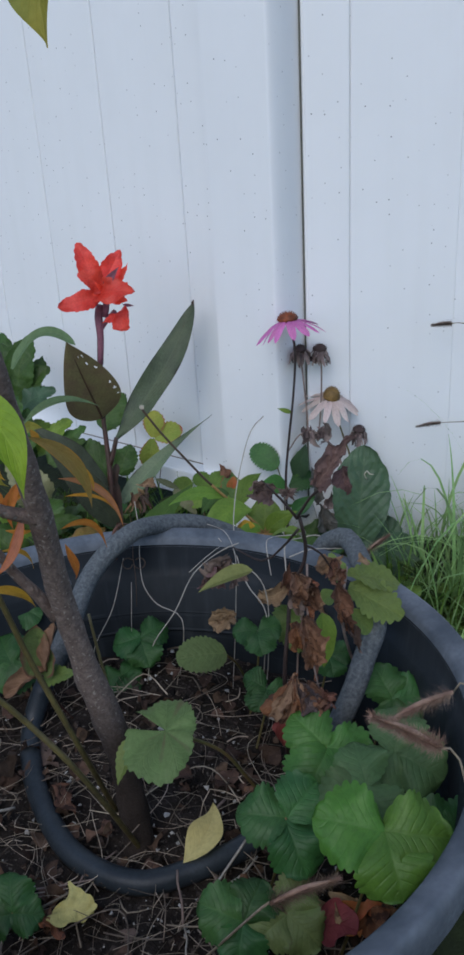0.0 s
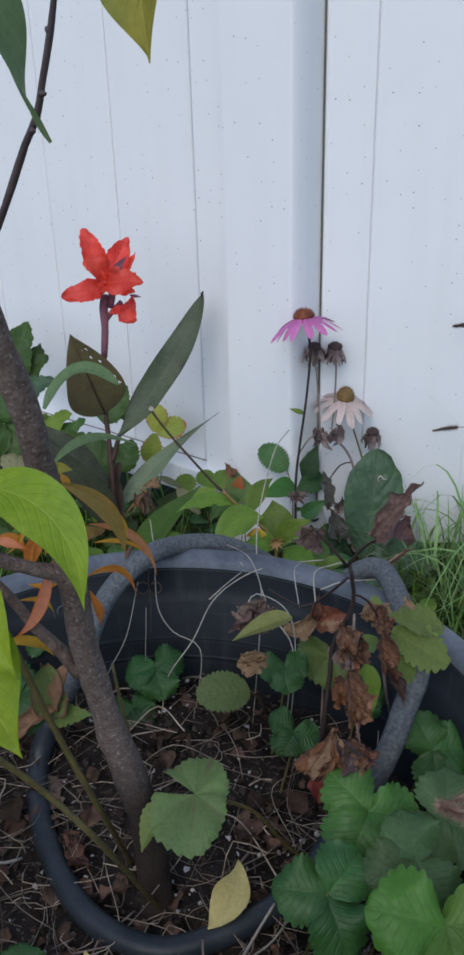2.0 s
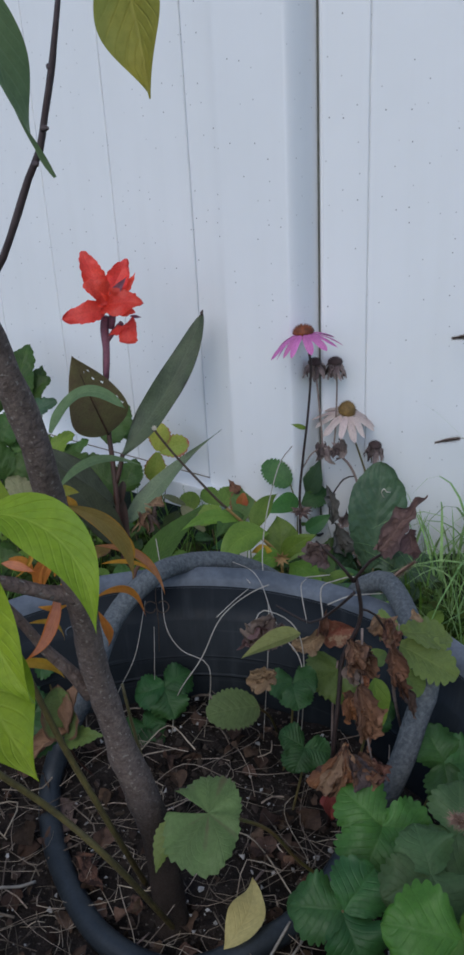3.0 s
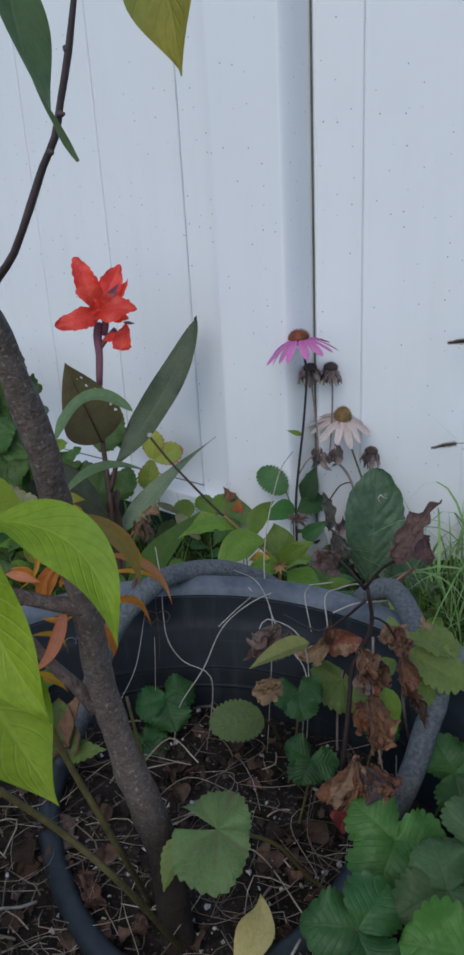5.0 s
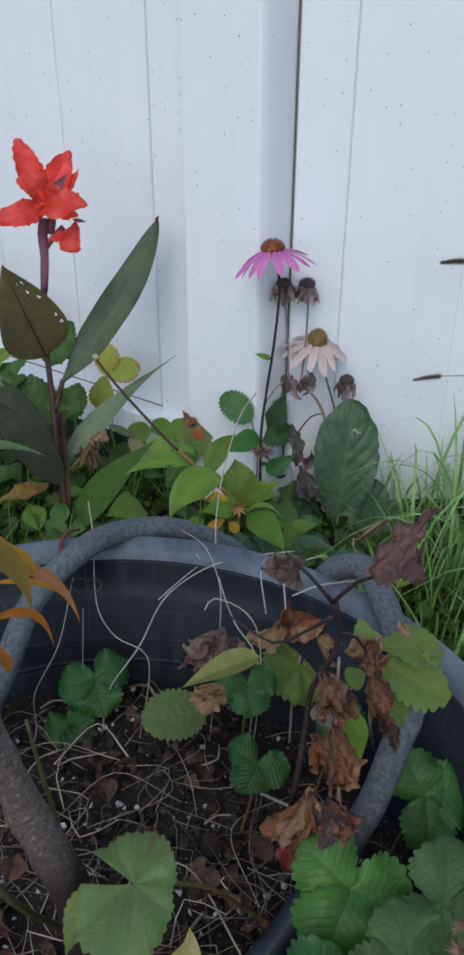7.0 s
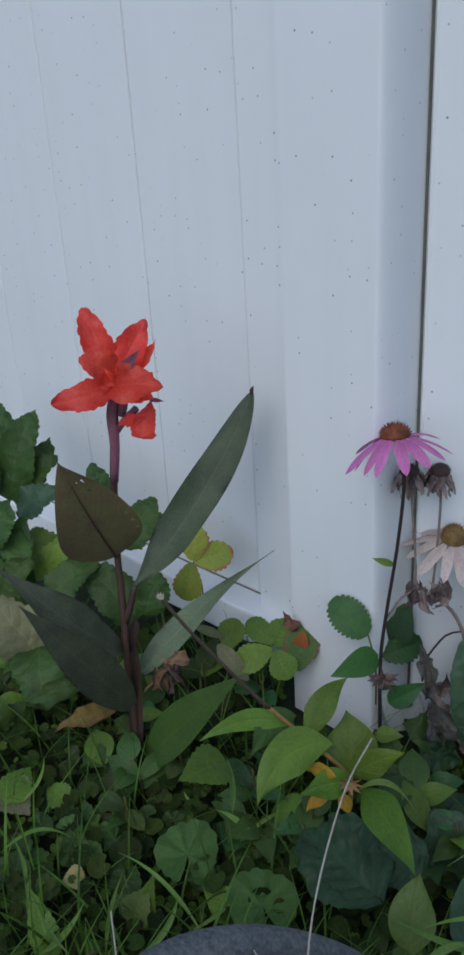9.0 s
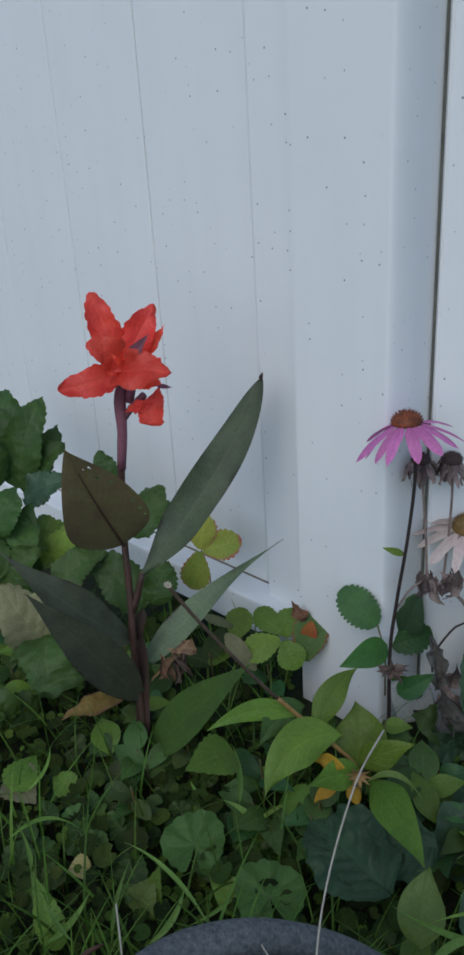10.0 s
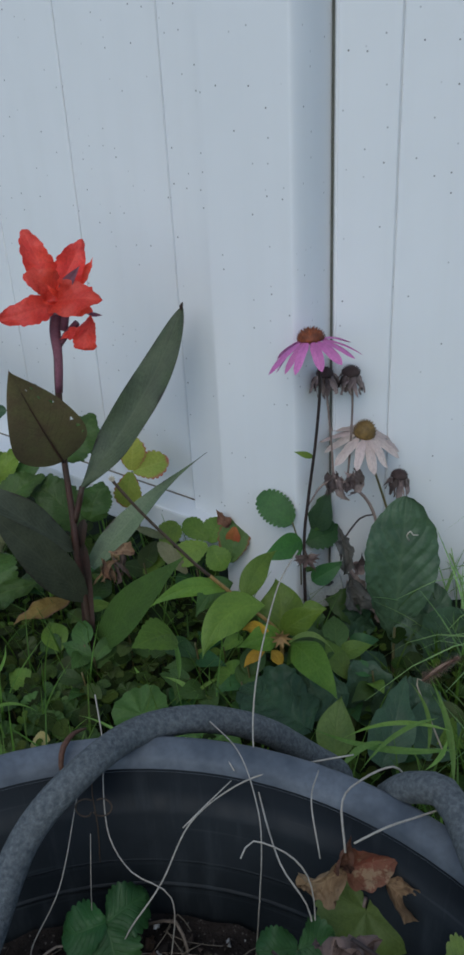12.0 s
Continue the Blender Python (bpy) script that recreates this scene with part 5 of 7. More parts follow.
for k in range(9):
    a = 2 * math.pi * k / 9
    p = Vector((-0.104, 1.186, 0.412))
    lf(aster, tuple(p), tuple(p + Vector((0.004 * math.cos(a), -0.002, 0.004 * math.sin(a) + 0.003))), 0.002, CREAM, (0, -1, 0), name="floret", kind="lance", rows=4, cols=2)
    p = Vector((0.053, 1.185, 0.218))
    lf(aster, tuple(p), tuple(p + Vector((0.013 * math.cos(a), -0.008, 0.013 * math.sin(a)))), 0.0042, BUR, (0, -1, 0), name="bur", kind="lance", rows=5, cols=2)
AST = [((0.052, 1.200, 0.209), (0.051, 1.235, 0.256), 0.062, WEED, 0.06), ((0.054, 1.200, 0.206), (0.102, 1.190, 0.246), 0.036, LIMEW, 0.08), ((0.038, 1.200, 0.247), (-0.028, 1.140, 0.228), 0.050, WEED, 0.2),
       ((0.054, 1.190, 0.206), (0.006, 1.150, 0.232), 0.034, WEED, 0.1), ((0.063, 1.190, 0.203), (0.100, 1.080, 0.223), 0.042, LIMEW, 0.05), ((0.059, 1.180, 0.209), (0.108, 1.160, 0.210), 0.007, STRAWB_PALE, 0.3),
       ((-0.000, 1.200, 0.267), (-0.079, 1.170, 0.273), 0.024, WEED, 0.14), ((0.016, 1.200, 0.250), (0.054, 1.250, 0.283), 0.032, LIMEW, 0.1), ((0.005, 1.210, 0.269), (-0.034, 1.170, 0.258), 0.036, WEED_DARK, 0.14),
       ((0.040, 1.170, 0.235), (0.013, 1.190, 0.223), 0.018, YELLOW_OLD, 0.1), ((0.038, 1.200, 0.188), (0.012, 1.190, 0.171), 0.016, YELLOW_OLD, 0.1), ((0.043, 1.200, 0.185), (0.053, 1.190, 0.169), 0.017, YELLOW_OLD, 0.1), ((0.095, 1.040, 0.182), (0.104, 1.080, 0.226), 0.046, STRAWB_PALE, 0.05)]
for a, b, w, mat, ar in AST:
    lf(aster, a, b, w * 0.82, mat, (0.05, -0.85, 0.5), kind="lance", arch=0.06, fold=0.2, cup=-0.2, pleat=0.03, nv=5, rows=24, cols=10, ruffle=0.15, bend=ar if b[0] < a[0] else -ar)

# strawberry runners by the rail
rail_weed = weed((-0.051, 1.460, 0.095), "strawberry runner with green and reddening rounded leaves", "strawberry plant", "strawberry_runner")
RUN = [((-0.032, 1.470, 0.163), (-0.066, 1.500, 0.178), 0.030, WEED), ((-0.030, 1.470, 0.158), (-0.014, 1.490, 0.186), 0.036, WEED), ((-0.033, 1.460, 0.161), (-0.080, 1.450, 0.144), 0.036, WEED), ((-0.029, 1.460, 0.159), (-0.011, 1.440, 0.132), 0.036, WEED),
       ((-0.003, 1.450, 0.137), (0.010, 1.480, 0.191), 0.044, REDTIP), ((0.006, 1.462, 0.187), (0.001, 1.462, 0.160), 0.020, RED_PATCH), ((-0.094, 1.490, 0.138), (-0.084, 1.520, 0.167), 0.036, WEED), ((-0.063, 1.440, 0.129), (-0.101, 1.460, 0.169), 0.022, PALEW), ((-0.095, 1.500, 0.150), (-0.133, 1.480, 0.182), 0.012, PALEW)]
for a, b, w, mat in RUN:
    lf(rail_weed, a, b, w, mat, (0.0, -0.75, 0.65), kind="obovate", arch=0.08, fold=0.15, pleat=0.04, teeth=8, tooth=0.05, cols=8)
lf(rail_weed, (-0.003, 1.470, 0.186), (-0.024, 1.475, 0.205), 0.02, BROWN, (0, -0.9, 0.4), kind="ovate", crumple=0.005, rows=10, cols=6)
LEM = thing("strawberry_plant", (-0.144, 1.580, 0.164), "yellow-green strawberry leaf tinged red, by the rail", "strawberry plant", "strawberry runners by the rail")
for a, b, w in (((-0.141, 1.560, 0.231), (-0.134, 1.570, 0.280), 0.040), ((-0.139, 1.560, 0.230), (-0.086, 1.560, 0.246), 0.040), ((-0.142, 1.555, 0.231), (-0.153, 1.550, 0.175), 0.040)):
    lf(LEM, a, b, w, LIME, (0, -0.9, 0.4), name="leaflet", kind="obovate", arch=0.05, fold=0.15, pleat=0.04, teeth=8, tooth=0.06, cols=8)
stalk(LEM, [(-0.140, 1.560, 0.127), (-0.132, 1.565, 0.183), (-0.141, 1.562, 0.229)], 0.0009, RUSSET, "petiole")

# leafy shrub in the corner left of the canna
shrub = weed((-0.445, 1.620, -0.020), "leafy dark green weed growing against the fence", "shrub", "leafy_weed")
SHR = [((-0.401, 1.620, 0.295), (-0.368, 1.660, 0.410), 0.060, WEED_DARK), ((-0.407, 1.620, 0.314), (-0.424, 1.660, 0.398), 0.06, WEED_DARK), ((-0.394, 1.620, 0.286), (-0.333, 1.640, 0.355), 0.055, WEED_DARK), ((-0.387, 1.600, 0.286), (-0.318, 1.600, 0.318), 0.05, DOCK), ((-0.419, 1.600, 0.305), (-0.471, 1.620, 0.387), 0.06, WEED_DARK),
       ((-0.396, 1.550, 0.161), (-0.363, 1.560, 0.299), 0.060, WEED_DARK), ((-0.358, 1.550, 0.210), (-0.290, 1.580, 0.268), 0.040, WEED), ((-0.336, 1.550, 0.210), (-0.267, 1.580, 0.250), 0.036, WEED_DARK), ((-0.266, 1.620, 0.266), (-0.283, 1.640, 0.345), 0.04, WEED_DARK), ((-0.233, 1.560, 0.251), (-0.189, 1.600, 0.303), 0.055, WEED_DARK),
       ((-0.208, 1.500, 0.177), (-0.284, 1.540, 0.235), 0.060, WEED_DARK), ((-0.199, 1.500, 0.186), (-0.180, 1.530, 0.232), 0.05, WEED_DARK), ((-0.331, 1.460, 0.146), (-0.388, 1.460, 0.238), 0.066, PALEW), ((-0.332, 1.460, 0.165), (-0.315, 1.400, 0.108), 0.066, WEED_DARK), ((-0.259, 1.400, 0.151), (-0.334, 1.380, 0.138), 0.026, WEED_DARK),
       ((-0.214, 1.380, 0.137), (-0.282, 1.340, 0.132), 0.024, YELLOW_BROWN), ((-0.339, 1.400, 0.078), (-0.382, 1.400, 0.106), 0.05, WEED_DARK), ((-0.364, 1.380, 0.076), (-0.416, 1.400, 0.134), 0.06, WEED_DARK), ((-0.397, 1.500, 0.221), (-0.441, 1.520, 0.291), 0.06, WEED_DARK), ((-0.419, 1.700, 0.355), (-0.495, 1.750, 0.395), 0.05, WEED_DARK), ((-0.382, 1.520, 0.255), (-0.356, 1.550, 0.275), 0.05, WEED_BLUE), ((-0.403, 1.520, 0.274), (-0.380, 1.560, 0.324), 0.055, WEED_DARK),
       ((-0.325, 1.500, 0.213), (-0.264, 1.530, 0.245), 0.05, WEED_DARK), ((-0.332, 1.560, 0.233), (-0.375, 1.600, 0.258), 0.045, WEED), ((-0.391, 1.500, 0.212), (-0.349, 1.520, 0.256), 0.05, WEED_DARK), ((-0.380, 1.640, 0.305), (-0.353, 1.680, 0.362), 0.045, WEED_DARK), ((-0.400, 1.660, 0.333), (-0.375, 1.700, 0.401), 0.04, WEED_BLUE), ((-0.212, 1.600, 0.248), (-0.185, 1.620, 0.266), 0.05, WEED_BLUE)]
for a, b, w, mat in SHR:
    lf(shrub, a, b, w, mat, (0.1, -0.65, 0.75), kind="broad" if w > 0.035 else "lance", arch=0.12, fold=0.15, pleat=0.05, nv=6, rows=24, cols=10, ruffle=0.22, teeth=11 if w > 0.035 else 0, tooth=0.045, crumple=0.003)
# round-leaved mallow and toothed leaves on the ground
mallow = weed((-0.102, 1.187, 0.070), "low mallow with round pleated leaves", "weed", "mallow_plant")
MAL = [((-0.099, 1.168, 0.105), (-0.113, 1.214, 0.115), 0.058), ((-0.021, 1.127, 0.100), (-0.037, 1.158, 0.105), 0.060), ((-0.086, 1.172, 0.085), (-0.061, 1.184, 0.085), 0.034), ((-0.066, 1.208, 0.090), (-0.049, 1.232, 0.090), 0.03)]
for k, (a, b, w) in enumerate(MAL):
    fan_leaf(mallow, tuple((Vector(a) + Vector(b)) / 2), w * 0.55, WEED_BLUE, (0.05, -0.45, 0.9), 95 + 20 * k, seed=k)
low = weed((-0.126, 1.307, 0.060), "toothed green leaves low among the clover", "weed", "low_weed")
LOW = [((-0.067, 1.240, 0.184), (-0.109, 1.200, 0.197), 0.045, WEED), ((-0.221, 1.101, 0.070), (-0.252, 1.145, 0.110), 0.028, WEED), ((-0.147, 1.137, 0.070), (-0.133, 1.157, 0.120), 0.026, LIMEW), ((-0.317, 1.259, 0.100), (-0.303, 1.304, 0.110), 0.04, LIMEW), ((-0.258, 1.282, 0.080), (-0.284, 1.298, 0.090), 0.03, WEED), ((-0.213, 1.187, 0.080), (-0.235, 1.178, 0.080), 0.024, YELLOW), ((-0.155, 1.135, 0.080), (-0.138, 1.152, 0.110), 0.034, STRAWB_PALE), ((-0.327, 1.286, 0.100), (-0.290, 1.253, 0.090), 0.045, PALEW)]
for a, b, w, mat in LOW:
    lf(low, a, b, w, mat, (0.0, -0.5, 0.87), kind="ovate", arch=0.08, fold=0.15, pleat=0.05, teeth=8, tooth=0.05, cols=8)

# white slotted bracket at the post's foot
mB = Matrix.Translation((0.121, 1.375, 0.140)) @ Matrix.Rotation(radians(-14), 4, "Y") @ Matrix.Rotation(radians(-12), 4, "X")
bracket = thing("rail_bracket", mB.translation, "white plastic fence bracket with two slots, lying by the post", "bracket")
part("plate", box_bm(-0.023, 0.023, 0.0, 0.012, -0.026, 0.024, 0.003), WHITE_PLASTIC, bracket, at=mB, local=True)
for z in (0.008, -0.011):
    part("slot", tube(bmesh.new(), [(-0.002, -0.0005, z), (0.005, -0.0008, z - 0.003), (0.012, -0.0005, z - 0.001)], [0.0016, 0.0026, 0.0014], 8, 0.003), SLOT, bracket, at=mB, local=True)

# ---------------- plants in the tub ----------------
berry_leaf((-0.076, 0.808, 0.300), 0.031, -70, material=STRAWB)
berry_leaf((-0.095, 0.793, 0.268), 0.024, -60, material=STRAWB)
berry_leaf((0.040, 0.767, 0.330), 0.024, -80, material=STRAWB)
berry_leaf((0.046, 0.721, 0.300), 0.024, -110, material=STRAWB, pleat=0.07)
berry_leaf((0.088, 0.600, 0.338), 0.039, -120, material=STRAWB_FRESH, spread=110)
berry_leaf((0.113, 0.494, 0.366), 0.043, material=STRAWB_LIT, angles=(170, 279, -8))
berry_leaf((0.055, 0.547, 0.325), 0.037, -70, material=STRAWB, spread=120)
berry_leaf((0.135, 0.585, 0.345), 0.038, -30, material=STRAWB_SOFT, spread=110)
berry_leaf((0.110, 0.554, 0.345), 0.034, 200, material=STRAWB_SOFT, spread=100)
berry_leaf((0.148, 0.671, 0.322), 0.034, 10, material=STRAWB, spread=100)
berry_leaf((0.162, 0.533, 0.315), 0.032, 30, material=STRAWB)
berry_leaf((0.102, 0.733, 0.325), 0.021, -90, material=STRAWB)
berry_leaf((-0.140, 0.531, 0.262), 0.027, 100, material=STRAWB)
berry_leaf((0.024, 0.500, 0.285), 0.032, 160, material=STRAWB)
berry_leaf((0.052, 0.505, 0.285), 0.029, -40, material=STRAWB_DULL)
berry_leaf((-0.195, 0.774, 0.300), 0.032, 120, material=STRAWB)
berry_leaf((-0.197, 0.824, 0.330), 0.029, 80, material=STRAWB)
round_leaf = thing("strawberry_plant", (0.007, 0.797, 0.230), "single rounded strawberry leaf on a thin petiole", "strawberry plant", "strawberry plants in the tub")
lf(round_leaf, (0.008, 0.760, 0.312), (-0.034, 0.744, 0.318), 0.036, STRAWB_DULL, (0, -0.5, 0.85), name="leaflet", kind="round", arch=0.06, fold=0.12, pleat=0.05, teeth=11, tooth=0.06, cols=10, notch=0.06)
stalk(round_leaf, [(0.029, 0.806, 0.235), (0.020, 0.778, 0.285), (0.008, 0.760, 0.312)], 0.0011, GREENSTEM, "petiole")
twin = thing("strawberry_plant", (0.053, 0.637, 0.235), "large dull green lobed leaf lying on a red petiole", "strawberry plant", "strawberry plants in the tub")
lobed_leaf(twin, (-0.0265, 0.585, 0.372), (0.05, -0.36, 0.93), STRAWB_DULL, 164, 36, (0.027, 0.0245, 0.026, 0.029, 0.0245, 0.021, 0.020, 0.0245, 0.032, 0.0375, 0.039, 0.0335, 0.026), 30, 0.040)
lf(twin, (-0.046, 0.590, 0.362), (-0.062, 0.570, 0.338), 0.018, STRAWB_PALE, (-0.5, -0.45, 0.7), name="leaflet", kind="ovate", arch=0.06, fold=0.5, teeth=8, tooth=0.08, cols=8)
stalk(twin, [(0.063, 0.635, 0.240), (0.035, 0.633, 0.270), (0.010, 0.610, 0.330), (-0.0265, 0.587, 0.370)], 0.0013, GREENSTEM, "petiole")
# dying leaf beside the trunk, edges curled and brown
dying = thing("strawberry_plant", (-0.150, 0.804, 0.240), "dying strawberry leaf with a rolled dry brown edge", "strawberry plant", "strawberry plants in the tub")
lf(dying, (-0.146, 0.706, 0.335), (-0.145, 0.706, 0.386), 0.028, BROWN_EDGE, (0.05, -0.85, 0.5), name="leaflet", kind="oval", arch=-0.10, cup=0.7, rows=26, cols=14, crumple=0.002, ruffle=0.1)
lf(dying, (-0.142, 0.702, 0.342), (-0.127, 0.702, 0.390), 0.011, TAN_RED, (0.5, -0.8, 0.2), "rolled dry side of the leaf", name="leaflet", kind="broad", arch=0.06, cup=-2.2, fold=-0.4, rows=30, cols=14, crumple=0.003)
lf(dying, (-0.146, 0.712, 0.327), (-0.112, 0.700, 0.340), 0.019, STRAWB_PALE, (0, -0.6, 0.75), name="leaflet", kind="ovate", arch=0.08, fold=0.2, teeth=7, tooth=0.1, cols=8, crumple=0.002)
lf(dying, (-0.144, 0.706, 0.340), (-0.178, 0.700, 0.320), 0.018, TAN_RED, (0, -0.6, 0.75), name="leaflet", kind="ovate", arch=0.1, cup=0.7, rows=22, cols=10, crumple=0.005, torn=0.4)
lf(dying, (-0.156, 0.715, 0.335), (-0.182, 0.705, 0.322), 0.028, STRAWB, (0, -0.6, 0.75), name="leaflet", kind="ovate", arch=0.1, fold=0.2, teeth=7, tooth=0.08, cols=8, crumple=0.002)
stalk(dying, [(-0.135, 0.760, 0.235), (-0.146, 0.735, 0.285), (-0.148, 0.715, 0.329)], 0.0011, RUSSET, "petiole")

# withered plant
dead = thing("withered_plant", (0.062, 0.690, 0.245), "withered plant with a dark bare stem and crumpled brown leaves", "dead plant")
stalk(dead, [(0.062, 0.690, 0.245), (0.060, 0.640, 0.370), (0.064, 0.640, 0.417), (0.067, 0.645, 0.444), (0.077, 0.643, 0.470), (0.078, 0.641, 0.488), (0.074, 0.636, 0.510)], [0.0019, 0.0018, 0.0017, 0.0016, 0.0015, 0.0014, 0.0013], DARKSTEM)
stalk(dead, [(0.072, 0.635, 0.510), (0.062, 0.635, 0.524), (0.049, 0.635, 0.539)], [0.0012, 0.0009, 0.0007], DARKSTEM, "twig")
stalk(dead, [(0.072, 0.635, 0.509), (0.081, 0.625, 0.529), (0.086, 0.618, 0.537), (0.090, 0.615, 0.545)], [0.0012, 0.001, 0.0009, 0.0008], DARKSTEM, "twig")
stalk(dead, [(0.073, 0.636, 0.500), (0.061, 0.650, 0.478), (0.047, 0.660, 0.463), (0.025, 0.680, 0.465)], [0.0011, 0.0009, 0.0008, 0.0006], DARKSTEM, "twig")
# two maroon leaves at the twigs' ends, lumps and rags along the stem: base, tip, width, surface, crumple, curl across
WITH = [((0.083, 0.616, 0.540), (0.110, 0.611, 0.577), 0.0145, MAROON, 0.0035, 0.7), ((0.101, 0.613, 0.556), (0.103, 0.610, 0.538), 0.010, MAROON, 0.004, 0.6), ((0.056, 0.640, 0.530), (0.039, 0.640, 0.523), 0.016, HUSK, 0.006, 0.8),
        ((0.024, 0.680, 0.457), (0.007, 0.680, 0.437), 0.018, HUSK, 0.006, 1.2), ((0.020, 0.681, 0.447), (-0.002, 0.680, 0.434), 0.014, MAROON, 0.005, 1.4), ((0.030, 0.682, 0.452), (0.020, 0.682, 0.430), 0.010, HUSK, 0.005, 1.0),
        ((0.076, 0.642, 0.458), (0.084, 0.632, 0.437), 0.017, BROWN, 0.004, 1.6), ((0.073, 0.640, 0.452), (0.073, 0.633, 0.430), 0.012, HUSK, 0.004, 1.4), ((0.082, 0.638, 0.449), (0.080, 0.630, 0.428), 0.012, RUST, 0.004, -1.0),
        ((0.075, 0.631, 0.434), (0.082, 0.627, 0.388), 0.018, BROWN, 0.005, 1.3), ((0.070, 0.632, 0.428), (0.076, 0.627, 0.402), 0.012, RUST, 0.004, 1.5), ((0.081, 0.633, 0.412), (0.086, 0.627, 0.380), 0.015, BROWN, 0.005, -1.2), ((0.070, 0.634, 0.468), (0.078, 0.628, 0.442), 0.015, BROWN, 0.004, 1.2), ((0.074, 0.632, 0.466), (0.082, 0.630, 0.452), 0.010, TAN, 0.004, 1.0),
        ((0.071, 0.630, 0.374), (0.092, 0.628, 0.349), 0.018, HUSK_LIGHT, 0.005, 0.9), ((0.078, 0.630, 0.376), (0.080, 0.626, 0.344), 0.020, BROWN, 0.005, 0.7), ((0.086, 0.630, 0.368), (0.096, 0.627, 0.354), 0.014, BROWN, 0.005, 0.9),
        ((0.093, 0.667, 0.446), (0.106, 0.667, 0.462), 0.019, TAN, 0.005, 0.8), ((0.098, 0.666, 0.458), (0.108, 0.664, 0.440), 0.015, BROWN, 0.005, 0.9), ((0.103, 0.665, 0.440), (0.108, 0.660, 0.402), 0.015, BROWN, 0.004, 1.4), ((0.109, 0.661, 0.411), (0.121, 0.655, 0.380), 0.009, HUSK, 0.003, 1.6), ((0.107, 0.662, 0.420), (0.113, 0.658, 0.394), 0.008, BROWN, 0.003, 1.2),
        ((0.024, 0.700, 0.395), (0.002, 0.700, 0.381), 0.017, TAN, 0.006, 0.8), ((0.150, 0.700, 0.318), (0.168, 0.690, 0.300), 0.022, RUST, 0.005, 0.6)]
rng = random.Random(17)
for k, (a, b, w, mat, cr, cu) in enumerate(WITH):
    lf(dead, a, b, w, mat, (rng.uniform(-0.3, 0.3), -0.9, 0.3), name="withered_leaf", kind="ovate" if k % 3 else "broad", arch=rng.uniform(-0.05, 0.15), fold=0.5, cup=cu, pleat=0.16, nv=5, rows=46, cols=24, crumple=cr * 0.8, wrinkle=150, torn=0.6, twist=rng.uniform(-0.7, 0.7), seed=k * 5)
# the pleated rust fan at its foot
for k in range(6):
    a = Vector((0.068, 0.633, 0.380))
    b = Vector((0.043, 0.628, 0.347)).lerp(Vector((0.074, 0.626, 0.333)), k / 5)
    lf(dead, tuple(a), tuple(b), 0.0125, (RUST, TAN, RUST, BROWN)[k % 4], (0.12 * (k - 2.5), -0.8, 0.35), name="withered_leaf", kind="fan", fold=0.6 if k % 2 else -0.5, cup=0.2, crumple=0.0022, wrinkle=130, rows=34, cols=14, torn=0.5, ruffle=0.3, arch=0.10, seed=k + 210)
lf(dead, (0.053, 0.629, 0.345), (0.056, 0.626, 0.320), 0.013, RED_LEAF, (0.1, -0.9, 0.3), "crimson tip of a withered leaf", name="withered_leaf", kind="ovate", fold=0.5, crumple=0.003, rows=18, cols=8, torn=0.3)
# one leaf half alive, near the far wall of the tub: dull green below, dried red and tan above
lobed_leaf(dead, (0.083, 0.797, 0.318), (0.05, -0.62, 0.78), STRAWB_PALE, 80, 30, (0.022, 0.025, 0.028, 0.030, 0.030, 0.029, 0.028, 0.028, 0.029, 0.030, 0.029, 0.026, 0.022), 24, 0.06)
stalk(dead, [(0.074, 0.770, 0.240), (0.078, 0.795, 0.285), (0.083, 0.800, 0.326)], 0.0011, DEADSTEM, "petiole")
lf(dead, (0.068, 0.801, 0.351), (0.098, 0.801, 0.360), 0.026, RED_DRY, (0.05, -0.85, 0.5), "dried red side of a dying leaf", kind="broad", arch=0.10, cup=0.4, rows=36, cols=24, crumple=0.0026, wrinkle=90, torn=0.4)
lf(dead, (0.092, 0.796, 0.349), (0.114, 0.794, 0.318), 0.018, TAN, (0.3, -0.8, 0.4), name="withered_leaf", kind="broad", arch=0.15, cup=1.1, rows=36, cols=20, crumple=0.003, wrinkle=100, torn=0.4)
lf(dead, (0.070, 0.797, 0.358), (0.044, 0.797, 0.342), 0.017, TAN, (0.1, -0.8, 0.5), name="withered_leaf", kind="broad", arch=0.15, cup=1.1, rows=36, cols=20, crumple=0.004, wrinkle=100, torn=0.5, seed=4)
lf(dead, (0.066, 0.799, 0.358), (0.072, 0.799, 0.384), 0.012, BROWN, (0.2, -0.9, 0.3), name="withered_leaf", kind="ovate", arch=0.1, cup=1.2, rows=30, cols=16, crumple=0.003, wrinkle=100, torn=0.4, seed=9)
stalk(dead, [(0.079, 0.640, 0.470), (0.078, 0.631, 0.437), (0.080, 0.627, 0.402), (0.085, 0.627, 0.371)], [0.0009, 0.0008, 0.0008, 0.0006], DEADSTEM, "twig")
stalk(dead, [(0.078, 0.642, 0.484), (0.090, 0.655, 0.470), (0.104, 0.666, 0.440)], [0.0009, 0.0008, 0.0006], DARKSTEM, "twig")
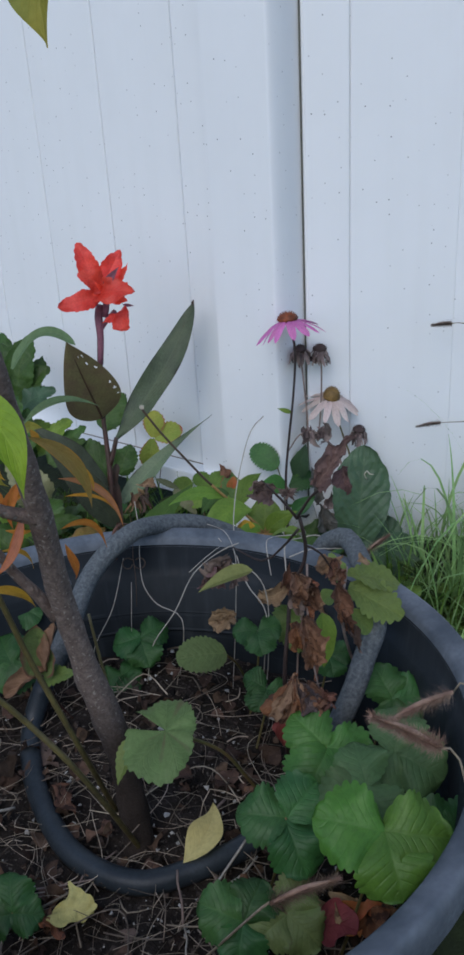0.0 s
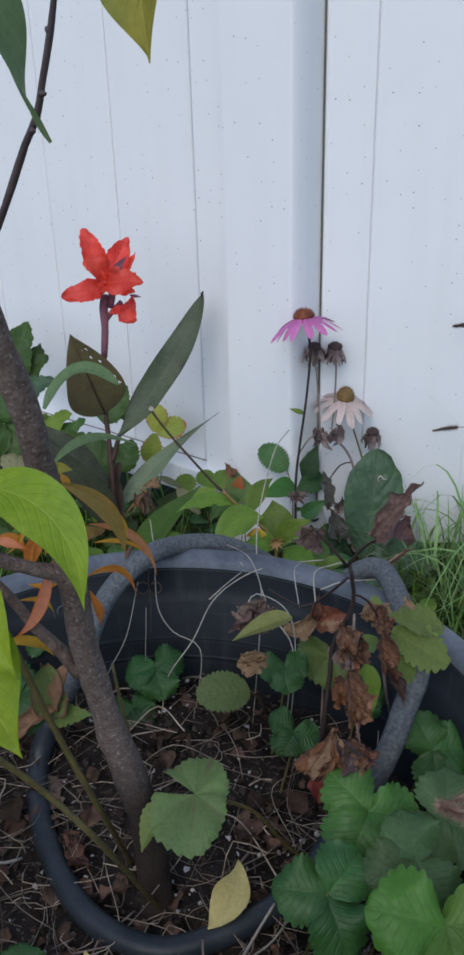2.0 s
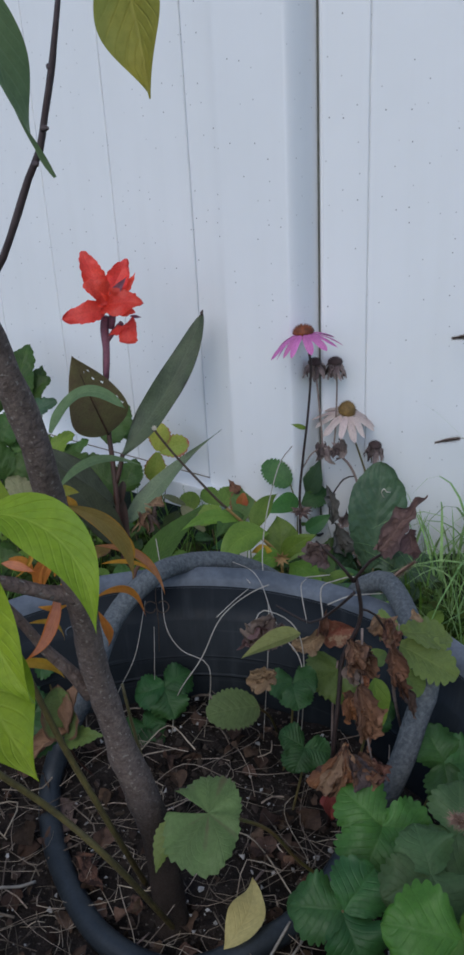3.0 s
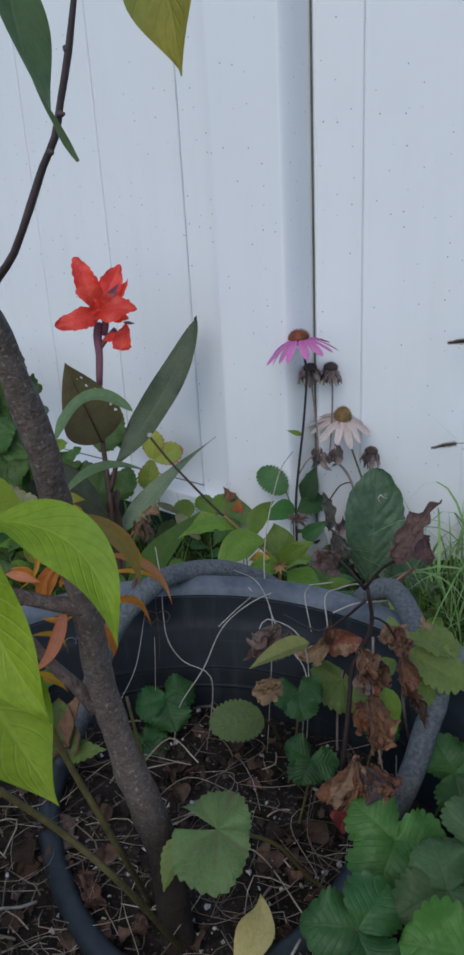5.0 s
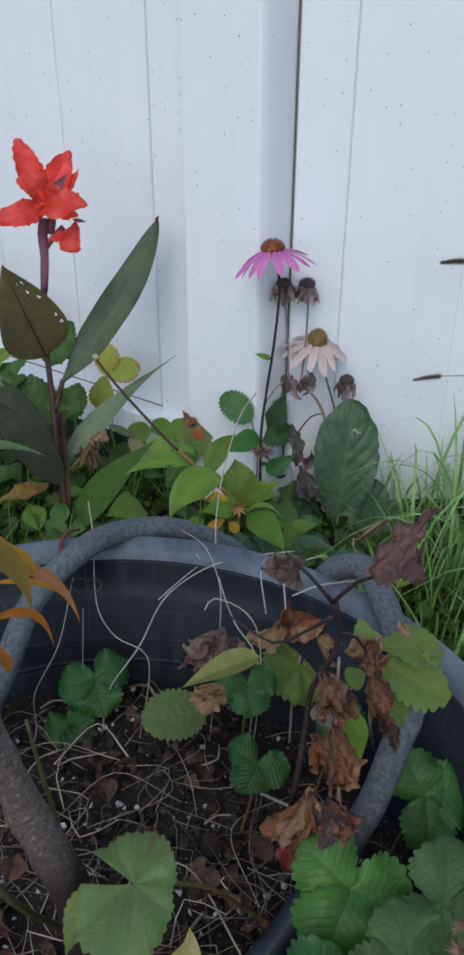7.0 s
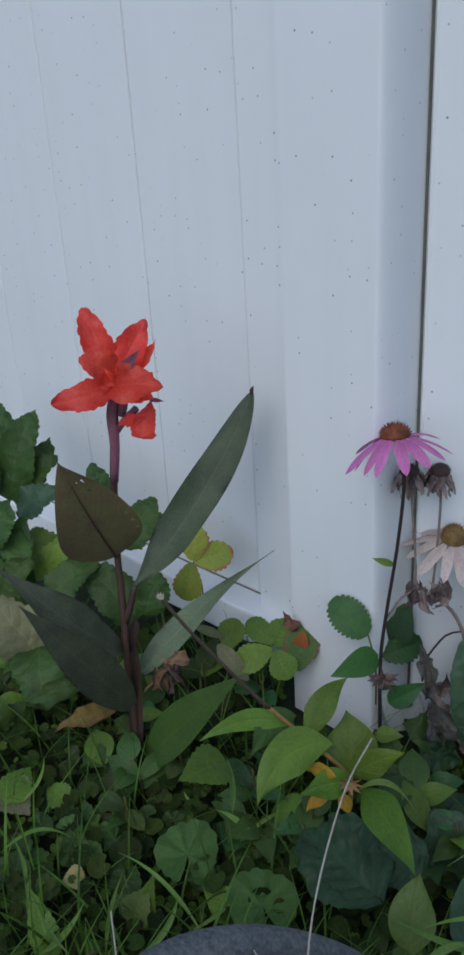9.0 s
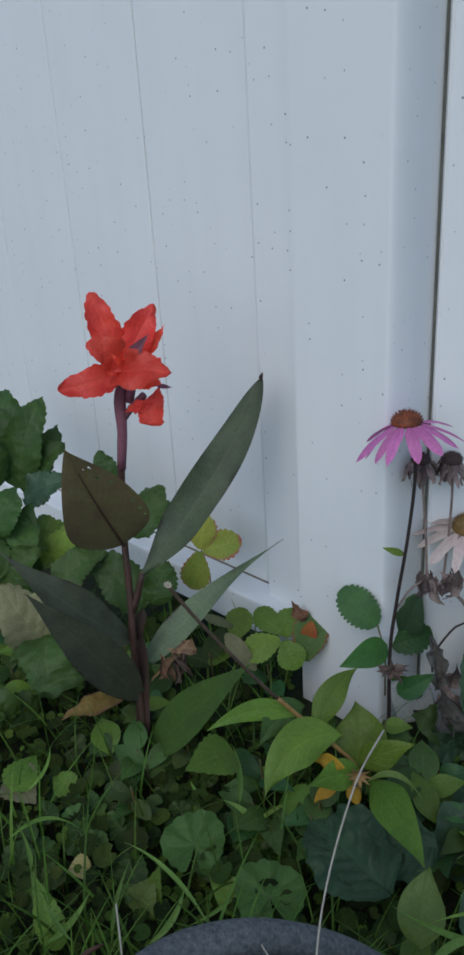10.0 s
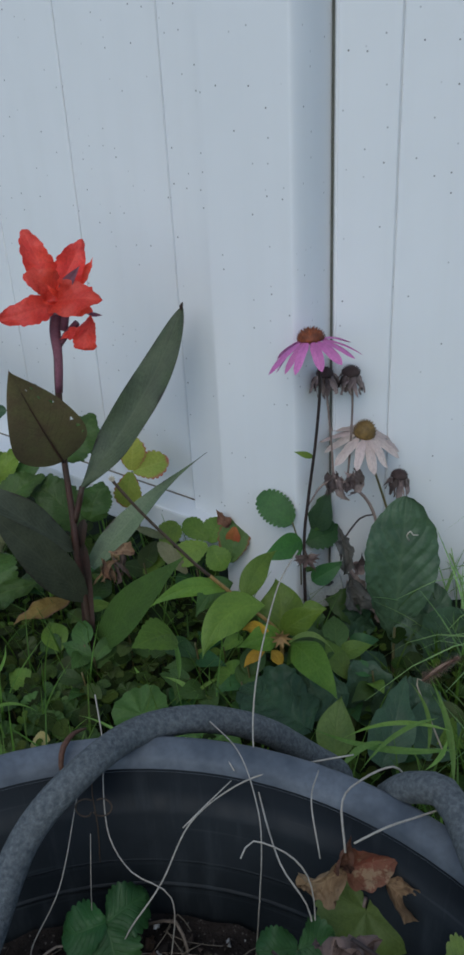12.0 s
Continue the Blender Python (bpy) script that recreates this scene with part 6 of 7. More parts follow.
lf(dead, (0.040, 0.655, 0.458), (-0.001, 0.645, 0.447), 0.014, OLIVE_PALE, (0, -0.35, 0.9), kind="ovate", arch=0.06, fold=0.7, rows=16, cols=8)
lf(dead, (0.090, 0.652, 0.420), (0.091, 0.645, 0.376), 0.019, LIMEW, (0.2, -0.95, 0.2), kind="ovate", arch=0.05, fold=0.3, rows=18, cols=8, crumple=0.001)

# light green plant near the hose
lime = thing("strawberry_plant", (0.149, 0.803, 0.240), "yellowing strawberry leaf held above the hose", "strawberry plant", "strawberry plants in the tub")
lf(lime, (0.114, 0.690, 0.419), (0.156, 0.685, 0.392), 0.032, STRAWB_PALE, (0.1, -0.65, 0.75), name="leaflet", kind="leaflet", arch=0.05, fold=0.2, pleat=0.03, teeth=8, tooth=0.11, crumple=0.002, cols=10)
lf(lime, (0.113, 0.690, 0.431), (0.156, 0.710, 0.409), 0.024, STRAWB_PALE, (0.1, -0.45, 0.85), name="leaflet", kind="leaflet", arch=0.05, fold=0.2, pleat=0.03, teeth=8, tooth=0.11, crumple=0.002, cols=10)
lf(lime, (0.113, 0.690, 0.439), (0.097, 0.690, 0.434), 0.022, STRAWB_PALE, (0.1, -0.65, 0.75), name="leaflet", kind="obovate", arch=0.05, fold=0.3, teeth=8, tooth=0.06, cols=8, crumple=0.003)
lf(lime, (0.113, 0.680, 0.405), (0.131, 0.680, 0.383), 0.018, STRAWB_PALE, (0.1, -0.65, 0.75), name="leaflet", kind="obovate", arch=0.05, fold=0.3, rows=12, cols=6)
lf(lime, (0.103, 0.680, 0.421), (0.093, 0.680, 0.414), 0.014, STRAWB_PALE, (0.1, -0.65, 0.75), name="leaflet", kind="obovate", arch=0.05, fold=0.3, rows=12, cols=6)
stalk(lime, [(0.141, 0.769, 0.250), (0.109, 0.680, 0.389), (0.113, 0.690, 0.438)], 0.0012, DEADSTEM, "petiole")
lf(lime, (0.119, 0.690, 0.443), (0.132, 0.700, 0.441), 0.011, TAN, (0.1, -0.65, 0.75), name="withered_leaf", kind="ovate", crumple=0.006, rows=12, cols=6)

# two slender olive stems that lean out of the tub
cane = thing("leaning_stem", (-0.062, 0.608, 0.240), "slender olive stems leaning out of the soil", "stem")
stalk(cane, [(-0.060, 0.609, 0.235), (-0.081, 0.550, 0.366), (-0.109, 0.540, 0.422), (-0.133, 0.520, 0.476), (-0.154, 0.500, 0.527)], [0.0022, 0.0021, 0.0020, 0.0018, 0.0015], OLIVE_STEM)
stalk(cane, [(-0.084, 0.645, 0.240), (-0.090, 0.585, 0.363), (-0.108, 0.570, 0.446), (-0.117, 0.550, 0.519), (-0.129, 0.540, 0.567)], [0.0022, 0.0021, 0.0020, 0.0018, 0.0015], OLIVE_STEM)
stalk(cane, [(-0.068, 0.620, 0.364), (-0.075, 0.625, 0.407), (-0.080, 0.630, 0.442)], [0.0013, 0.0012, 0.001], OLIVE_STEM)

# ---------------- fallen leaves ----------------
def fallen(a, b, w, mat, label, **kw):
    t = thing("fallen_leaf", a, label, "leaf", "fallen leaves on the soil")
    lf(t, a, b, w, mat, kw.pop("up", (0.0, -0.3, 0.95)), name="blade", kind=kw.pop("kind", "lance"), arch=kw.pop("arch", 0.08), fold=0.2, rows=26, cols=10, ruffle=0.15, crumple=kw.pop("crumple", 0.002), **kw)


fallen((-0.023, 0.579, 0.252), (-0.001, 0.631, 0.258), 0.0265, YELLOW, "fallen yellow leaf resting against the hose", crumple=0.0006, bend=0.12)
fallen((-0.114, 0.546, 0.248), (-0.080, 0.539, 0.250), 0.034, YELLOW, "folded fallen yellow leaf on the soil", crumple=0.006, kind="ovate")
fallen((0.088, 0.507, 0.270), (0.110, 0.520, 0.270), 0.024, RED_PATCH, "curled red fallen leaf at the tub edge", kind="ovate", crumple=0.006)
fallen((0.105, 0.516, 0.270), (0.126, 0.498, 0.265), 0.026, RUST, "dry rust-coloured fallen leaf at the tub edge", kind="ovate", crumple=0.006)
fallen((0.035, 0.532, 0.265), (0.064, 0.519, 0.262), 0.022, TAN, "dry tan fallen leaf under the strawberry plants", kind="ovate", crumple=0.006)
fallen((-0.108, 0.535, 0.250), (-0.122, 0.521, 0.250), 0.026, RUST, "dry rust-coloured fallen leaf beside a yellow one", kind="ovate", crumple=0.006)
fallen((0.072, 0.512, 0.268), (0.098, 0.500, 0.272), 0.026, RED_LEAF, "curled crimson fallen leaf at the tub edge", kind="ovate", crumple=0.004)
fallen((0.098, 0.528, 0.268), (0.086, 0.508, 0.276), 0.018, TAN, "curled tan fallen leaf at the tub edge", kind="ovate", crumple=0.007)
fallen((0.118, 0.512, 0.268), (0.138, 0.522, 0.266), 0.022, RUST, "dry rust-coloured fallen leaf at the tub edge", kind="ovate", crumple=0.007)
fallen((0.160, 0.556, 0.270), (0.175, 0.546, 0.260), 0.022, ORANGE, "fallen orange leaf under the strawberry leaves", kind="ovate")
BRN = [((-0.125, 0.547, 0.242), (-0.106, 0.517, 0.242)), ((-0.052, 0.529, 0.242), (-0.071, 0.516, 0.242)), ((-0.012, 0.752, 0.245), (0.017, 0.741, 0.245)), ((0.022, 0.656, 0.245), (0.042, 0.642, 0.245)), ((0.038, 0.644, 0.250), (0.054, 0.617, 0.250)), ((-0.169, 0.729, 0.250), (-0.120, 0.670, 0.245)),
       ((0.091, 0.534, 0.260), (0.072, 0.514, 0.250)), ((0.106, 0.524, 0.260), (0.123, 0.500, 0.260)), ((0.027, 0.566, 0.250), (0.013, 0.545, 0.250)), ((-0.077, 0.764, 0.245), (-0.056, 0.729, 0.245)), ((0.161, 0.764, 0.290), (0.136, 0.747, 0.290)), ((-0.134, 0.666, 0.250), (-0.115, 0.618, 0.250)), ((0.044, 0.545, 0.255), (0.064, 0.525, 0.255)), ((0.041, 0.584, 0.260), (0.055, 0.595, 0.260))]
for k, (a, b) in enumerate(BRN):
    fallen(a, tuple(Vector(a).lerp(Vector(b), 0.7)), 0.013, (BROWN, HUSK, TAN, BROWN)[k % 4], "curled brown dead leaf on the soil", kind="ovate", crumple=0.007, seed=k)

# ---------------- bleached stalks over the rim ----------------
def string(points, r=0.0011):
    x, y, z = points[0]
    if z > SOILZ + 0.01 and math.hypot(x - TUBX, y - TUBY) < 0.21:
        points = [(x - 0.012, y - 0.02, SOILZ), (x - 0.004, y - 0.006, (z + SOILZ) / 2)] + points
    t = thing("dry_stalk", points[0], "thin bleached dry grass stalk trailing over the tub rim", "dry grass", "dry stalks over the rim")
    rng = random.Random(len(points) * 31 + int(abs(points[-1][0]) * 9999))
    points = [p if i in (0, len(points) - 1) else tuple(c + rng.gauss(0, 0.0016) for c in p) for i, p in enumerate(points)]
    part("stalk", tube(bmesh.new(), points, r * 0.5, 6, 0.006, 0.35), THREAD, t, at=Matrix.Translation(points[0]))


string([(0.050, 0.780, 0.340), (0.033, 0.800, 0.358), (0.024, 0.840, 0.363), (0.020, 0.860, 0.378), (0.021, 0.880, 0.400), (0.028, 0.900, 0.430), (0.040, 0.920, 0.465), (0.056, 0.950, 0.475)])
string([(-0.066, 0.800, 0.294), (-0.038, 0.815, 0.326), (-0.021, 0.830, 0.356), (0.010, 0.845, 0.375), (0.044, 0.850, 0.381), (0.083, 0.860, 0.380)])
string([(-0.024, 0.825, 0.362), (-0.009, 0.835, 0.370), (0.006, 0.845, 0.378)], 0.0008)
string([(-0.034, 0.810, 0.319), (-0.058, 0.820, 0.332), (-0.071, 0.835, 0.347), (-0.074, 0.850, 0.368), (-0.075, 0.875, 0.384), (-0.080, 0.890, 0.411)], 0.0009)
string([(-0.118, 0.790, 0.304), (-0.101, 0.810, 0.337), (-0.090, 0.845, 0.370)], 0.0008)
string([(-0.085, 0.815, 0.323), (-0.083, 0.835, 0.348)], 0.0005)
string([(0.052, 0.780, 0.353), (0.036, 0.785, 0.378), (0.015, 0.790, 0.387), (0.011, 0.785, 0.384)], 0.0010)
string([(0.069, 0.790, 0.379), (0.071, 0.810, 0.395), (0.086, 0.830, 0.394), (0.104, 0.840, 0.387), (0.116, 0.850, 0.368)], 0.0013)
string([(0.072, 0.780, 0.399), (0.093, 0.790, 0.402), (0.115, 0.800, 0.394), (0.145, 0.820, 0.383)], 0.0012)
string([(0.055, 0.790, 0.375), (0.053, 0.810, 0.396), (0.059, 0.840, 0.389)], 0.0009)
string([(0.023, 0.800, 0.372), (0.019, 0.820, 0.386), (0.009, 0.860, 0.389), (-0.010, 0.900, 0.377)], 0.0008)
string([(-0.023, 0.875, 0.385), (-0.001, 0.865, 0.382), (0.008, 0.850, 0.381)], 0.0008)

rng = random.Random(91)
for k in range(16):
    a, r, h = rng.uniform(0, 2 * math.pi), 0.19 * math.sqrt(rng.random()), rng.uniform(0, 2 * math.pi)
    x, y, ln = TUBX + r * math.cos(a), TUBY + r * math.sin(a), rng.uniform(0.03, 0.075)
    pts = [(x + math.cos(h) * ln * f, y + math.sin(h) * ln * f, SOILZ + soil_rise(y) + 0.009 + 0.010 * f * (k % 3)) for f in (0, 0.35, 0.7, 1)]
    if all(math.hypot(p[0] - TUBX, p[1] - TUBY) < 0.215 for p in pts):
        t = thing("dry_stalk", pts[0], "short bleached dry stalk lying on the soil", "dry grass", "dry stalks on the soil")
        pts = [tuple(c + rng.gauss(0, 0.0012) for c in p) for p in pts]
        part("stalk", tube(bmesh.new(), pts, rng.uniform(0.0006, 0.0012), 6, 0.006, 0.3), THREAD if k % 2 else DEADSTEM, t, at=Matrix.Translation(pts[0]))

# rusty tendril hooked over the rim
tendril = thing("dry_tendril", (-0.099, 0.868, 0.388), "short rust-brown dry tendril hooked over the tub rim", "dry stem")
stalk(tendril, [(-0.098, 0.850, 0.366), (-0.100, 0.857, 0.385), (-0.099, 0.866, 0.391), (-0.094, 0.876, 0.392), (-0.088, 0.884, 0.388)], [0.0010, 0.0016, 0.0018, 0.0016, 0.0008], RUST_STEM, rough=0.4)

# two thin curls of vine clinging to the inner wall
curls = thing("dry_vine_curl", (-0.079, 0.838, 0.367), "two thin brown curls of dry vine on the tub wall", "dry vine")
for cx, turn in ((-0.085, 1), (-0.073, -1)):
    loop = [(cx + turn * 0.0052 * math.cos(0.6 + 0.62 * k), 0.842 - 0.001 * k, 0.366 + 0.0056 * math.sin(0.6 + 0.62 * k) + 0.0004 * k) for k in range(10)]
    stalk(curls, loop, 0.0005, BROWNSTEM, "curl", segs=6)
stalk(curls, [(-0.079, 0.846, 0.385), (-0.080, 0.843, 0.372), (-0.079, 0.840, 0.350), (-0.081, 0.838, 0.318)], 0.0004, BROWNSTEM, "tendril", segs=6)

# ---------------- litter on the soil ----------------
rng = random.Random(11)
bm = bmesh.new()
for k in range(640):
    a, r = rng.uniform(0, 2 * math.pi), 0.215 * math.sqrt(rng.random())
    p = Vector((TUBX + r * math.cos(a), TUBY + r * math.sin(a), SOILZ + soil_rise(TUBY + r * math.sin(a)) + rng.uniform(0.002, 0.014)))
    h, ln = rng.uniform(0, 2 * math.pi), rng.uniform(0.012, 0.060) if k % 6 else rng.uniform(0.06, 0.12)
    d = Vector((math.cos(h), math.sin(h), rng.uniform(-0.1, 0.22)))
    side = Vector((-d.y, d.x, 0)) * rng.uniform(-0.6, 0.6) * ln
    q = p + d * ln
    if math.hypot(q.x - TUBX, q.y - TUBY) > 0.222:
        continue
    tube(bm, [tuple(p), tuple(p + d * ln * 0.5 + side + Vector((0, 0, rng.uniform(0, 0.006)))), tuple(q)], rng.choice((0.00016, 0.0002, 0.00025, 0.0003, 0.0004, 0.0006)) * (1.9 if k % 23 == 0 else 1), 5, 0.010)
tagged(part("straw_litter", bm, STRAW_ISLAND, None), "dry straw and thin dead stems strewn over the soil", "straw", kind="stuff")
bm = bmesh.new()
for k in range(1500):
    a, r = rng.uniform(0, 2 * math.pi), 0.218 * math.sqrt(rng.random())
    p = Vector((TUBX + r * math.cos(a), TUBY + r * math.sin(a), SOILZ + soil_rise(TUBY + r * math.sin(a)) + rng.uniform(-0.001, 0.008)))
    sz = rng.choice((0.0015, 0.002, 0.003, 0.0045))
    v = [bm.verts.new(p + Vector((rng.gauss(0, 1), rng.gauss(0, 1), rng.gauss(0, 0.7))).normalized() * sz * rng.uniform(0.7, 1.2)) for _ in range(8)]
    bmesh.ops.convex_hull(bm, input=v)
loose = [v for v in bm.verts if not v.link_faces]
bmesh.ops.delete(bm, geom=loose, context="VERTS")
tagged(part("soil_crumbs", bm, CRUMB, None, smooth=False), "soil crumbs, bark bits and pale grit on the soil", "soil", kind="stuff")

bm = bmesh.new()
for k in range(900):
    a, r = rng.uniform(0, 2 * math.pi), 0.218 * math.sqrt(rng.random())
    p = Vector((TUBX + r * math.cos(a), TUBY + r * math.sin(a), SOILZ + soil_rise(TUBY + r * math.sin(a)) + rng.uniform(0.003, 0.010)))
    if noise.noise((p.x * 16, p.y * 16, 3)) < rng.uniform(-0.3, 0.35):
        continue
    sz = rng.choice((0.0007, 0.001, 0.0014, 0.0021, 0.003))
    v = [bm.verts.new(p + Vector((rng.gauss(0, 1), rng.gauss(0, 1), rng.gauss(0, 0.7))).normalized() * sz * rng.uniform(0.7, 1.2)) for _ in range(7)]
    bmesh.ops.convex_hull(bm, input=v)
bmesh.ops.delete(bm, geom=[v for v in bm.verts if not v.link_faces], context="VERTS")
tagged(part("perlite_grit", bm, GRIT, None, smooth=False), "small white perlite grains on the soil", "soil", kind="stuff")

rng = random.Random(77)
LITTER = [leaf_bm((0, 0, 0), (0.018, 0, 0), 0.012, (0, 0, 1), kind="ovate", crumple=0.006, rows=8, cols=6, seed=k, cup=0.5, torn=0.5) for k in range(6)]
meshes = []
for k, b in enumerate(LITTER):
    me = bpy.data.meshes.new("litter_shape")
    b.to_mesh(me)
    b.free()
    meshes.append(me)
bm = bmesh.new()
for k in range(300):
    a, r = rng.uniform(0, 2 * math.pi), 0.21 * math.sqrt(rng.random())
    p = Vector((TUBX + r * math.cos(a), TUBY + r * math.sin(a), SOILZ + soil_rise(TUBY + r * math.sin(a)) + rng.uniform(0.002, 0.012)))
    first = len(bm.verts)
    bm.from_mesh(meshes[k % 6])
    bm.verts.ensure_lookup_table()
    m = Matrix.Translation(p) @ Euler((rng.gauss(0, 0.5), rng.gauss(0, 0.4), rng.uniform(0, 6.3))).to_matrix().to_4x4() @ Matrix.Scale(rng.uniform(0.35, 1.0), 4)
    for v in bm.verts[first:]:
        v.co = m @ v.co
for me in meshes:
    bpy.data.meshes.remove(me)
tagged(part("leaf_litter", bm, LITTER_MAT, None), "scraps of dry brown leaves on the soil", "leaf litter", kind="stuff")

# ---------------- foxtails ----------------
foxtail((0.433, 1.420, 0.423), (0.382, 1.410, 0.450), (0.360, 1.405, 0.453), 0.034, "dark foxtail seed head leaning before the fence")
foxtail((0.454, 1.410, 0.287), (0.384, 1.400, 0.292), (0.347, 1.395, 0.294), 0.040, "straw-coloured foxtail seed head before the fence")
foxtail((0.201, 1.060, 0.165), (0.180, 1.100, 0.218), (0.185, 1.100, 0.223), 0.044, "pale foxtail seed head over the dock leaves", 0.006, FOXTAIL_RED)
foxtail((0.185, 0.539, 0.300), (0.164, 0.525, 0.391), (0.151, 0.520, 0.405), 0.068, "reddish foxtail seed head over the strawberry leaves", 0.0062, FOXTAIL_RED)
foxtail((0.216, 0.589, 0.330), (0.169, 0.530, 0.443), (0.159, 0.530, 0.439), 0.045, "reddish foxtail seed head at the tub edge", 0.0062, FOXTAIL_RED)
foxtail((-0.007, 0.499, 0.250), (0.037, 0.470, 0.334), (0.042, 0.470, 0.337), 0.046, "reddish foxtail seed head low over the soil", 0.0062, FOXTAIL_RED)

# ---------------- grass and ground cover ----------------
def behind_fence(x, y):
    return (Vector((x, y, 0)) - Vector((-0.0553, 1.588, 0))).dot(OUT) < 0.02 or (x > 0.1 and y > 1.435) or (-0.02 < x < 0.15 and y > 1.40)


def blade(bm, uv, root, lean, h, w, rng):
    """One grass blade: a narrow arching strip."""
    d = Vector((math.cos(lean), math.sin(lean), 0))
    side = Vector((-d.y, d.x, 0))
    bend = rng.uniform(0.15, 0.75)
    curl = rng.uniform(0.0, 0.75) if h > 0.2 else 0.0
    prev = None
    for i in range(10):
        f = i / 9
        c = root + Vector((0, 0, h * (f - 0.35 * bend * f * f - curl * f ** 4))) + d * h * bend * f * f
        ww = w * (1 - f ** 2.2) + 0.0002
        row = (bm.verts.new(c - side * ww), bm.verts.new(c + side * ww))
        if prev:
            f2 = bm.faces.new((prev[0], prev[1], row[1], row[0]))
            for lp, u in zip(f2.loops, ((0, f - 0.11), (1, f - 0.11), (1, f), (0, f))):
                lp[uv].uv = u
        prev = row


rng = random.Random(21)
bm = bmesh.new()
uv = bm.loops.layers.uv.new("UVMap")
n = 0
while n < 150:
    x, y = rng.uniform(0.24, 0.62), rng.uniform(1.02, 1.42)
    tall = 0.16 + 0.16 * rng.random()
    if x < 0.255 + 0.03 * rng.random() and y > 1.08 and rng.random() < 0.85:
        continue
    if x < 0.33:
        tall *= 0.45 if y < 1.25 else 0.8
    blade(bm, uv, Vector((x, y, GROUND - 0.01)), rng.uniform(0, 2 * math.pi), tall * 1.3, rng.uniform(0.0014, 0.0030), rng)
    n += 1
for k in range(420):
    x, y = rng.uniform(0.26, 0.62), rng.uniform(1.05, 1.43)
    blade(bm, uv, Vector((x, y, GROUND - 0.01)), rng.uniform(0, 2 * math.pi), rng.uniform(0.07, 0.17), rng.uniform(0.0010, 0.0022), rng)
tagged(part("tall_grass", bm, GRASS_TALL, None), "tall thin green grass growing by the fence", "grass", kind="stuff")
bm = bmesh.new()
uv = bm.loops.layers.uv.new("UVMap")
n = 0
while n < 2700:
    x, y = rng.uniform(-0.75, 0.6), rng.uniform(0.86, 1.62)
    if behind_fence(x, y) or math.hypot(x - TUBX, y - TUBY) < 0.285:
        continue
    near = y < 1.12 or x > 0.1
    if 0.06 < x < 0.25 and 1.08 < y < 1.42 and rng.random() < 0.9:
        continue
    if not near and rng.random() < 0.6:
        continue
    blade(bm, uv, Vector((x, y, GROUND - 0.01)), rng.uniform(0, 2 * math.pi), rng.uniform(0.05, 0.15), rng.choice((0.0007, 0.0009, 0.0013, 0.0019)), rng)
    n += 1
tagged(part("lawn_grass", bm, GRASS, None), "short green grass among the weeds", "grass", kind="stuff")


def cover(name, label, count, size, height, material, seed, zone):
    """Small round leaves held just over the ground, in patches."""
    rng = random.Random(seed)
    bm = bmesh.new()
    uv = bm.loops.layers.uv.new("UVMap")
    n = 0
    while n < count:
        x, y = rng.uniform(zone[0], zone[1]), rng.uniform(zone[2], zone[3])
        if behind_fence(x, y) or math.hypot(x - TUBX, y - TUBY) < 0.29:
            continue
        if noise.noise((x * 9, y * 9, seed)) < rng.uniform(-0.6, 0.1):
            continue
        n += 1
        c = Vector((x, y, GROUND + rng.uniform(0.012, height)))
        s = rng.uniform(*size)
        nrm = Vector((rng.gauss(0, 0.35), rng.gauss(-0.25, 0.35), 1)).normalized()
        a0 = rng.uniform(0, 6.28)
        u = nrm.orthogonal().normalized()
        w = nrm.cross(u)
        ring, K = [], 16
        ctr = bm.verts.new(c - nrm * s * 0.18)
        for k in range(K):
            a = a0 + 2 * math.pi * k / K
            r = s * (1 + 0.025 * (1 if k % 2 else -1)) * (0.5 if k == 0 else 0.95 if k in (1, 15) else 1)
            ring.append(bm.verts.new(c + (u * math.cos(a) + w * math.sin(a)) * r + nrm * s * 0.08 * math.sin(3 * a)))
        for k in range(K):
            f = bm.faces.new((ctr, ring[k], ring[(k + 1) % K]))
            for lp, q in zip(f.loops, ((0.5, 0.1), (0.5 + 0.5 * math.cos(k * 0.393), 0.9), (0.5 + 0.5 * math.cos((k + 1) * 0.393), 0.9))):
                lp[uv].uv = q
    tagged(part(name, bm, material, None), label, "ground cover", kind="stuff")


cover("creeping_weed", "creeping round-leaved weeds covering the ground", 2600, (0.006, 0.0135), 0.055, COVER, 3, (-0.85, 0.5, 0.86, 1.65))
cover("clover", "tiny clover leaves among the weeds", 2200, (0.003, 0.006), 0.045, COVER_LIGHT, 5, (-0.6, 0.35, 0.88, 1.5))

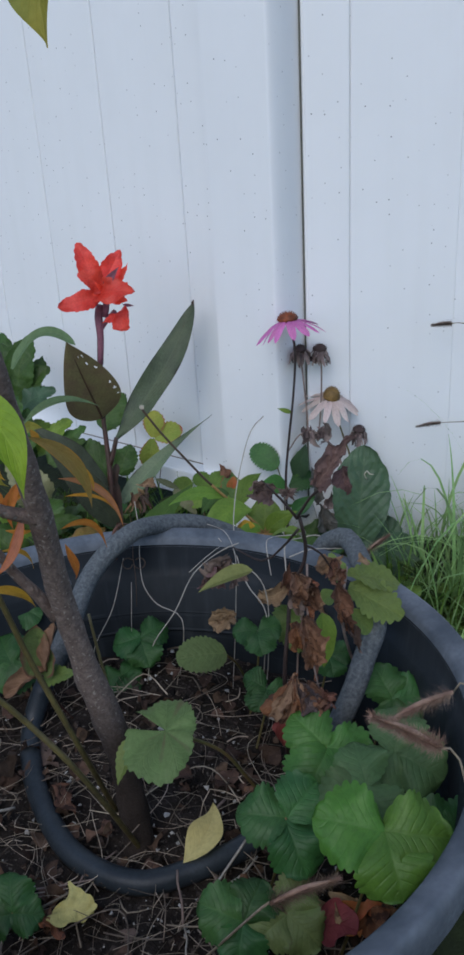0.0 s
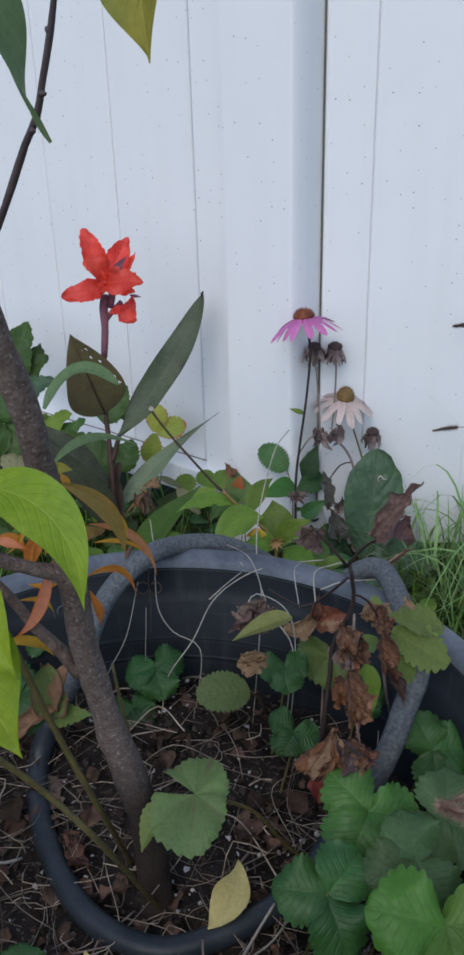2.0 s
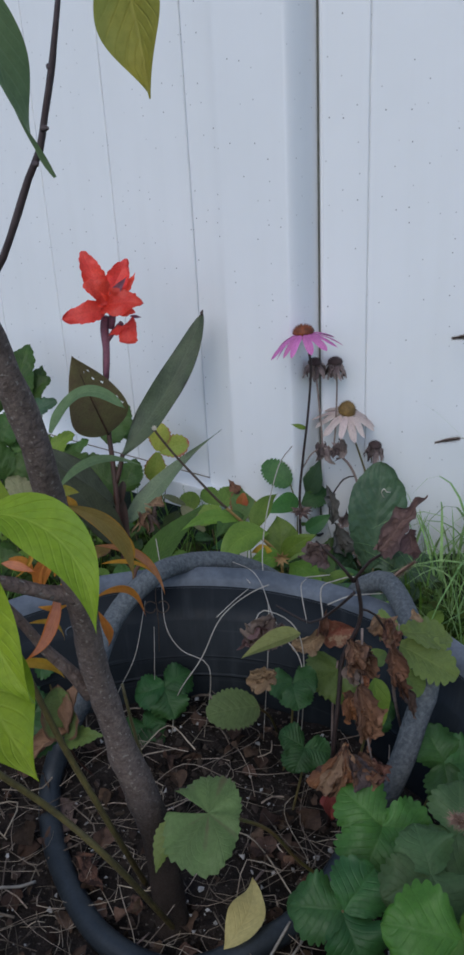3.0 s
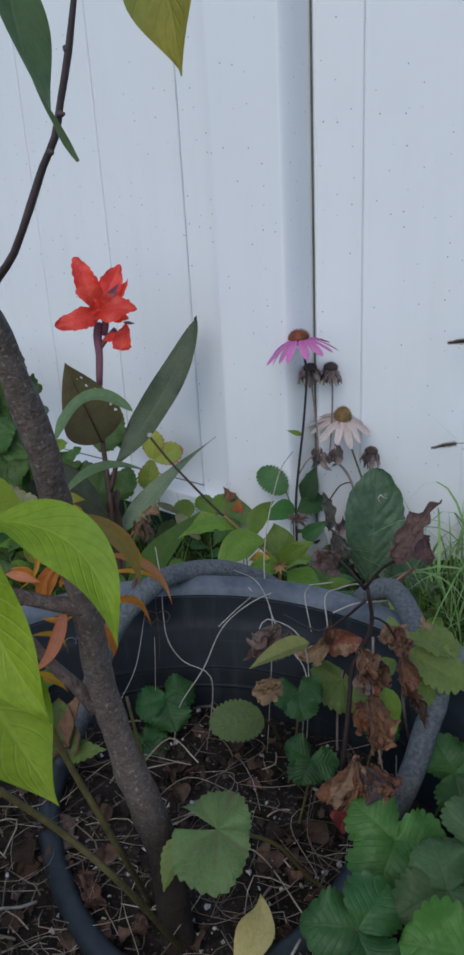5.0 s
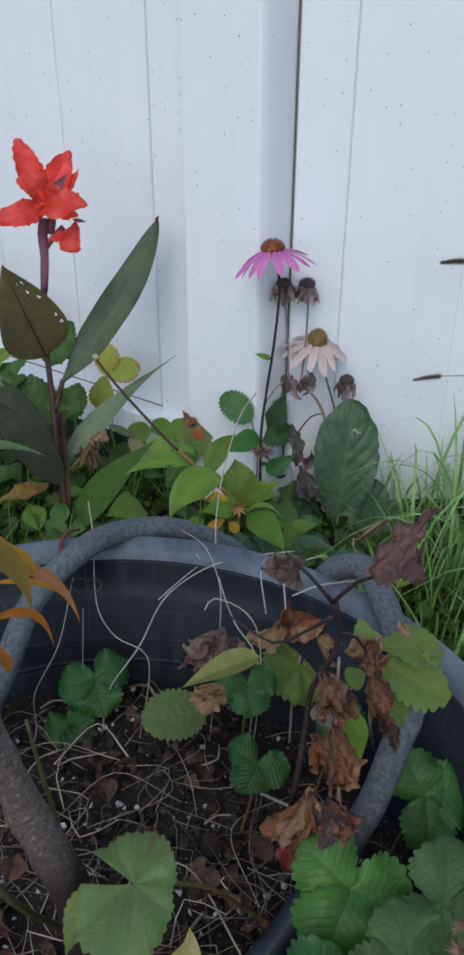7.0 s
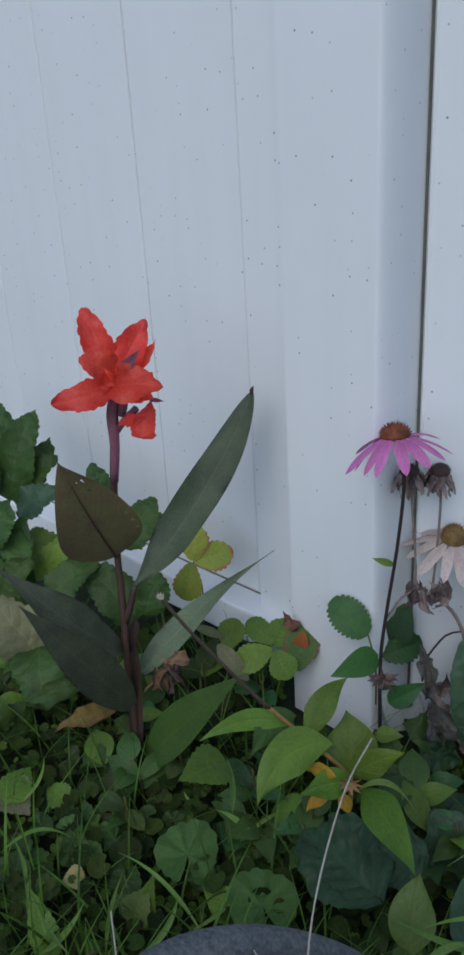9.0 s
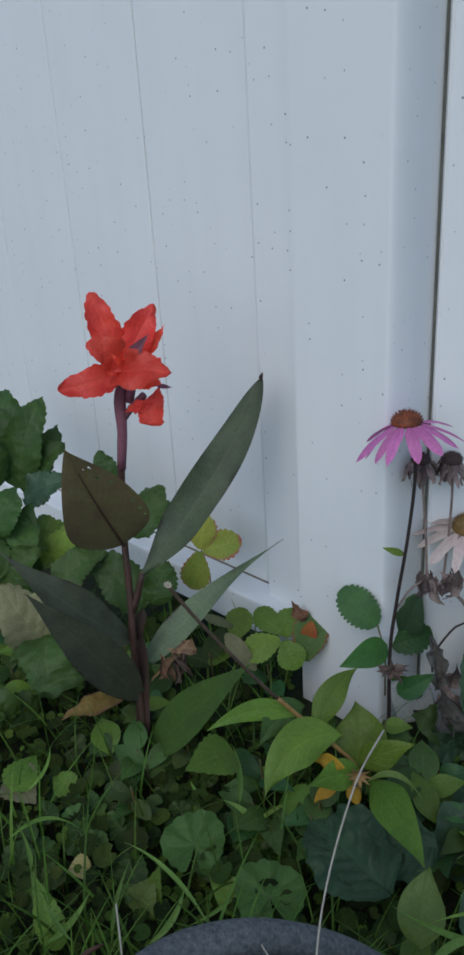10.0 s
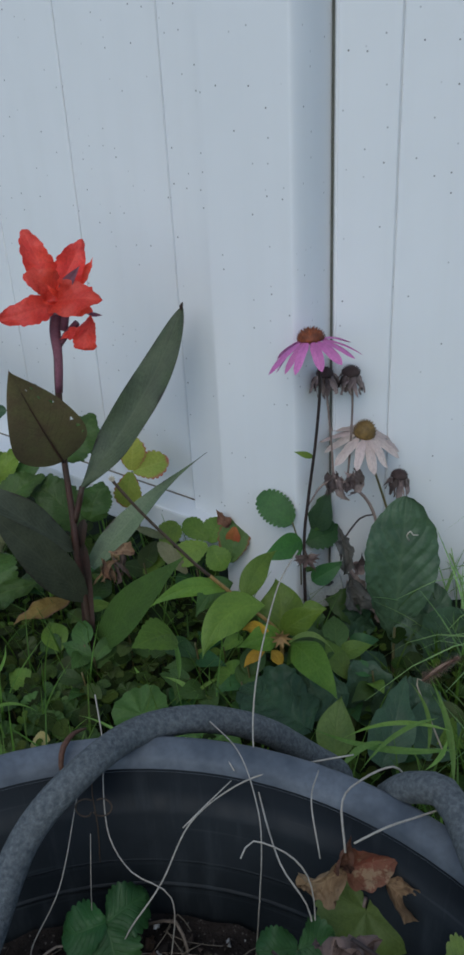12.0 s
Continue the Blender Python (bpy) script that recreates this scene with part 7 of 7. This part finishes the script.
# loose weed leaves that fill the bed, each plant a few leaves
rng = random.Random(33)
n = 0
while n < 46:
    x, y = rng.uniform(-0.45, 0.26), rng.uniform(1.08, 1.55)
    if behind_fence(x, y - 0.03) or behind_fence(x + 0.03, y + 0.03) or (x < -0.06 and y < 1.30 and rng.random() < 0.85):
        continue
    n += 1
    t = weed((x, y, GROUND), "small leafy green weed in the bed")
    h = rng.uniform(0.04, 0.10) if y > 1.2 else rng.uniform(0.03, 0.07)
    for k in range(rng.randint(3, 5)):
        a = rng.uniform(0, 2 * math.pi)
        ln = rng.uniform(0.03, 0.055)
        b = Vector((x, y, GROUND + h * rng.uniform(0.5, 1.0)))
        tip = b + Vector((math.cos(a), math.sin(a), rng.uniform(-0.1, 0.45))) * ln
        if behind_fence(tip.x, tip.y):
            continue
        lf(t, tuple(b), tuple(tip), ln * rng.uniform(0.45, 0.75), rng.choice((WEED_DARK, WEED_DARK, WEED, IVY, STRAWB)), (rng.uniform(-0.2, 0.2), -0.5, 0.85), kind=rng.choice(("ovate", "lance", "obovate")), arch=0.12, fold=0.2, pleat=0.03, rows=12, cols=6, seed=n * 7 + k)
    stalk(t, [(x, y, GROUND - 0.01), (x + 0.003, y - 0.003, GROUND + h * 0.6), (x, y, GROUND + h)], 0.0012, GREENSTEM)

# round-leaved ground ivy
rng = random.Random(52)
for spot in ((-0.287, 1.288, 0.080), (-0.236, 1.219, 0.080), (-0.136, 1.260, 0.080), (-0.218, 1.264, 0.080), (-0.172, 1.242, 0.080), (-0.082, 1.254, 0.080), (-0.062, 1.186, 0.080), (-0.265, 1.198, 0.080), (-0.214, 1.309, 0.080), (-0.272, 1.161, 0.080), (-0.180, 1.187, 0.080), (-0.035, 1.232, 0.080), (-0.226, 1.208, 0.080), (-0.143, 1.261, 0.080)):
    t = weed(spot[:2] + (GROUND,), "creeping ground ivy with small round scalloped leaves", "weed", "ground_ivy", "ground ivy under the canna")
    for k in range(rng.randint(3, 5)):
        c = Vector(spot) + Vector((rng.gauss(0, 0.028), rng.gauss(0, 0.03), rng.uniform(-0.006, 0.018))) * (1 if k else 0.1)
        fan_leaf(t, tuple(c), rng.uniform(0.009, 0.0175), rng.choice((IVY, IVY, WEED_BLUE, WEED_DARK)), (rng.gauss(0, 0.25), -0.4 + rng.gauss(0, 0.2), 0.9), rng.uniform(0, 360), 40, 6, n + k, 36, 5)
    n += 9
# long arching grass blades lying over the bed
LIE = [((0.197, 1.020, 0.214), (0.073, 1.050, 0.217), -0.08), ((0.195, 1.030, 0.226), (0.099, 1.040, 0.211), 0.10), ((0.186, 1.040, 0.232), (0.110, 1.000, 0.211), 0.10), ((0.193, 1.000, 0.191), (0.186, 1.080, 0.246), 0.05), ((0.173, 1.020, 0.208), (0.168, 1.080, 0.240), 0.12), ((0.190, 1.020, 0.226), (0.166, 1.000, 0.211), -0.1), ((0.094, 1.000, 0.216), (0.140, 1.020, 0.225), -0.15),
       ((-0.081, 1.111, 0.100), (-0.174, 1.182, 0.120), 0.08), ((-0.054, 1.172, 0.090), (-0.103, 1.109, 0.100), -0.08), ((-0.230, 1.093, 0.090), (-0.189, 1.119, 0.130), 0.1), ((-0.169, 1.096, 0.090), (-0.157, 1.145, 0.140), -0.05), ((-0.295, 1.185, 0.110), (-0.232, 1.222, 0.090), -0.2), ((-0.066, 1.243, 0.110), (-0.077, 1.298, 0.140), 0.06), ((-0.124, 1.284, 0.100), (-0.091, 1.256, 0.090), 0.1), ((-0.004, 1.263, 0.100), (-0.069, 1.199, 0.090), 0.1), ((-0.039, 1.214, 0.100), (-0.084, 1.240, 0.120), 0.1), ((-0.251, 1.126, 0.100), (-0.284, 1.190, 0.130), 0.1), ((-0.199, 1.087, 0.100), (-0.236, 1.129, 0.130), -0.1), ((-0.133, 1.091, 0.100), (-0.104, 1.129, 0.130), 0.12), ((-0.297, 1.249, 0.110), (-0.283, 1.301, 0.130), 0.15)]
tuft = weed((0.192, 1.010, 0.203), "long pale green grass blades arching over the weeds", "grass", "grass_tuft", "")
for k, (a, b, be) in enumerate(LIE):
    lf(tuft, a, b, 0.0042 if k % 3 else 0.0062, GRASS_PALE, (0.1, -0.6, 0.8), name="blade", kind="lance", arch=0.06, fold=0.4, rows=18, cols=4, bend=be)
